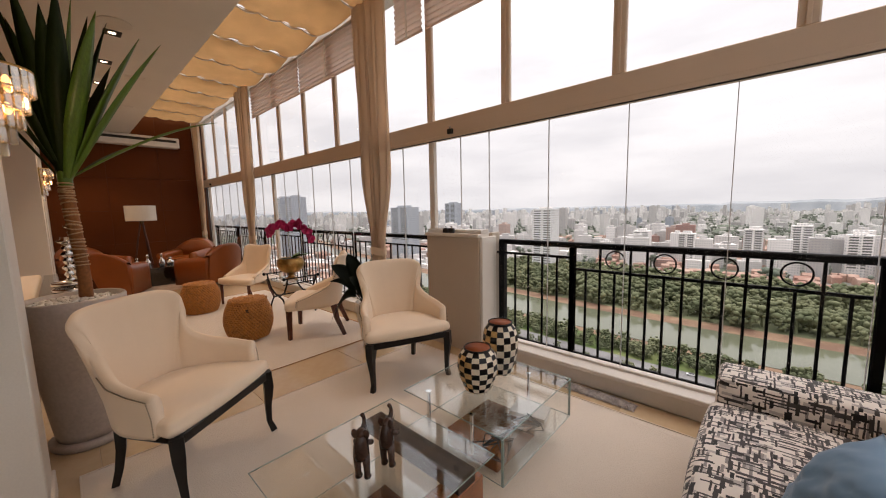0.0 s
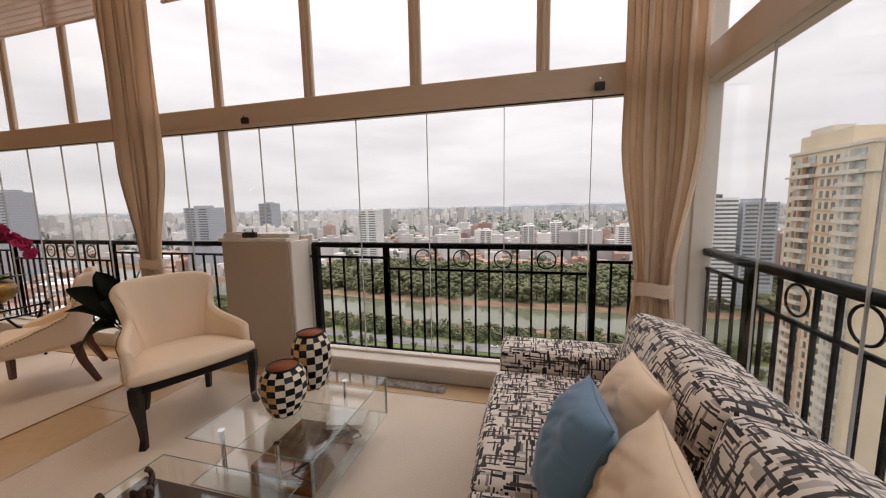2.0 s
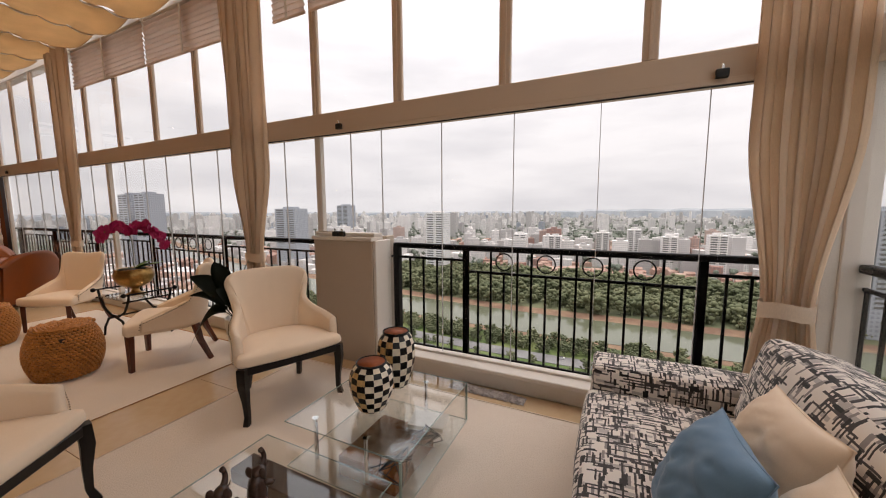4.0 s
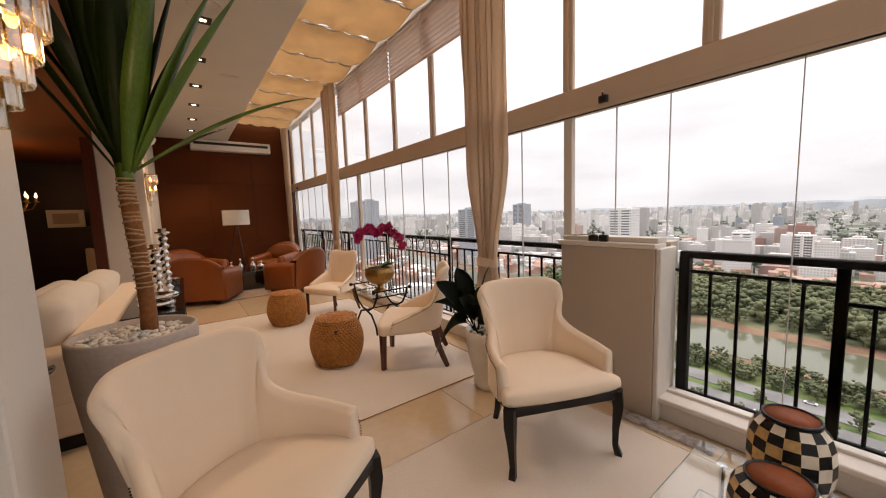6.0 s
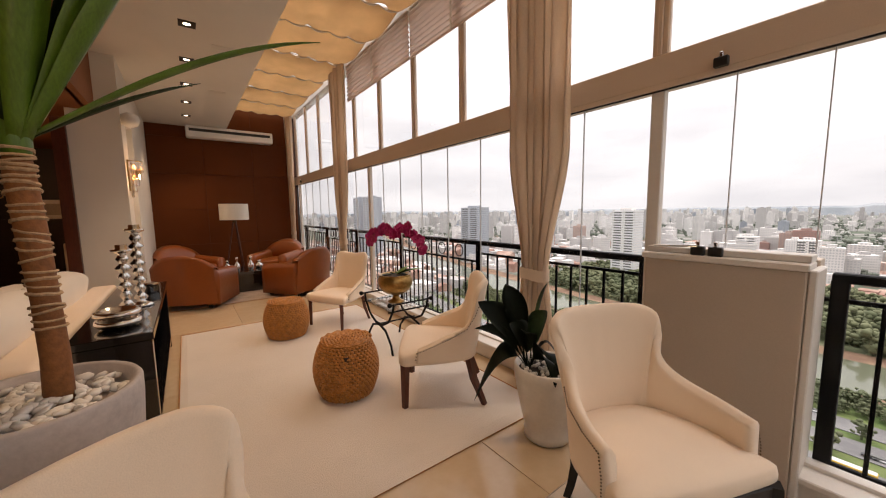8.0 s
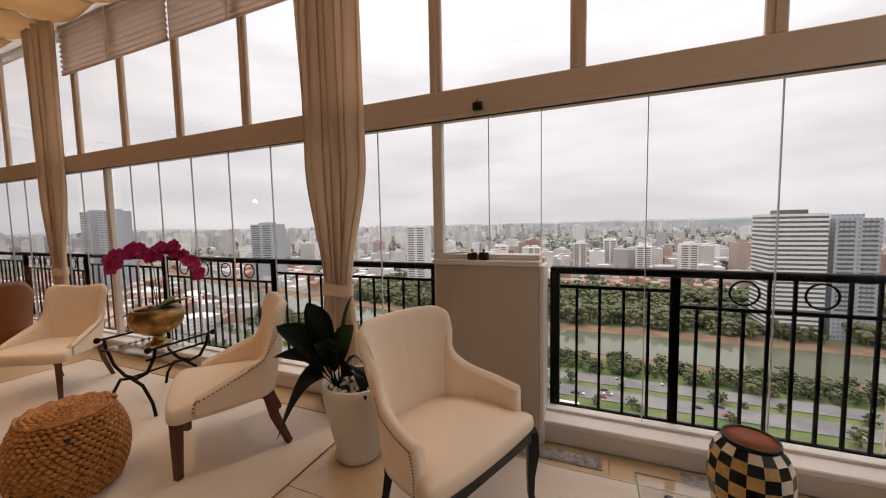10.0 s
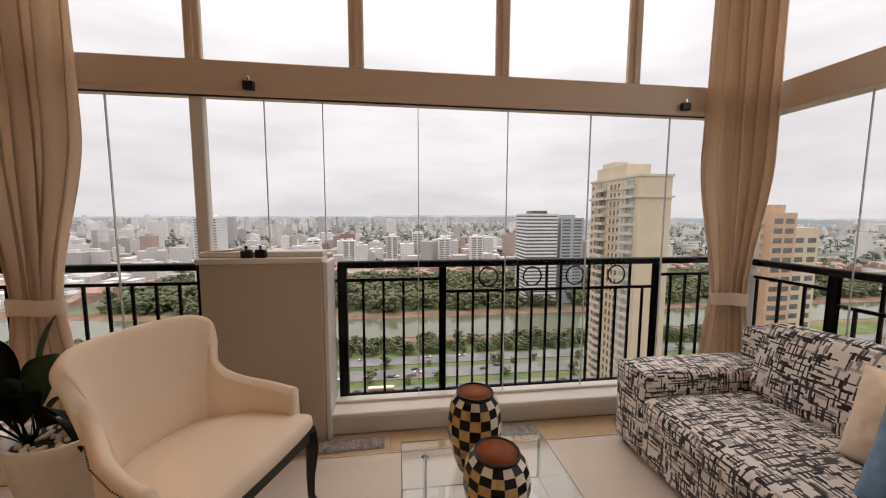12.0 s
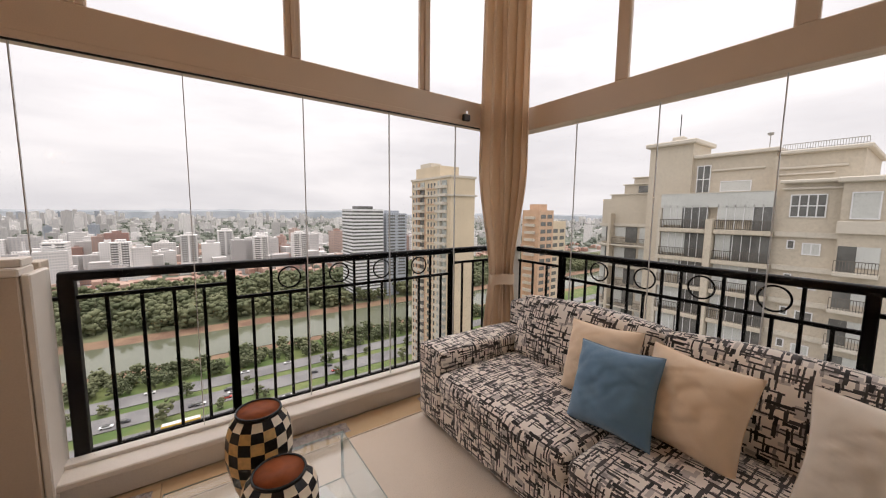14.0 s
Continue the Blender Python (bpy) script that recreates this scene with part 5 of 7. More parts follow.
# ---- abstract fabric sofa ----
def abstract_fabric():
    m = bpy.data.materials.new("abstract_dash_fabric")
    m.use_nodes = True
    n, l = m.node_tree.nodes, m.node_tree.links
    b = n["Principled BSDF"]
    b.inputs["Roughness"].default_value, b.inputs["Sheen Weight"].default_value = 0.85, 0.2
    uv = n.new("ShaderNodeUVMap")
    uv.uv_map = "UVMap"

    warp, shift, scl, bend = n.new("ShaderNodeTexNoise"), n.new("ShaderNodeVectorMath"), n.new("ShaderNodeVectorMath"), n.new("ShaderNodeVectorMath")
    warp.inputs["Scale"].default_value, warp.inputs["Detail"].default_value = 38.0, 3.0
    shift.operation, scl.operation, bend.operation = "SUBTRACT", "SCALE", "ADD"
    shift.inputs[1].default_value = (0.5, 0.5, 0.5)
    scl.inputs["Scale"].default_value = 0.007
    l.new(uv.outputs[0], warp.inputs["Vector"])
    l.new(warp.outputs["Color"], shift.inputs[0])
    l.new(shift.outputs[0], scl.inputs[0])
    l.new(uv.outputs[0], bend.inputs[0])
    l.new(scl.outputs[0], bend.inputs[1])

    def dashes(length, width, share, off, upright):
        """Rows of straight strokes; each row starts at a place of its own."""
        mp, sep, row, rowr, add, cell, com, wn2, gt = [n.new("ShaderNode" + k) for k in ("Mapping", "SeparateXYZ", "Math", "TexWhiteNoise", "Math", "Math", "CombineXYZ", "TexWhiteNoise", "Math")]
        mp.inputs["Scale"].default_value = (1 / width, 1 / length, 1) if upright else (1 / length, 1 / width, 1)
        mp.inputs["Location"].default_value = (off, off * 1.7, 0)
        l.new(bend.outputs[0], mp.inputs[0])
        l.new(mp.outputs[0], sep.inputs[0])
        row.operation, cell.operation, add.operation, gt.operation = "FLOOR", "FLOOR", "MULTIPLY_ADD", "LESS_THAN"
        l.new(sep.outputs[0 if upright else 1], row.inputs[0])
        rowr.noise_dimensions, wn2.noise_dimensions = "1D", "2D"
        l.new(row.outputs[0], rowr.inputs["W"])
        l.new(rowr.outputs["Value"], add.inputs[0])
        add.inputs[1].default_value = 7.0
        l.new(sep.outputs[1 if upright else 0], add.inputs[2])
        l.new(add.outputs[0], cell.inputs[0])
        l.new(cell.outputs[0], com.inputs[0])
        l.new(row.outputs[0], com.inputs[1])
        l.new(com.outputs[0], wn2.inputs["Vector"])
        l.new(wn2.outputs["Value"], gt.inputs[0])
        gt.inputs[1].default_value = share
        return gt.outputs[0]

    def over(under, fac, colour):
        mx = n.new("ShaderNodeMix")
        mx.data_type = "RGBA"
        mx.inputs[7].default_value = (*colour, 1)
        l.new(fac, mx.inputs["Factor"])
        if isinstance(under, tuple):
            mx.inputs[6].default_value = (*under, 1)
        else:
            l.new(under, mx.inputs[6])
        return mx.outputs[2]
    c = over((0.84, 0.77, 0.70), dashes(0.05, 0.016, 0.20, 3.1, False), (0.52, 0.47, 0.44))
    c = over(c, dashes(0.05, 0.010, 0.12, 9.4, True), (0.30, 0.265, 0.25))
    c = over(c, dashes(0.075, 0.0075, 0.20, 7.7, False), (0.06, 0.05, 0.048))
    c = over(c, dashes(0.06, 0.007, 0.19, 1.3, True), (0.045, 0.036, 0.034))
    c = over(c, dashes(0.045, 0.013, 0.06, 14.2, False), (0.014, 0.011, 0.010))
    c = over(c, dashes(0.036, 0.013, 0.06, 23.9, True), (0.014, 0.011, 0.010))
    l.new(c, b.inputs["Base Color"])
    nz, bp = n.new("ShaderNodeTexNoise"), n.new("ShaderNodeBump")
    nz.inputs["Scale"].default_value = 420
    bp.inputs["Strength"].default_value, bp.inputs["Distance"].default_value = 0.25, 0.004
    l.new(uv.outputs[0], nz.inputs["Vector"])
    l.new(nz.outputs["Fac"], bp.inputs["Height"])
    l.new(bp.outputs[0], b.inputs["Normal"])
    return m


M["abstract"] = abstract_fabric()


def box_uv(ob, off=0.0):
    me = ob.data
    layer = me.uv_layers.new(name="UVMap")
    for p in me.polygons:
        ax = max(range(3), key=lambda k: abs(p.normal[k]))
        a, b = [(1, 2), (0, 2), (0, 1)][ax]
        for li in p.loop_indices:
            co = me.vertices[me.loops[li].vertex_index].co
            layer.data[li].uv = (co[a] + off, co[b] + ax * 0.37 + off)


def padded(x0, x1, y0, y1, z0, z1, r=0.045, puff=0.012, cuts=10):
    """An upholstered block with soft rims and faint unevenness."""
    bm = bmesh.new()
    box(bm, x0, x1, y0, y1, z0, z1, r, 4)
    bmesh.ops.subdivide_edges(bm, edges=[e for e in bm.edges if e.calc_length() > 0.18], cuts=cuts, use_grid_fill=True)
    c = Vector(((x0 + x1) / 2, (y0 + y1) / 2, (z0 + z1) / 2))
    h = Vector(((x1 - x0) / 2, (y1 - y0) / 2, (z1 - z0) / 2))
    for v in bm.verts:
        q = v.co - c
        k = [max(0.0, 1 - (abs(q[i]) / h[i]) ** 2) for i in range(3)]
        v.co.x += math.copysign(puff, q.x) * k[1] * k[2]
        v.co.y += math.copysign(puff, q.y) * k[0] * k[2]
        v.co.z += math.copysign(puff * 1.4, q.z) * k[0] * k[1]
        v.co += 0.004 * noise.noise_vector(v.co * 5 + Vector((x0 * 7, y0 * 3, 0)))
    return bm


sofa = base("fabric_sofa", pose(0, 0, 0), "two-seat sofa in black and ivory abstract fabric", "sofa")
SOFA = [
    ("base_frame", (0.0, 0.98, 0.70, 2.86, 0.045, 0.30), 0.02, 0.004),
    ("arm", (-0.01, 0.86, 2.63, 2.90, 0.045, 0.555), 0.04, 0.008),
    ("arm", (-0.01, 0.86, 0.60, 0.74, 0.045, 0.555), 0.04, 0.008),
    ("seat_cushion", (-0.03, 0.70, 1.69, 2.63, 0.285, 0.435), 0.05, 0.02),
    ("seat_cushion", (-0.03, 0.70, 0.75, 1.68, 0.285, 0.435), 0.05, 0.02),
    ("back_frame", (0.86, 1.03, 0.62, 2.88, 0.045, 0.74), 0.04, 0.004),
]
for k, (name, b6, r, puff) in enumerate(SOFA):
    o = part(name, padded(*b6, r, puff), M["abstract"], sofa, smooth=True)
    box_uv(o, k * 0.613)
for k, (y0, y1) in enumerate(((1.66, 2.62), (0.75, 1.65))):
    bm = padded(-0.14, 0.14, y0 - (y0 + y1) / 2, y1 - (y0 + y1) / 2, -0.21, 0.23, 0.06, 0.035)
    o = part("back_cushion", bm, M["abstract"], sofa, smooth=True, m=pose(0.80, (y0 + y1) / 2, 0.60, 0, 14, 0))
    box_uv(o, 5.1 + k)
for x in (0.06, 0.92):
    for y in (0.68, 2.82):
        part("foot", boxed(x - 0.03, x + 0.03, y - 0.03, y + 0.03, 0.0, 0.05, 0.004), M["black_wood"], sofa)


def throw_pillow(m, size, material, label, thick=0.22):
    p = base("throw_pillow", m, label, "pillow", "pillows on the sofa")
    o = part("cover", pillow(bmesh.new(), size, size, thick, 34), material, p, smooth=True)
    bm = bmesh.new()
    s = size / 2
    pts = []
    for a, b in (((-1, -1), (1, -1)), ((1, -1), (1, 1)), ((1, 1), (-1, 1)), ((-1, 1), (-1, -1))):
        for k in range(8):
            t = k / 8
            x, z = a[0] + (b[0] - a[0]) * t, a[1] + (b[1] - a[1]) * t
            rim = (1 - 0.11 * (1 - x * x) * abs(z) ** 3 - 0.11 * (1 - z * z) * abs(x) ** 3) * (1 - 0.03 * (abs(x) * abs(z)) ** 4)
            pts.append((x * s * rim, 0, z * s * rim))
    tube(bm, pts, 0.002, 5, True)
    part("piping", bm, material, p)
    return p


throw_pillow(pose(0.535, 1.88, 0.645, 20, 3, 92), 0.42, M["peach_cushion"], "peach cotton pillow behind the blue one on the sofa")
throw_pillow(pose(0.325, 1.69, 0.63, 24, 4, 91), 0.41, M["blue_cushion"], "soft blue cotton pillow leaning on the sofa", 0.21)
throw_pillow(pose(0.455, 1.42, 0.64, 22, -3, 86), 0.43, M["peach_cushion"], "plump peach cotton pillow on the sofa")
throw_pillow(pose(0.47, 0.87, 0.645, 22, -2, 92), 0.44, M["cream_cushion"], "ivory cotton pillow at the end of the sofa")

# ---- coffee tables ----
def glass_sheet(bm_parent, name, x0, x1, y0, y1, z0, z1, label="", m=None):
    o = part(name, boxed(x0, x1, y0, y1, z0, z1, 0.0015), M["table_glass"], bm_parent, label)
    bm = bmesh.new()
    z = (z0 + z1) / 2
    if x1 - x0 > 0.05 and y1 - y0 > 0.05:
        tube(bm, [(x0, y0, z), (x1, y0, z), (x1, y1, z), (x0, y1, z)], 0.003, 4, True)
        part("rim", bm, M["glass_edge"], o, "green-tinted polished glass edge")
    return o


def coffee_table(m, w, d, label, near):
    t = base("coffee_table", m, label, "coffee table", "glass coffee tables")
    glass_sheet(t, "glass_top", -w / 2, w / 2, -d / 2, d / 2, 0.36, 0.372)
    if near:
        part("wood_beam", boxed(-w / 2 + 0.03, w / 2 - 0.03, 0.17, 0.28, 0.285, 0.349, 0.004), M["dark_brown"], t)
        part("base_plank", boxed(-0.15, 0.05, -0.30, 0.16, 0.0, 0.09, 0.005), M["table_wood"], t, "low brown wooden plank")
        part("wood_panel", boxed(w / 2 - 0.14, w / 2 - 0.03, 0.06, d / 2 - 0.04, 0.0, 0.284, 0.004), M["table_wood"], t)
        glass_sheet(t, "glass_shelf", -w / 2 + 0.06, w / 2 - 0.06, -d / 2 + 0.06, d / 2 - 0.02, 0.12, 0.128)
    else:
        glass_sheet(t, "glass_shelf", -w / 2, w / 2, -d / 2, d / 2, 0.12, 0.13)
        part("glass_side", boxed(w / 2 - 0.01, w / 2, -d / 2, d / 2, 0.131, 0.359), M["table_glass"], t)
        for s in (-1, 1):
            part("glass_edge", boxed(w / 2 - 0.011, w / 2 + 0.001, s * (d / 2 - 0.001) - 0.002, s * (d / 2 - 0.001) + 0.002, 0.13, 0.36), M["glass_edge"], t)
        part("wood_block", boxed(-0.17, 0.19, -0.2, 0.22, 0.0, 0.118, 0.006), M["table_wood"], t, "reddish wood base block")
        for x, y in ((-0.24, -0.28), (-0.24, 0.28), (0.1, -0.3), (0.1, 0.3)):
            bm = bmesh.new()
            lathe(bm, [(0.011, 0.132), (0.011, 0.355), (0.018, 0.358)], 12, (x, y))
            part("support_rod", bm, M["chrome"], t)
    return t


coffee_table(pose(-1.05, 2.085, 0.014), 0.69, 0.76, "square glass coffee table with a glass shelf", False)
coffee_table(pose(-1.03, 1.22, 0.014), 0.70, 0.75, "square glass coffee table on a dark wooden base", True)


def checker_vase(m, h, r, label, facing=0):
    v = base("checkered_vase", m, label, "vase", "checkered vases")
    prof = [(0.60, 0.0), (0.65, 0.03), (0.76, 0.14), (0.87, 0.27), (0.95, 0.40), (1.0, 0.53), (0.99, 0.66), (0.95, 0.78), (0.85, 0.88), (0.68, 0.955)]
    seg = 16
    bm = bmesh.new()
    rings = [[bm.verts.new((r * a * math.cos(k * math.tau / seg), r * a * math.sin(k * math.tau / seg), h * z)) for k in range(seg)] for a, z in prof]
    for i, (a, b) in enumerate(zip(rings, rings[1:])):
        for k in range(seg):
            f = bm.faces.new((a[k], a[(k + 1) % seg], b[(k + 1) % seg], b[k]))
            # Lower rows turn ivory on the east side: lighting painted into the squares.
            lit_east = math.cos(math.radians(facing) + (k + 0.5) * math.tau / seg)
            f.material_index = (i + k) % 2 and (1 if i >= 8 or lit_east > 0.3 else 2)
    bm.faces.new(rings[0][::-1])
    res = bmesh.ops.inset_individual(bm, faces=[f for f in bm.faces if len(f.verts) == 4], thickness=0.0035, depth=0.003)
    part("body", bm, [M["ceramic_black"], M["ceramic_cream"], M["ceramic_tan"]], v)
    bm = bmesh.new()
    lathe(bm, [(r * 0.68, h * 0.955), (r * 0.69, h * 0.98), (r * 0.68, h), (r * 0.635, h), (r * 0.62, h * 0.97), (r * 0.63, h * 0.90)], 28, cap=False)
    part("rim", bm, M["ceramic_black"], v, "dark rolled rim", smooth=True)
    bm = bmesh.new()
    lathe(bm, [(r * 0.655, h * 0.985), (r * 0.64, h * 0.945), (r * 0.30, h * 0.93)], 28)
    part("inside", bm, M["terracotta"], v, "terracotta-coloured inside", smooth=True)
    return v


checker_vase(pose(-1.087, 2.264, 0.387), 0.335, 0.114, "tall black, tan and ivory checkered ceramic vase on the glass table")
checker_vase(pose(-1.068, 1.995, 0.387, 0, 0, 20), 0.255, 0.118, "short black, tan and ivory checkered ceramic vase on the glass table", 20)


def elephant(m, label):
    """An upright carved figure with raised trunk, as one mesh."""
    bm = bmesh.new()

    def blob(c, s):
        r = bmesh.ops.create_uvsphere(bm, u_segments=14, v_segments=10, radius=1.0)
        bmesh.ops.scale(bm, vec=s, verts=r["verts"])
        bmesh.ops.translate(bm, vec=c, verts=r["verts"])
    lathe(bm, [(0.010, 0.070), (0.026, 0.082), (0.032, 0.105), (0.030, 0.135), (0.024, 0.160), (0.016, 0.176), (0.006, 0.182)], 18)
    blob((0, 0.012, 0.182), (0.022, 0.026, 0.021))
    for s in (-1, 1):
        tube(bm, [(s * 0.016, 0, 0.095), (s * 0.019, 0.002, 0.05), (s * 0.018, 0.004, 0.012), (s * 0.018, 0.008, 0.0)], [0.018, 0.014, 0.012, 0.016], 12)
        tube(bm, [(s * 0.024, 0.008, 0.148), (s * 0.033, 0.028, 0.132), (s * 0.028, 0.042, 0.126)], [0.011, 0.009, 0.010], 10)
        blob((s * 0.024, -0.002, 0.186), (0.014, 0.005, 0.020))
        tube(bm, [(s * 0.009, 0.032, 0.182), (s * 0.012, 0.044, 0.184), (s * 0.012, 0.052, 0.192)], [0.003, 0.0025, 0.001], 6)
    tube(bm, [(0, 0.026, 0.188), (0, 0.042, 0.198), (0, 0.046, 0.215), (0, 0.040, 0.234), (0, 0.030, 0.246)], [0.012, 0.010, 0.008, 0.007, 0.009], 10)
    o = link_mesh("elephant_figurine", bm, M["figure"], True)
    o.matrix_basis = m
    return tagged(o, label, "figurine", "carved elephant figurines")


elephant(pose(-1.0, 1.14, 0.386, 0, 0, 35), "brown carved standing elephant figurine with raised trunk")
elephant(pose(-0.98, 1.25, 0.386, 0, 0, 20), "brown carved standing elephant figurine with raised trunk")


def wire_sculpture(m, seed, label):
    s = base("wire_sculpture", m, label, "ornament")
    rnd = random.Random(seed)
    pts = [Vector((rnd.uniform(-0.11, 0.11), rnd.uniform(-0.09, 0.09), rnd.choice((0.006, 0.05, 0.1)))) for _ in range(15)]
    for k in range(24):
        a, b = rnd.sample(pts, 2)
        bm = bmesh.new()
        tube(bm, [a, b], 0.0028, 5)
        part("wire", bm, M["wire"], s)
    return s


wire_sculpture(pose(-0.86, 1.90, 0.145), 3, "tangled black wire sculpture on the glass shelf")
wire_sculpture(pose(-0.84, 2.2, 0.145), 8, "tangled black wire sculpture on the glass shelf")


def book(m, w, d, h, label):
    b = base("book", m, label, "book", "books on the glass shelf")
    part("cover", boxed(-w / 2, w / 2, -d / 2, d / 2, 0, 0.004, 0.001), M["book"], b)
    part("pages", boxed(-w / 2 + 0.004, w / 2 - 0.004, -d / 2 + 0.004, d / 2, 0.004, h - 0.004), M["cream_cushion"], b)
    part("cover", boxed(-w / 2, w / 2, -d / 2, d / 2, h - 0.004, h, 0.001), M["book"], b)
    return b


book(pose(-0.9, 2.32, 0.145, 0, 0, 12), 0.22, 0.16, 0.03, "white hardcover book lying on the glass shelf")


# ---- plants ----
def blade(bm, root, tip, droop, width, fold=0.25, n=10, base_w=0.45):
    """A long folded leaf from root to tip, sagging by droop in its outer half."""
    root, tip = Vector(root), Vector(tip)
    d = tip - root
    side = d.cross(Vector((0, 0, 1)))
    if side.length < 1e-4:
        side = Vector((1, 0, 0))
    side.normalize()
    up = side.cross(d).normalized()
    rows = []
    for k in range(n + 1):
        t = k / n
        w = width * (base_w + (1 - base_w) * min(1, t / 0.35)) * (1 - max(0, (t - 0.45) / 0.55) ** 1.8)
        c = root + d * t - Vector((0, 0, droop * t ** 2.4))
        rows.append([bm.verts.new(c - side * w / 2 + up * w * fold), bm.verts.new(c), bm.verts.new(c + side * w / 2 + up * w * fold)])
    for a, b in zip(rows, rows[1:]):
        for k in range(2):
            bm.faces.new((a[k], a[k + 1], b[k + 1], b[k]))
    return bm


def broad_leaf(bm, root, tip, droop, width, twist=0.0, n=14):
    """An oval leaf on a thin stalk, arching over and hanging by droop."""
    root, tip = Vector(root), Vector(tip)
    d = tip - root
    side = d.cross(Vector((0, 0, 1))).normalized()
    up = side.cross(d).normalized()
    side, up = side * math.cos(twist) + up * math.sin(twist), up * math.cos(twist) - side * math.sin(twist)
    rows = []
    for k in range(n + 1):
        t = k / n
        s = max(0.0, (t - 0.22) / 0.78)
        w = max(0.010, width * math.sin(math.pi * s ** 0.85) ** 0.75) if k < n else 0.004
        c = root + d * t + Vector((0, 0, 0.10 * math.sin(math.pi * t) - droop * t ** 2.2))
        rows.append([bm.verts.new(c + side * w / 2 * q + up * w * 0.14 * abs(q) ** 1.5) for q in (-1, -0.5, 0, 0.5, 1)])
    for a, b in zip(rows, rows[1:]):
        for k in range(4):
            bm.faces.new((a[k], a[k + 1], b[k + 1], b[k]))
    bmesh.ops.solidify(bm, geom=bm.faces[:], thickness=0.0025)
    return bm


def thick_leaf(name, parent, material, *args, **kw):
    bm = bmesh.new()
    blade(bm, *args, **kw)
    bmesh.ops.remove_doubles(bm, verts=bm.verts, dist=0.0004)
    bmesh.ops.solidify(bm, geom=bm.faces[:], thickness=0.0025)
    return part(name, bm, material, parent, smooth=True)


planter = base("planter_pot", pose(-3.08, 0.44, 0), "tall tapered grey stone planter pot on the marble floor", "planter")
bm = bmesh.new()
lathe(bm, [(0.165, 0.05), (0.175, 0.10), (0.205, 0.40), (0.235, 0.72), (0.245, 0.88), (0.245, 0.935), (0.238, 0.945), (0.222, 0.94), (0.218, 0.89), (0.15, 0.885)], 48)
part("body", bm, M["pot"], planter, smooth=True)
bm = bmesh.new()
lathe(bm, [(0.19, 0.0), (0.20, 0.01), (0.205, 0.045), (0.195, 0.05), (0.15, 0.05)], 40)
part("saucer", bm, M["pot"], planter, smooth=True)
peb = None
rnd = random.Random(9)
for k in range(210):
    a, q = rnd.uniform(0, math.tau), 0.208 * math.sqrt(rnd.random())
    m = Matrix.LocRotScale((q * math.cos(a), q * math.sin(a), 0.905 + 0.012 * rnd.random() + 0.018 * (1 - q / 0.21)), Euler((rnd.uniform(-0.5, 0.5), rnd.uniform(-0.5, 0.5), rnd.uniform(0, 6))), (rnd.uniform(0.7, 1.35), rnd.uniform(0.7, 1.2), rnd.uniform(0.7, 1.0)))
    if peb is None:
        bm = bmesh.new()
        bmesh.ops.create_icosphere(bm, subdivisions=1, radius=0.019)
        bmesh.ops.scale(bm, vec=(1.2, 0.9, 0.65), verts=bm.verts)
        peb = part("pebble", bm, M["pebble"], planter, m=m, smooth=True)
    else:
        o = new("pebble", peb.data)
        o.parent, o.matrix_basis = planter, m

yucca = base("yucca_plant", pose(-3.08, 0.48, 0.9), "tall yucca with a banded trunk and long green leaves", "plant")
trunk_pts = [(0.0, 0.01, -0.02), (0.005, 0.015, 0.15), (0.0, 0.01, 0.32), (-0.01, 0.0, 0.5), (-0.015, -0.01, 0.68), (-0.015, -0.01, 0.76)]
bm = bmesh.new()
tube(bm, trunk_pts, [0.036, 0.033, 0.031, 0.034, 0.033, 0.026], 18)
part("trunk", bm, M["bark"], yucca, smooth=True)
for k in range(24):
    v = 0.30 + 0.70 * (k + rnd.uniform(-0.35, 0.35)) / 24
    p = spline(trunk_pts, v)
    bm = bmesh.new()
    R = 0.0335 + 0.002 * rnd.random()
    tilt = rnd.uniform(-0.3, 0.3)
    tube(bm, [(p.x + R * math.cos(j * math.tau / 18), p.y + R * math.sin(j * math.tau / 18), p.z + tilt * R * math.cos(j * math.tau / 18 + k) + 0.002 * rnd.random()) for j in range(18)], rnd.uniform(0.003, 0.0058), 5, True)
    part("bark_ring", bm, M["bark_ring"], yucca)
bm = bmesh.new()
lathe(bm, [(0.026, 0.72), (0.034, 0.76), (0.036, 0.82), (0.02, 0.9)], 16, (-0.015, -0.01))
part("leaf_crown", bm, M["leaf_light"], yucca, smooth=True)
TIPS = [((0.05, 0.42, 1.75), 0.10, 1), ((0.12, 0.52, 1.72), 0.085, 1), ((-0.1, 0.28, 1.85), 0.08, 0), ((0.0, 0.12, 1.9), 0.08, 1), ((-0.25, 0.02, 1.85), 0.075, 0), ((0.18, -0.12, 1.85), 0.08, 0),
        ((0.05, -0.2, 1.82), 0.085, 0), ((-0.15, -0.28, 1.75), 0.08, 0), ((0.15, -0.32, 1.72), 0.08, 0), ((0.05, -0.4, 1.58), 0.07, 0), ((0.3, 0.2, 1.75), 0.085, 1), ((-0.35, 0.3, 1.65), 0.07, 0),
        ((-0.05, 0.34, 1.62), 0.09, 0), ((0.2, -0.02, 1.75), 0.09, 0), ((0.1, -0.15, 1.66), 0.09, 0), ((-0.02, -0.08, 1.76), 0.085, 0), ((0.1, 0.18, 1.7), 0.09, 1), ((0.25, 0.05, 1.85), 0.085, 0), ((-0.2, 0.2, 1.9), 0.07, 0)]
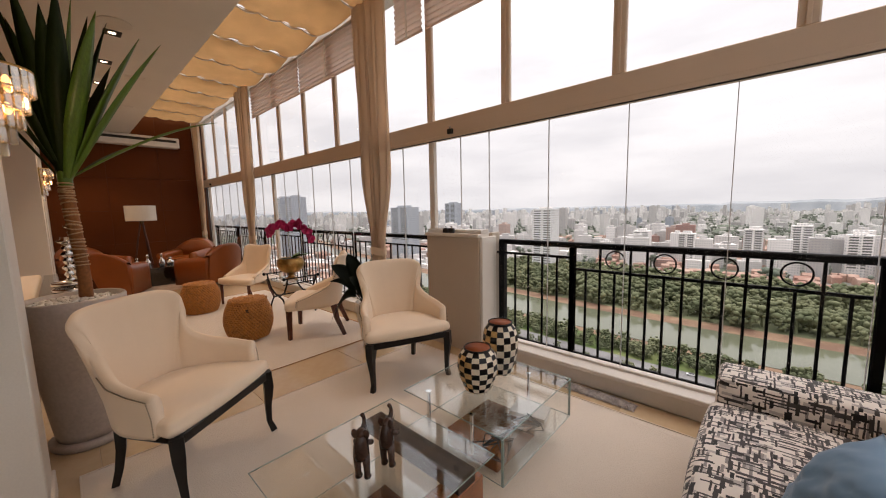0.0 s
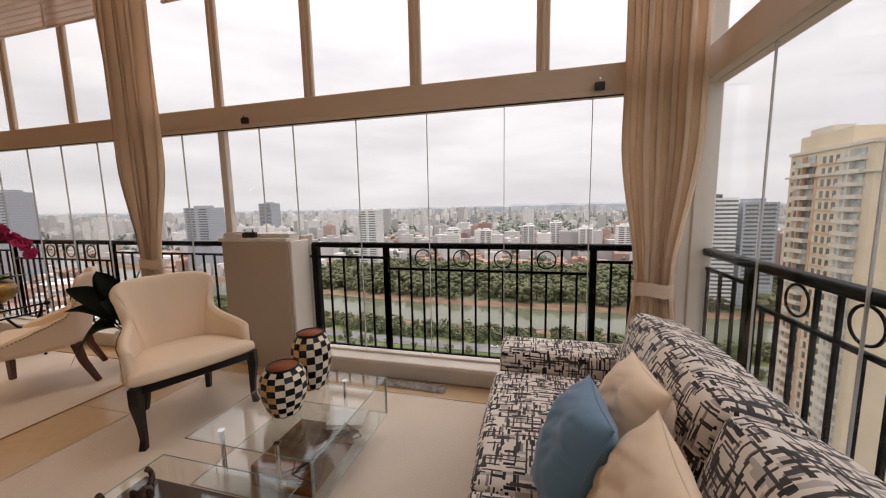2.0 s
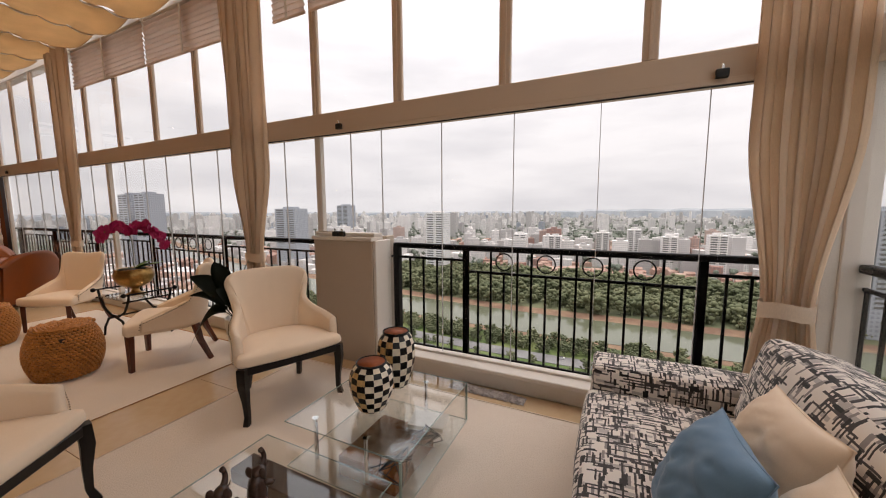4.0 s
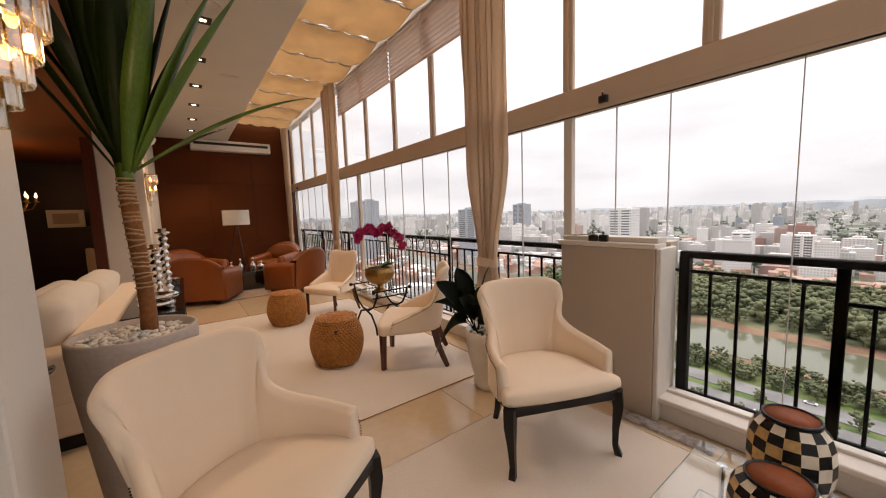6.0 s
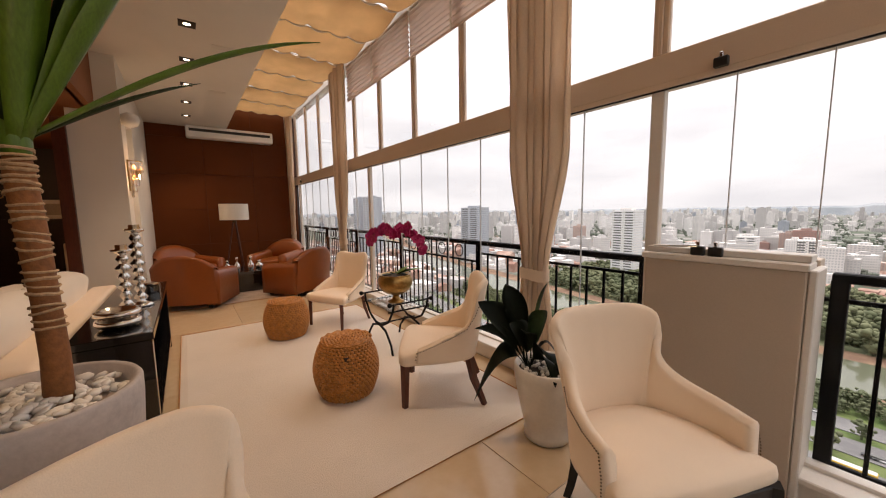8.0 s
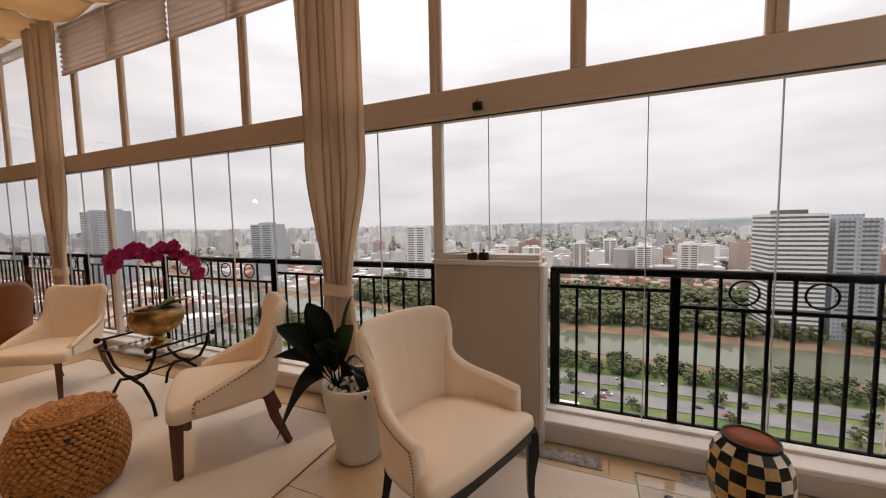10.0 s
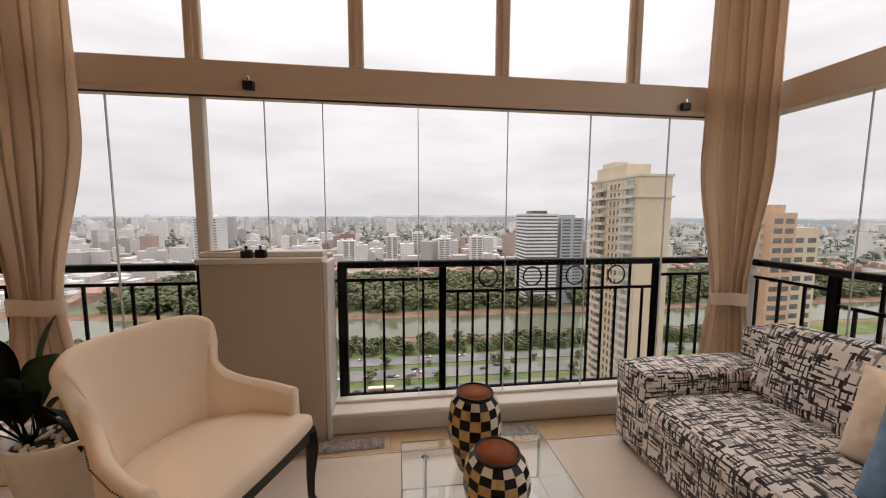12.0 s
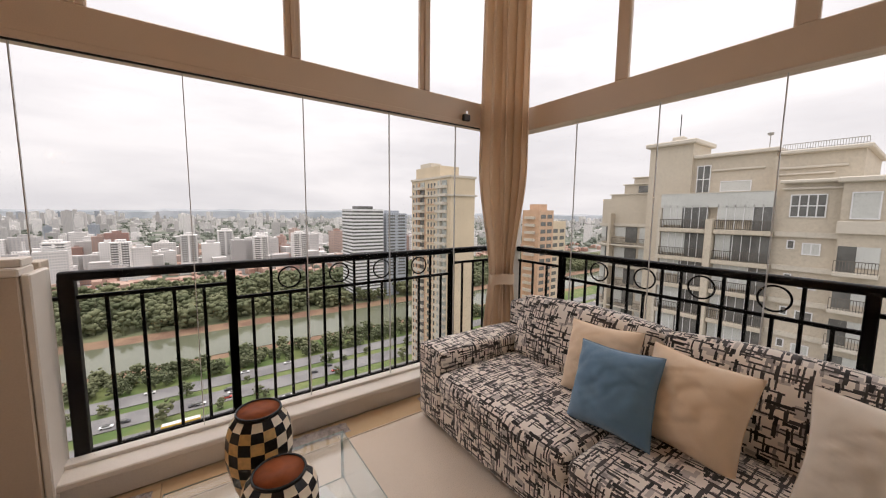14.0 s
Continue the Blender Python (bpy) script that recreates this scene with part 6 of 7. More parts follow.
for k, (tip, w, light) in enumerate(TIPS):
    a = math.atan2(tip[1], tip[0])
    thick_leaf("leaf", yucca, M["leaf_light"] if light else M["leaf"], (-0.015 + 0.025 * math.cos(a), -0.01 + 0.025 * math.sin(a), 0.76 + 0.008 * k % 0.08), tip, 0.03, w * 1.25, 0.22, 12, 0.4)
thick_leaf("leaf", yucca, M["leaf_light"], (-0.015, 0.02, 0.79), (-0.02, 0.86, 1.42), 0.16, 0.055, 0.25, 12, 0.4)
thick_leaf("leaf", yucca, M["leaf"], (-0.03, 0.02, 0.79), (-0.3, 0.45, 1.15), 0.05, 0.05, 0.25, 12, 0.4)
thick_leaf("leaf", yucca, M["leaf"], (-0.02, -0.03, 0.78), (0.0, -0.4, 1.42), 0.03, 0.05, 0.25, 12, 0.4)

white_pot = base("flower_pot", pose(-2.92, 2.63, 0) @ Matrix.Diagonal((1.06, 1.06, 1.12, 1)), "round white ceramic flower pot on the marble floor", "planter")
bm = bmesh.new()
lathe(bm, [(0.12, 0.0), (0.135, 0.012), (0.137, 0.045), (0.128, 0.055), (0.15, 0.14), (0.18, 0.28), (0.195, 0.38), (0.197, 0.43), (0.188, 0.437), (0.178, 0.43), (0.174, 0.39), (0.1, 0.385)], 40)
part("body", bm, M["pot_white"], white_pot, smooth=True)
bm = bmesh.new()
lathe(bm, [(0.172, 0.395), (0.12, 0.405), (0.01, 0.41)], 24)
part("soil", bm, M["soil"], white_pot)
stone = None
for k in range(70):
    a, q = rnd.uniform(0, math.tau), 0.16 * math.sqrt(rnd.random())
    mm = pose(q * math.cos(a), q * math.sin(a), 0.412, 0, 0, rnd.uniform(0, 360)) @ Matrix.Diagonal((rnd.uniform(0.7, 1.4), rnd.uniform(0.7, 1.2), rnd.uniform(0.6, 0.9), 1))
    if stone is None:
        bm = bmesh.new()
        bmesh.ops.create_icosphere(bm, subdivisions=2, radius=0.013)
        stone = part("pebble", bm, M["pebble"], white_pot, m=mm, smooth=True)
    else:
        o = new("pebble", stone.data)
        o.parent, o.matrix_basis = white_pot, mm

lily = base("leafy_plant", pose(-2.92, 2.63, 0.46), "dark broad-leaved plant growing in the white pot", "plant")
LEAVES = [((0.27, 0.02, 0.53), 0.0, 0.14, 0), ((0.44, -0.02, 0.44), 0.02, 0.14, 0), ((0.46, -0.05, 0.30), 0.05, 0.07, 0), ((0.46, -0.12, 0.22), 0.42, 0.14, 0), ((0.0, 0.10, 0.53), 0.0, 0.06, 1),
          ((0.03, -0.02, 0.44), 0.06, 0.11, 1), ((-0.12, -0.14, 0.26), 0.42, 0.18, 0), ((-0.08, 0.05, 0.20), 0.16, 0.13, 0), ((0.24, -0.06, 0.33), 0.03, 0.12, 0), ((0.36, 0.10, 0.36), 0.03, 0.13, 0),
          ((-0.02, -0.22, 0.18), 0.20, 0.14, 0), ((0.12, 0.24, 0.34), 0.08, 0.13, 0), ((0.14, -0.08, 0.26), 0.02, 0.12, 0)]
for k, ((side, deep, up), droop, w, light) in enumerate(LEAVES):
    tip = (-0.73 * side - 0.68 * deep, -0.68 * side + 0.73 * deep, up)
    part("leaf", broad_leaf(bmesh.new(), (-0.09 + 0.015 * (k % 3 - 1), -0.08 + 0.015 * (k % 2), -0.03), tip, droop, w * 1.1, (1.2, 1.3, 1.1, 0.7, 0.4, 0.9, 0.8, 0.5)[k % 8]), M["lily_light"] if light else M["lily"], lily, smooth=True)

# orchid on its iron table
iron_table = base("iron_table", pose(-4.92, 2.62, 0.016), "wrought iron side table with curved legs and glass top", "side table")
for y in (-0.2, 0.2):
    bm = bmesh.new()
    tube(bm, [(-0.34, y, 0.53), (-0.32, y, 0.46), (-0.22, y, 0.33), (-0.08, y, 0.265), (0.08, y, 0.265), (0.22, y, 0.33), (0.32, y, 0.46), (0.34, y, 0.53)], 0.012, 8)
    part("cradle", bm, M["iron"], iron_table, smooth=True)
    bm = bmesh.new()
    tube(bm, [(-0.29, y, 0.0), (-0.26, y, 0.1), (-0.15, y, 0.22), (0, y, 0.255), (0.15, y, 0.22), (0.26, y, 0.1), (0.29, y, 0.0)], 0.012, 8)
    part("leg", bm, M["iron"], iron_table, smooth=True)
    for x in (-0.34, 0.34):
        bm = bmesh.new()
        bmesh.ops.create_uvsphere(bm, u_segments=12, v_segments=8, radius=0.024)
        part("knob", bm, M["iron"], iron_table, m=Matrix.Translation((x, y * 1.22, 0.535)), smooth=True)
for x, z in ((-0.34, 0.535), (0.34, 0.535), (-0.30, 0.452), (0.30, 0.452), (0, 0.26)):
    bm = bmesh.new()
    tube(bm, [(x, -0.24, z), (x, 0.24, z)], 0.009, 8)
    part("bar", bm, M["iron"], iron_table)
part("glass_top", boxed(-0.31, 0.31, -0.235, 0.235, 0.463, 0.471, 0.001), M["table_glass"], iron_table)

bowl = base("brass_bowl", pose(-4.9, 2.62, 0.489), "footed aged brass bowl on the iron table", "bowl")
bm = bmesh.new()
lathe(bm, [(0.085, 0.0), (0.09, 0.012), (0.05, 0.03), (0.034, 0.06), (0.045, 0.085), (0.10, 0.10), (0.155, 0.14), (0.183, 0.195), (0.186, 0.245), (0.172, 0.285), (0.165, 0.30), (0.172, 0.305), (0.155, 0.303), (0.12, 0.27)], 32)
part("body", bm, M["brass"], bowl, smooth=True)
bm = bmesh.new()
lathe(bm, [(0.156, 0.285), (0.1, 0.30), (0.01, 0.306)], 24)
part("moss", bm, M["soil"], bowl)

orchid = base("orchid_plant", pose(-4.9, 2.63, 0.78) @ Matrix.Diagonal((0.86, 0.86, 0.9, 1)), "magenta orchid with arching flower stems", "orchid")
for k, (tip, droop, w) in enumerate((((0.12, 0.30, 0.10), 0.03, 0.10), ((0.08, 0.24, 0.06), 0.20, 0.12), ((-0.1, -0.24, 0.03), 0.06, 0.10), ((0.17, -0.05, 0.02), 0.16, 0.12), ((-0.2, 0.05, 0.06), 0.10, 0.11), ((0.14, 0.16, 0.10), 0.03, 0.11), ((0.02, 0.2, 0.12), 0.02, 0.10))):
    thick_leaf("leaf", orchid, M["leaf"] if k % 3 else M["leaf_light"], (0, 0, 0.0), tip, droop, w, 0.15, 10, 0.4)


def flower(bm, c, face, size):
    f = Vector(face).normalized()
    a = f.cross(Vector((0, 0, 1))).normalized()
    b = a.cross(f)
    for k in range(5):
        ang = k * math.tau / 5 + 0.3
        d = a * math.cos(ang) + b * math.sin(ang)
        s = a * -math.sin(ang) + b * math.cos(ang)
        wide = 0.55 if k in (0, 2) else 0.42
        mid = bm.verts.new(c + d * size * 0.55 + f * size * 0.04)
        v = [bm.verts.new(c)] + [bm.verts.new(c + d * size * q + s * size * wide * e + f * size * 0.14) for q, e in ((0.35, 0.75), (0.65, 1.0), (0.95, 0.6), (1.06, 0.0), (0.95, -0.6), (0.65, -1.0), (0.35, -0.75))]
        for i in range(8):
            bm.faces.new((mid, v[i], v[(i + 1) % 8]))
    r = bmesh.ops.create_icosphere(bm, subdivisions=1, radius=size * 0.22)
    bmesh.ops.translate(bm, vec=c + f * size * 0.2, verts=r["verts"])


rnd = random.Random(4)
for stem_i, path in enumerate(([(0, 0, 0), (-0.01, -0.02, 0.3), (-0.02, 0.0, 0.48), (0.03, 0.08, 0.58), (0.11, 0.20, 0.50), (0.16, 0.29, 0.30)], [(0, 0, 0), (-0.02, 0.01, 0.28), (-0.03, -0.01, 0.46), (-0.06, -0.08, 0.57), (-0.12, -0.17, 0.54), (-0.19, -0.25, 0.42)])):
    bm = bmesh.new()
    pts = [spline(path, k / 24) for k in range(25)]
    tube(bm, pts, 0.004, 6)
    part("stem", bm, M["stem"], orchid)
    for k in range(27):
        v = 0.42 + 0.58 * k / 26
        p = spline(path, v) + Vector((rnd.uniform(-0.04, 0.04), rnd.uniform(-0.03, 0.03), rnd.uniform(-0.035, 0.02)))
        bm = bmesh.new()
        flower(bm, p, (rnd.uniform(0.2, 1.0), rnd.uniform(-1.0, 0.3), rnd.uniform(-0.3, 0.3)), rnd.uniform(0.048, 0.060))
        part("flower", bm, M["petal"], orchid)


# ---- leather corner ----
def club_chair(m, label):
    c = base("leather_armchair", m, label, "armchair", "leather club armchairs")
    o = part("seat_base", padded(-0.30, 0.30, -0.32, 0.36, 0.06, 0.33, 0.05, 0.008, 5), M["leather"], c, smooth=True)
    part("seat_cushion", padded(-0.27, 0.27, -0.25, 0.38, 0.30, 0.44, 0.055, 0.02, 6), M["leather"], c, smooth=True)
    for s in (-1, 1):
        bm = bmesh.new()

        def arm(u, v, s=s):
            a = u * math.tau
            y = -0.34 + 0.72 * v
            hgt = 0.56 + 0.05 * (1 - v)
            x = 0.37 + 0.095 * math.cos(a)
            z = hgt - 0.095 + 0.095 * math.sin(a) if math.sin(a) > -0.2 else 0.05
            return Vector((s * x, y, z))
        grid_surface(bm, arm, 28, 12, True)
        bmesh.ops.holes_fill(bm, edges=bm.edges[:])
        part("arm", bm, M["leather"], c, smooth=True)
        part("foot", boxed(s * 0.33 - 0.03, s * 0.33 + 0.03, 0.28, 0.34, 0, 0.06, 0.005), M["black_wood"], c)
        part("foot", boxed(s * 0.33 - 0.03, s * 0.33 + 0.03, -0.34, -0.28, 0, 0.06, 0.005), M["black_wood"], c)
    bm = bmesh.new()

    def back(u, v):
        a = u * 2 - 1
        top = 0.84 - 0.20 * abs(a) ** 2.6
        k = v * 2
        if k <= 1:
            z, y = 0.08 + (top - 0.08) * k, -0.44 - 0.06 * k + 0.10 * a * a
        else:
            z, y = top - (top - 0.40) * (k - 1), -0.36 + 0.10 * math.sin((k - 1) * math.pi * 0.8) + 0.06 * a * a
        return Vector((a * 0.44, y, z))
    grid_surface(bm, back, 26, 26)
    part("backrest", bm, M["leather"], c, smooth=True)
    return c


club_chair(pose(-8.45, 0.92, 0.016, 0, 0, 62), "cognac leather club armchair on the patterned rug")
club_chair(pose(-10.15, 0.85, 0.016, 0, 0, -50), "cognac leather club armchair against the brown wall")
club_chair(pose(-10.2, 2.45, 0.016, 0, 0, -135), "cognac leather club armchair beside the floor lamp")
club_chair(pose(-8.35, 2.45, 0.016, 0, 0, 125), "cognac leather club armchair with its back to the window")

low_table = base("low_table", pose(-9.3, 1.65, 0.016), "low black lacquered table between leather armchairs", "coffee table")
part("tabletop", boxed(-0.42, 0.42, -0.42, 0.42, 0.33, 0.38, 0.006), M["black_gloss"], low_table)
part("plinth", boxed(-0.36, 0.36, -0.36, 0.36, 0.0, 0.33, 0.004), M["black_gloss"], low_table)


def bottle(m, h, r, label):
    b = base("silver_bottle", m, label, "bottle", "silver bottles")
    bm = bmesh.new()
    lathe(bm, [(r * 0.7, 0), (r, 0.02), (r, h * 0.45), (r * 0.35, h * 0.62), (r * 0.3, h * 0.78), (r * 0.5, h * 0.82), (r * 0.45, h * 0.93), (r * 0.2, h)], 18)
    part("body", bm, M["silver"], b, smooth=True)
    bm = bmesh.new()
    lathe(bm, [(r * 1.02, h * 0.2), (r * 1.06, h * 0.22), (r * 1.02, h * 0.24)], 18)
    part("band", bm, M["nail"], b)
    return b


bottle(pose(-9.05, 1.55, 0.396), 0.27, 0.05, "silvered glass decanter on the black table")
bottle(pose(-9.1, 1.78, 0.396), 0.27, 0.05, "silvered glass decanter on the black table")
bottle(pose(-9.3, 1.95, 0.396), 0.16, 0.07, "squat silvered jar on the black table")
bottle(pose(-9.4, 1.42, 0.396), 0.18, 0.05, "small silvered bottle on the black table")

lampstand = base("floor_lamp", pose(-10.65, 1.72, 0.0), "wooden tripod floor lamp with a white drum shade", "lamp")
for k in range(3):
    a = k * math.tau / 3 + 0.5
    bm = bmesh.new()
    tube(bm, [(0.26 * math.cos(a), 0.26 * math.sin(a), 0.0), (0.03 * math.cos(a), 0.03 * math.sin(a), 1.28)], 0.016, 8)
    part("leg", bm, M["red_wood"], lampstand)
bm = bmesh.new()
lathe(bm, [(0.285, 1.33), (0.285, 1.68), (0.28, 1.68), (0.28, 1.33)], 40)
part("shade", bm, M["shade"], lampstand, "white linen drum shade", smooth=False)
bm = bmesh.new()
lathe(bm, [(0.04, 1.26), (0.04, 1.32), (0.015, 1.34), (0.015, 1.5)], 14)
part("socket", bm, M["nail"], lampstand)

ac = base("air_conditioner", pose(WEST + 0.13, 1.84, 3.14), "white wall-mounted split air conditioner", "air conditioner")
part("casing", boxed(-0.125, 0.12, -0.86, 0.86, 0.0, 0.25, 0.03, 3), M["white_plastic"], ac)
part("intake_slot", boxed(0.116, 0.126, -0.80, 0.80, 0.13, 0.19, 0.002), M["black_plastic"], ac, "dark intake slot")
part("louvre", boxed(0.08, 0.13, -0.80, 0.80, 0.008, 0.05, 0.006), M["white_plastic"], ac)


# ---- sofa table with candlesticks ----
console = base("console_table", pose(-5.45, 0.42, 0), "long black lacquered console behind the cream sofa", "console")
part("tabletop", boxed(-1.05, 1.05, -0.2, 0.2, 0.68, 0.73, 0.004), M["black_gloss"], console)
for x in (-1.0, 1.0):
    part("side_panel", boxed(x - 0.04, x + 0.04, -0.19, 0.19, 0.0, 0.68, 0.004), M["black_gloss"], console)
part("shelf", boxed(-0.96, 0.96, -0.19, 0.19, 0.08, 0.12, 0.003), M["black_gloss"], console)


def candlestick(m, h, label):
    c = base("candlestick", m, label, "candlestick", "mercury glass candlesticks")
    prof = [(0.075, 0.0), (0.08, 0.012), (0.05, 0.03)]
    n = max(4, int(h / 0.075))
    for k in range(n):
        z = 0.04 + (h - 0.11) * k / n
        dz = (h - 0.11) / n
        prof += [(0.022, z), (0.04 if k % 2 else 0.05, z + dz * 0.5), (0.022, z + dz * 0.95)]
    bm = bmesh.new()
    lathe(bm, prof, 20)
    part("stem", bm, M["silver"], c, smooth=True)
    bm = bmesh.new()
    lathe(bm, [(0.02, h - 0.07), (0.06, h - 0.05), (0.065, h - 0.035), (0.035, h - 0.03), (0.035, h), (0.01, h)], 20)
    part("drip_cup", bm, M["silver"], c, smooth=True)
    return c


candlestick(pose(-5.05, 0.44, 0.73), 0.52, "tall silvered candlestick on the black console")
candlestick(pose(-5.3, 0.50, 0.73), 0.66, "taller silvered candlestick on the black console")
for k, z in enumerate((0.73, 0.79)):
    g = base("glass_dish", pose(-4.68, 0.43, z), "clear silvered glass dish on the console", "dish", "stacked glass dishes")
    bm = bmesh.new()
    lathe(bm, [(0.05, 0.0), (0.10, 0.01), (0.125, 0.03), (0.12, 0.055), (0.10, 0.058), (0.09, 0.03)], 24)
    part("body", bm, M["silver"], g, smooth=True)
jar = base("lidded_jar", pose(-5.9, 0.52, 0.73), "small black jar with a silver lid", "jar")
bm = bmesh.new()
lathe(bm, [(0.06, 0), (0.065, 0.01), (0.065, 0.07), (0.06, 0.075)], 20)
part("body", bm, M["black_gloss"], jar)
bm = bmesh.new()
lathe(bm, [(0.068, 0.076), (0.07, 0.085), (0.05, 0.095), (0.01, 0.1)], 20)
part("lid", bm, M["silver"], jar, "polished silver lid")

# cream sofa whose back meets the console
cream_sofa = base("cream_sofa", pose(-5.3, -0.36, 0), "long cream upholstered sofa with loose bolster cushions", "sofa")
part("base_frame", padded(-1.28, 1.28, -0.5, 0.52, 0.10, 0.42, 0.03, 0.006, 6), M["upholstery"], cream_sofa, smooth=True)
part("plinth", boxed(-1.24, 1.24, -0.46, 0.48, 0.0, 0.10, 0.004), M["black_wood"], cream_sofa)
part("arm", padded(1.06, 1.285, -0.5, 0.52, 0.3, 0.66, 0.04, 0.006, 5), M["upholstery"], cream_sofa, smooth=True)
part("arm", padded(-1.285, -1.06, -0.5, 0.52, 0.3, 0.66, 0.04, 0.006, 5), M["upholstery"], cream_sofa, smooth=True)
part("back_frame", padded(-1.28, 1.28, 0.36, 0.56, 0.3, 0.74, 0.04, 0.004, 6), M["upholstery"], cream_sofa, smooth=True)
for k, (x, y, z) in enumerate(((-0.54, 0.24, 0.70), (0.56, 0.22, 0.72), (-0.54, -0.06, 0.62), (0.56, -0.08, 0.64))):
    bm = padded(-0.52, 0.52, -0.12, 0.12, -0.2, 0.24, 0.09, 0.03, 6)
    part("back_cushion", bm, M["cream_cushion"], cream_sofa, smooth=True, m=pose(x, y, z, -14, 0, 0))
rust_pillow = base("rust_pillow", pose(-5.8, -0.62, 0.62, -20, 0, 10), "rust brown pillow lying on the cream sofa", "pillow")
part("cover", pillow(bmesh.new(), 0.42, 0.36, 0.14, 12), M["orange_cloth"], rust_pillow, smooth=True)

side_table = base("round_table", pose(-3.72, -0.27, 0), "round black lacquered pedestal side table", "side table")
bm = bmesh.new()
lathe(bm, [(0.16, 0.0), (0.17, 0.02), (0.05, 0.05), (0.035, 0.42), (0.06, 0.60), (0.27, 0.625), (0.285, 0.64), (0.28, 0.655)], 40)
part("pedestal", bm, M["black_gloss"], side_table, smooth=True)
loop = base("metal_sculpture", pose(-3.8, -0.27, 0.656, 0, 0, 70), "polished metal loop sculpture on the black table", "ornament")
part("foot", boxed(-0.06, 0.06, -0.04, 0.04, 0.0, 0.014, 0.004), M["black_gloss"], loop)
bm = bmesh.new()
tube(bm, [(0.0, 0.0, 0.012), (0.055, 0.0, 0.07), (0.02, 0.0, 0.15), (0.075, 0.0, 0.27), (-0.02, 0.0, 0.32), (-0.08, 0.0, 0.25), (-0.03, 0.0, 0.12)], 0.007, 8, True)
part("frame", bm, M["silver"], loop, smooth=True)


# ---- dining room ----
def dining_chair(m, label):
    c = base("dining_chair", m, label, "chair", "cream dining chairs")
    part("seat", padded(-0.23, 0.23, -0.22, 0.24, 0.42, 0.5, 0.03, 0.01, 4), M["cream_cushion"], c, smooth=True)
    part("backrest", padded(-0.23, 0.23, -0.29, -0.21, 0.46, 1.05, 0.03, 0.01, 4), M["cream_cushion"], c, smooth=True)
    for x in (-0.19, 0.19):
        for y in (-0.24, 0.2):
            part("leg", square_leg([(x, y, 0.43), (x, y, 0.0)], [0.04, 0.028]), M["black_wood"], c)
    return c


dining_chair(pose(-8.99, -1.59, 0, 0, 0, 106), "cream dining chair with its back to the sofa")
dining_chair(pose(-9.17, -0.87, 0, 0, 0, 195), "cream dining chair beside the door lining")


def barrel_chair(m, label):
    """A dark hooded chair: a curved high back round a cream seat."""
    c = base("barrel_chair", m, label, "chair", "hooded barrel chairs")
    bm = bmesh.new()

    def back(u, v):
        a = math.pi * (1.08 + 0.84 * u)
        r = 0.40 + 0.03 * v
        return Vector((r * math.cos(a), r * math.sin(a), 0.12 + (1.36 - 0.10 * abs(u * 2 - 1) ** 3) * v))
    grid_surface(bm, back, 24, 12)
    bmesh.ops.solidify(bm, geom=bm.faces[:], thickness=0.035)
    part("backrest", bm, M["dark_brown"], c, "dark brown curved back", smooth=True)
    bm = bmesh.new()
    lathe(bm, [(0.33, 0.10), (0.36, 0.13), (0.36, 0.44), (0.34, 0.50), (0.22, 0.525), (0.02, 0.53)], 32)
    part("seat", bm, M["cream_cushion"], c, smooth=True)
    bm = bmesh.new()
    lathe(bm, [(0.26, 0.0), (0.28, 0.02), (0.28, 0.10)], 24)
    part("plinth", bm, M["black_wood"], c)
    return c


barrel_chair(pose(-8.35, -1.95, 0, 0, 0, -70), "dark high-backed barrel chair with a cream seat")
dining_table = base("dining_table", pose(-9.95, -3.0, 0), "long dark wooden dining table", "table")
part("tabletop", boxed(-1.1, 1.1, -0.5, 0.5, 0.71, 0.75, 0.005), M["black_gloss"], dining_table)
for x in (-0.8, 0.8):
    part("leg", boxed(x - 0.12, x + 0.12, -0.3, 0.3, 0.0, 0.71, 0.004), M["dark_brown"], dining_table)


def chandelier(m, n, label):
    c = base("chandelier", m, label, "chandelier", "candle chandeliers")
    bm = bmesh.new()
    lathe(bm, [(0.006, 0.9), (0.006, 0.4), (0.012, 0.3), (0.03, 0.2), (0.05, 0.1), (0.03, 0.0), (0.05, -0.06), (0.01, -0.12)], 16)
    part("column", bm, M["nail"], c, smooth=True)
    for k in range(n):
        a = k * math.tau / n + 0.2
        ca, sa = math.cos(a), math.sin(a)
        bm = bmesh.new()
        tube(bm, [(0.03 * ca, 0.03 * sa, 0.0), (0.16 * ca, 0.16 * sa, -0.08), (0.28 * ca, 0.28 * sa, -0.04), (0.33 * ca, 0.33 * sa, 0.06)], 0.008, 6)
        arm = part("arm", bm, M["brass"], c)
        bm = bmesh.new()
        lathe(bm, [(0.03, 0.06), (0.035, 0.07), (0.012, 0.075), (0.012, 0.13)], 12, (0.33 * ca, 0.33 * sa))
        part("candle_cup", bm, M["gold"], arm)
        bm = bmesh.new()
        lathe(bm, [(0.008, 0.13), (0.016, 0.155), (0.012, 0.18), (0.002, 0.205)], 10, (0.33 * ca, 0.33 * sa))
        part("bulb", bm, M["bulb"], arm, "lit candle bulb")
    return c


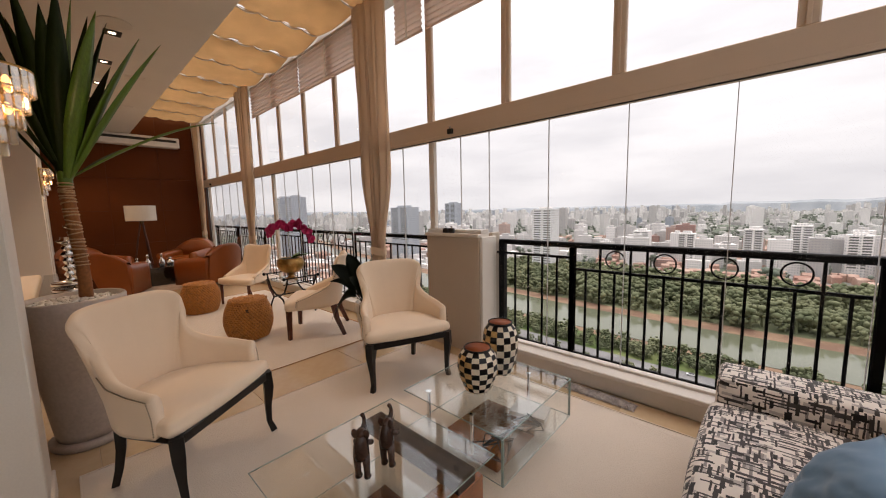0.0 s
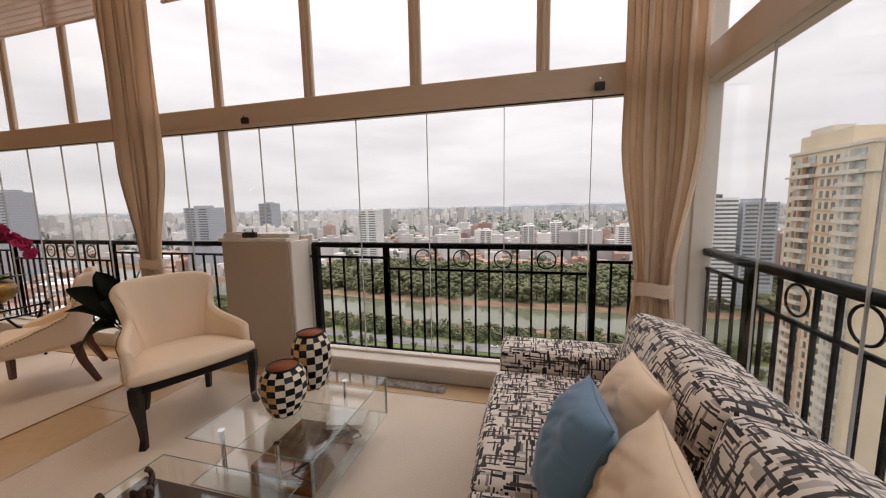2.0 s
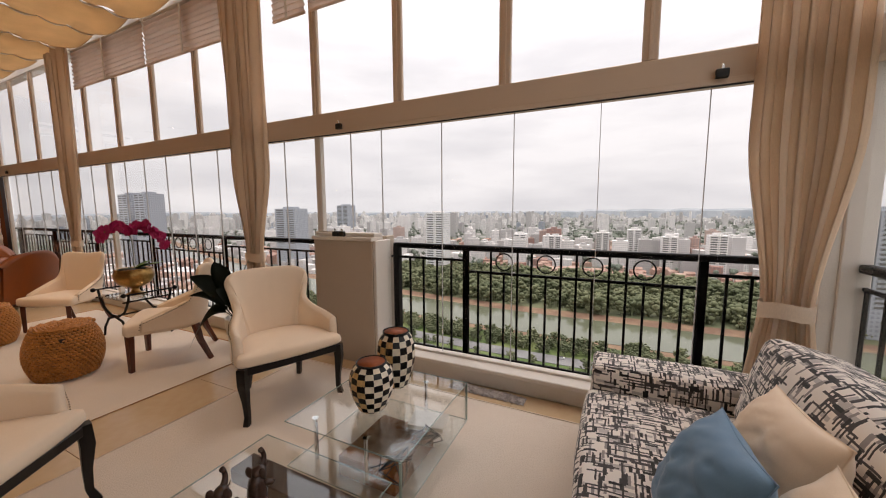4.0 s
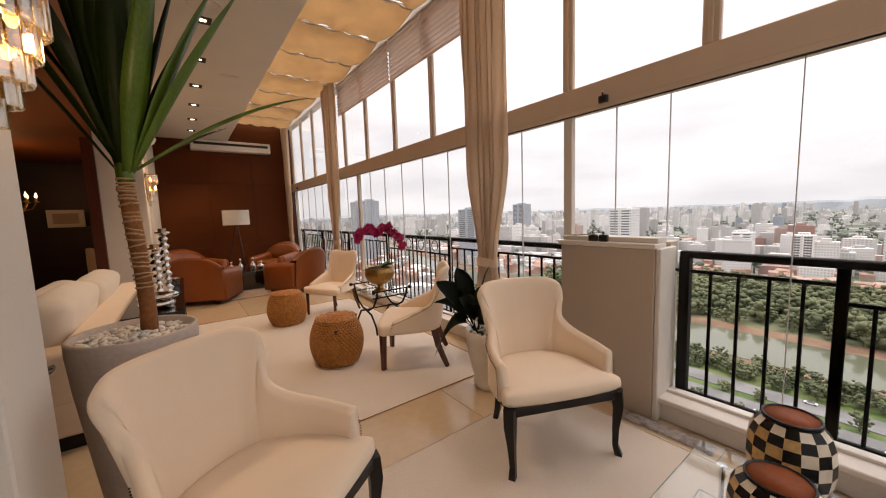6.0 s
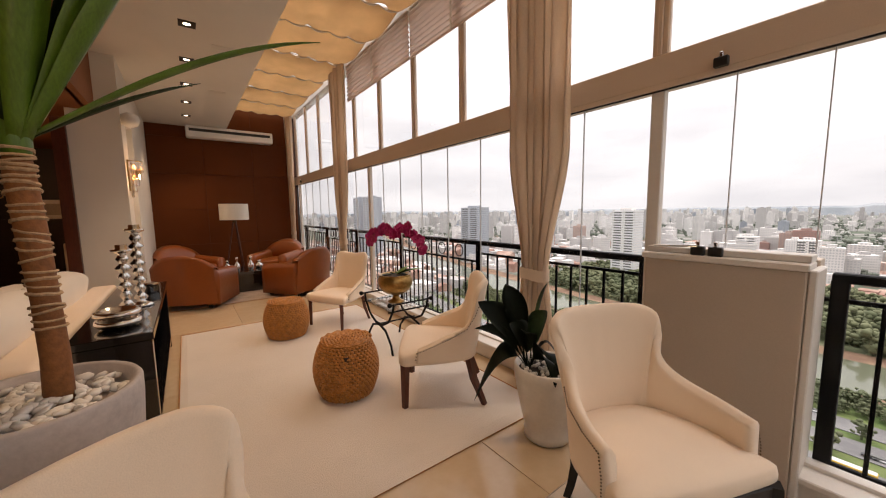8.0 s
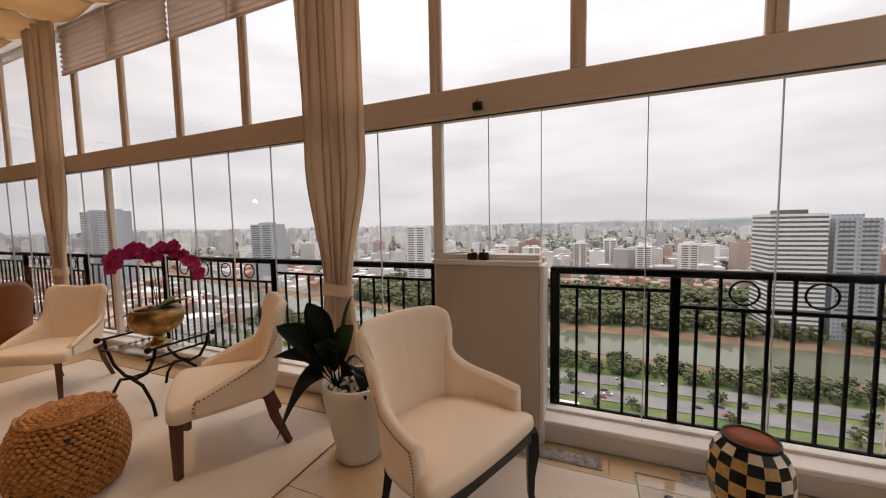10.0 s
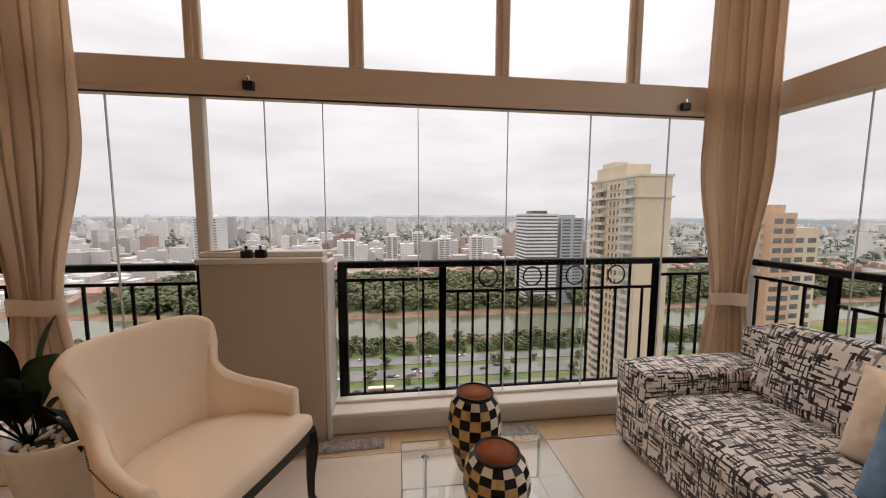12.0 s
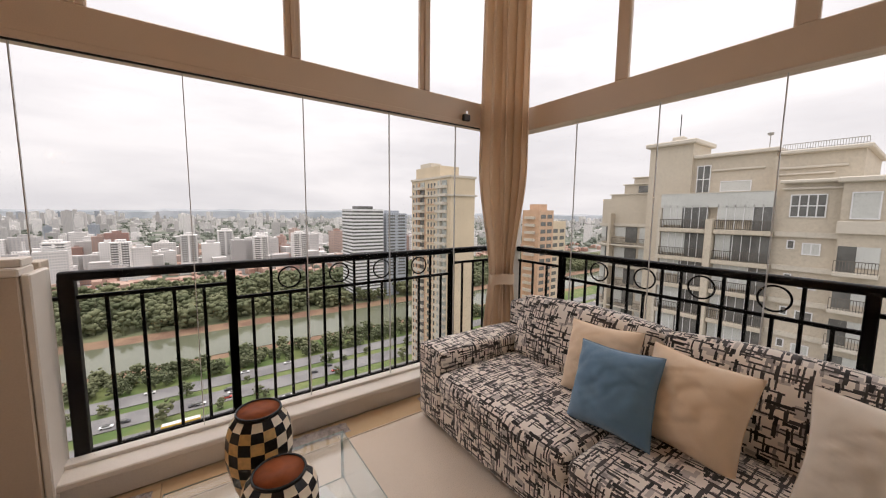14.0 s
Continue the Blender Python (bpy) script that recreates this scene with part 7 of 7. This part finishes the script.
chandelier(pose(-9.03, -1.45, 1.77), 8, "lit brass candle chandelier over the dining table")
chandelier(pose(-6.93, -1.4, 1.80), 6, "lit brass candle chandelier over the dining table")
cabinet = base("glass_cabinet", pose(-10.9, -1.3, 0), "dark display cabinet with a pale picture", "cabinet")
part("body", boxed(-0.2, 0.2, -0.7, 0.7, 0.0, 1.42, 0.006), M["dark_brown"], cabinet)
picture = base("picture_frame", pose(-10.85, -1.15, 1.42), "pale framed picture standing on the cabinet", "picture")
part("frame", boxed(-0.02, 0.02, -0.26, 0.26, 0.0, 0.34, 0.006), M["white_plastic"], picture)
part("print", boxed(0.021, 0.026, -0.18, 0.18, 0.07, 0.27), M["pot"], picture)


# ---- lamps on walls and ceiling ----
def crystal_sconce(m, label):
    s = base("crystal_sconce", m, label, "wall lamp", "crystal wall sconces")
    part("back_plate", boxed(-0.10, 0.10, 0.0, 0.02, 0.02, 0.42, 0.004), M["gold"], s)
    for x, y, z in ((-0.05, 0.06, 0.33), (0.05, 0.06, 0.33), (0.0, 0.05, 0.2)):
        bm = bmesh.new()
        lathe(bm, [(0.008, z - 0.03), (0.016, z - 0.01), (0.014, z + 0.015), (0.003, z + 0.035)], 10, (x, y))
        part("bulb", bm, M["bulb"], s, "lit candle bulb", smooth=True)
    drop = None
    for tier, (r, z, n, h) in enumerate(((0.135, 0.40, 12, 0.13), (0.11, 0.30, 10, 0.12), (0.085, 0.20, 8, 0.11), (0.055, 0.12, 5, 0.11), (0.02, 0.04, 3, 0.10))):
        bm = bmesh.new()
        tube(bm, [(r * math.cos(math.pi * j / 16), 0.01 + r * math.sin(math.pi * j / 16), z + 0.004) for j in range(17)], 0.006, 6)
        part("ring", bm, M["gold"], s)
        for k in range(n):
            a = math.pi * (k + 0.5) / n
            bm = None
            mm = pose(r * math.cos(a), 0.01 + r * math.sin(a), z, 0, 0, math.degrees(a) - 90) @ Matrix.Diagonal((1, 1, h / 0.12, 1))
            if drop is None:
                bm = bmesh.new()
                box(bm, -0.014, 0.014, -0.006, 0.006, -0.12, 0.0, 0.004)
                drop = part("crystal", bm, M["crystal"], s, m=mm)
            else:
                o = new("crystal", drop.data)
                o.parent, o.matrix_basis = s, mm
    return s


crystal_sconce(pose(-2.40, 0.267, 1.77) @ Matrix.Diagonal((0.95, 0.95, 0.82, 1)), "lit amber crystal sconce on the cream pillar")
crystal_sconce(pose(-7.8, 0.282, 1.76), "lit amber crystal sconce on the cream wall")
lamp("sconce_light", "POINT", (-2.40, 0.48, 1.98), 1.2, (1.0, 0.66, 0.35), 0.03)
lamp("sconce_light", "POINT", (-7.8, 0.50, 1.98), 4.0, (1.0, 0.66, 0.35), 0.03)
lamp("chandelier_light", "POINT", (-9.03, -1.45, 2.2), 6, (1.0, 0.55, 0.25), 0.05)
lamp("chandelier_light", "POINT", (-6.93, -1.4, 2.2), 6, (1.0, 0.55, 0.25), 0.05)


def downlight(x, y):
    d = base("ceiling_spot", pose(x, y, CEIL), "lit square recessed ceiling spot", "ceiling light", "recessed ceiling spots")
    bm = bmesh.new()
    for a, b, c, e in ((-0.075, 0.075, 0.035, 0.075), (-0.075, 0.075, -0.075, -0.035), (-0.075, -0.035, -0.035, 0.035), (0.035, 0.075, -0.035, 0.035)):
        box(bm, a, b, c, e, -0.006, -0.001)
    part("frame", bm, M["black_plastic"], d)
    bm = bmesh.new()
    lathe(bm, [(0.032, -0.004), (0.028, -0.0015)], 18)
    part("bulb", bm, M["spot_glow"], d)
    return d


for k in range(8):
    x = -10.3 + 1.03 * k
    downlight(x, 1.0)
    if k % 2 == 0:
        lamp("spot_light", "SPOT", (x, 1.0, CEIL - 0.03), 55, (1.0, 0.76, 0.48), 0.04, (x, 1.0, 0), 95)
speaker = base("ceiling_speaker", pose(-4.87, 1.0, CEIL), "flush round cream ceiling speaker", "speaker")
bm = bmesh.new()
lathe(bm, [(0.14, -0.001), (0.138, -0.008), (0.1, -0.009)], 32)
part("grille", bm, M["wall"], speaker)
for x, y in ((-6.6, 1.35), (-8.4, 1.4)):
    v = base("ceiling_grille", pose(x, y, CEIL), "slim pale ceiling air grille", "vent")
    part("frame", boxed(-0.05, 0.05, -0.12, 0.12, -0.006, -0.001, 0.001), M["frame_white"], v)
uplight = base("wall_dome", pose(-7.62, 0.36, 2.66), "small white dome wall speaker", "speaker")
bm = bmesh.new()
lathe(bm, [(0.02, -0.09), (0.08, -0.06), (0.11, 0.0), (0.09, 0.06), (0.03, 0.09)], 20)
part("shell", bm, M["white_plastic"], uplight, smooth=True)


# ---- window latches ----
def latch(m, label):
    h = base("window_latch", m, label, "latch", "black pane latches")
    part("block", boxed(-0.032, 0.032, -0.03, 0.0, -0.025, 0.025, 0.004), M["black_plastic"], h)
    part("pin", boxed(-0.008, 0.008, -0.024, -0.008, 0.025, 0.05, 0.002), M["chrome"], h)
    return h


latch(pose(-2.27, 3.184, 2.22), "black pane latch on the transom")
latch(pose(0.60, 3.184, 2.22), "black pane latch on the transom")
latch(pose(-2.30, 3.12, 1.225), "black pane latch on the service box")
latch(pose(-2.22, 3.12, 1.225), "black pane latch on the service box")
latch(pose(-10.6, 3.184, 2.22), "black pane latch on the transom")
bm = bmesh.new()
tube(bm, [(-2.52, 3.1, 1.238), (-2.3, 3.09, 1.25)], 0.006, 6)
part("stay_bar", bm, M["chrome"], hatch)

# ---- floor tiles ----
tile = None
TX, TY = 0.9, 0.9
for i in range(15):
    for j in range(10):
        x, y = 1.24 - TX * (i + 0.5), 3.15 - TY * (j + 0.5)
        if x < WEST or y < -5.3:
            continue
        if tile is None:
            tile = part("tile", boxed(-TX / 2 + 0.0015, TX / 2 - 0.0015, -TY / 2 + 0.0015, TY / 2 - 0.0015, -0.03, 0.0, 0.0015), M["marble"], floor, m=Matrix.Translation((x, y, 0)))
        else:
            o = new("tile", tile.data)
            o.parent, o.matrix_basis = floor, Matrix.Translation((x, y, 0))
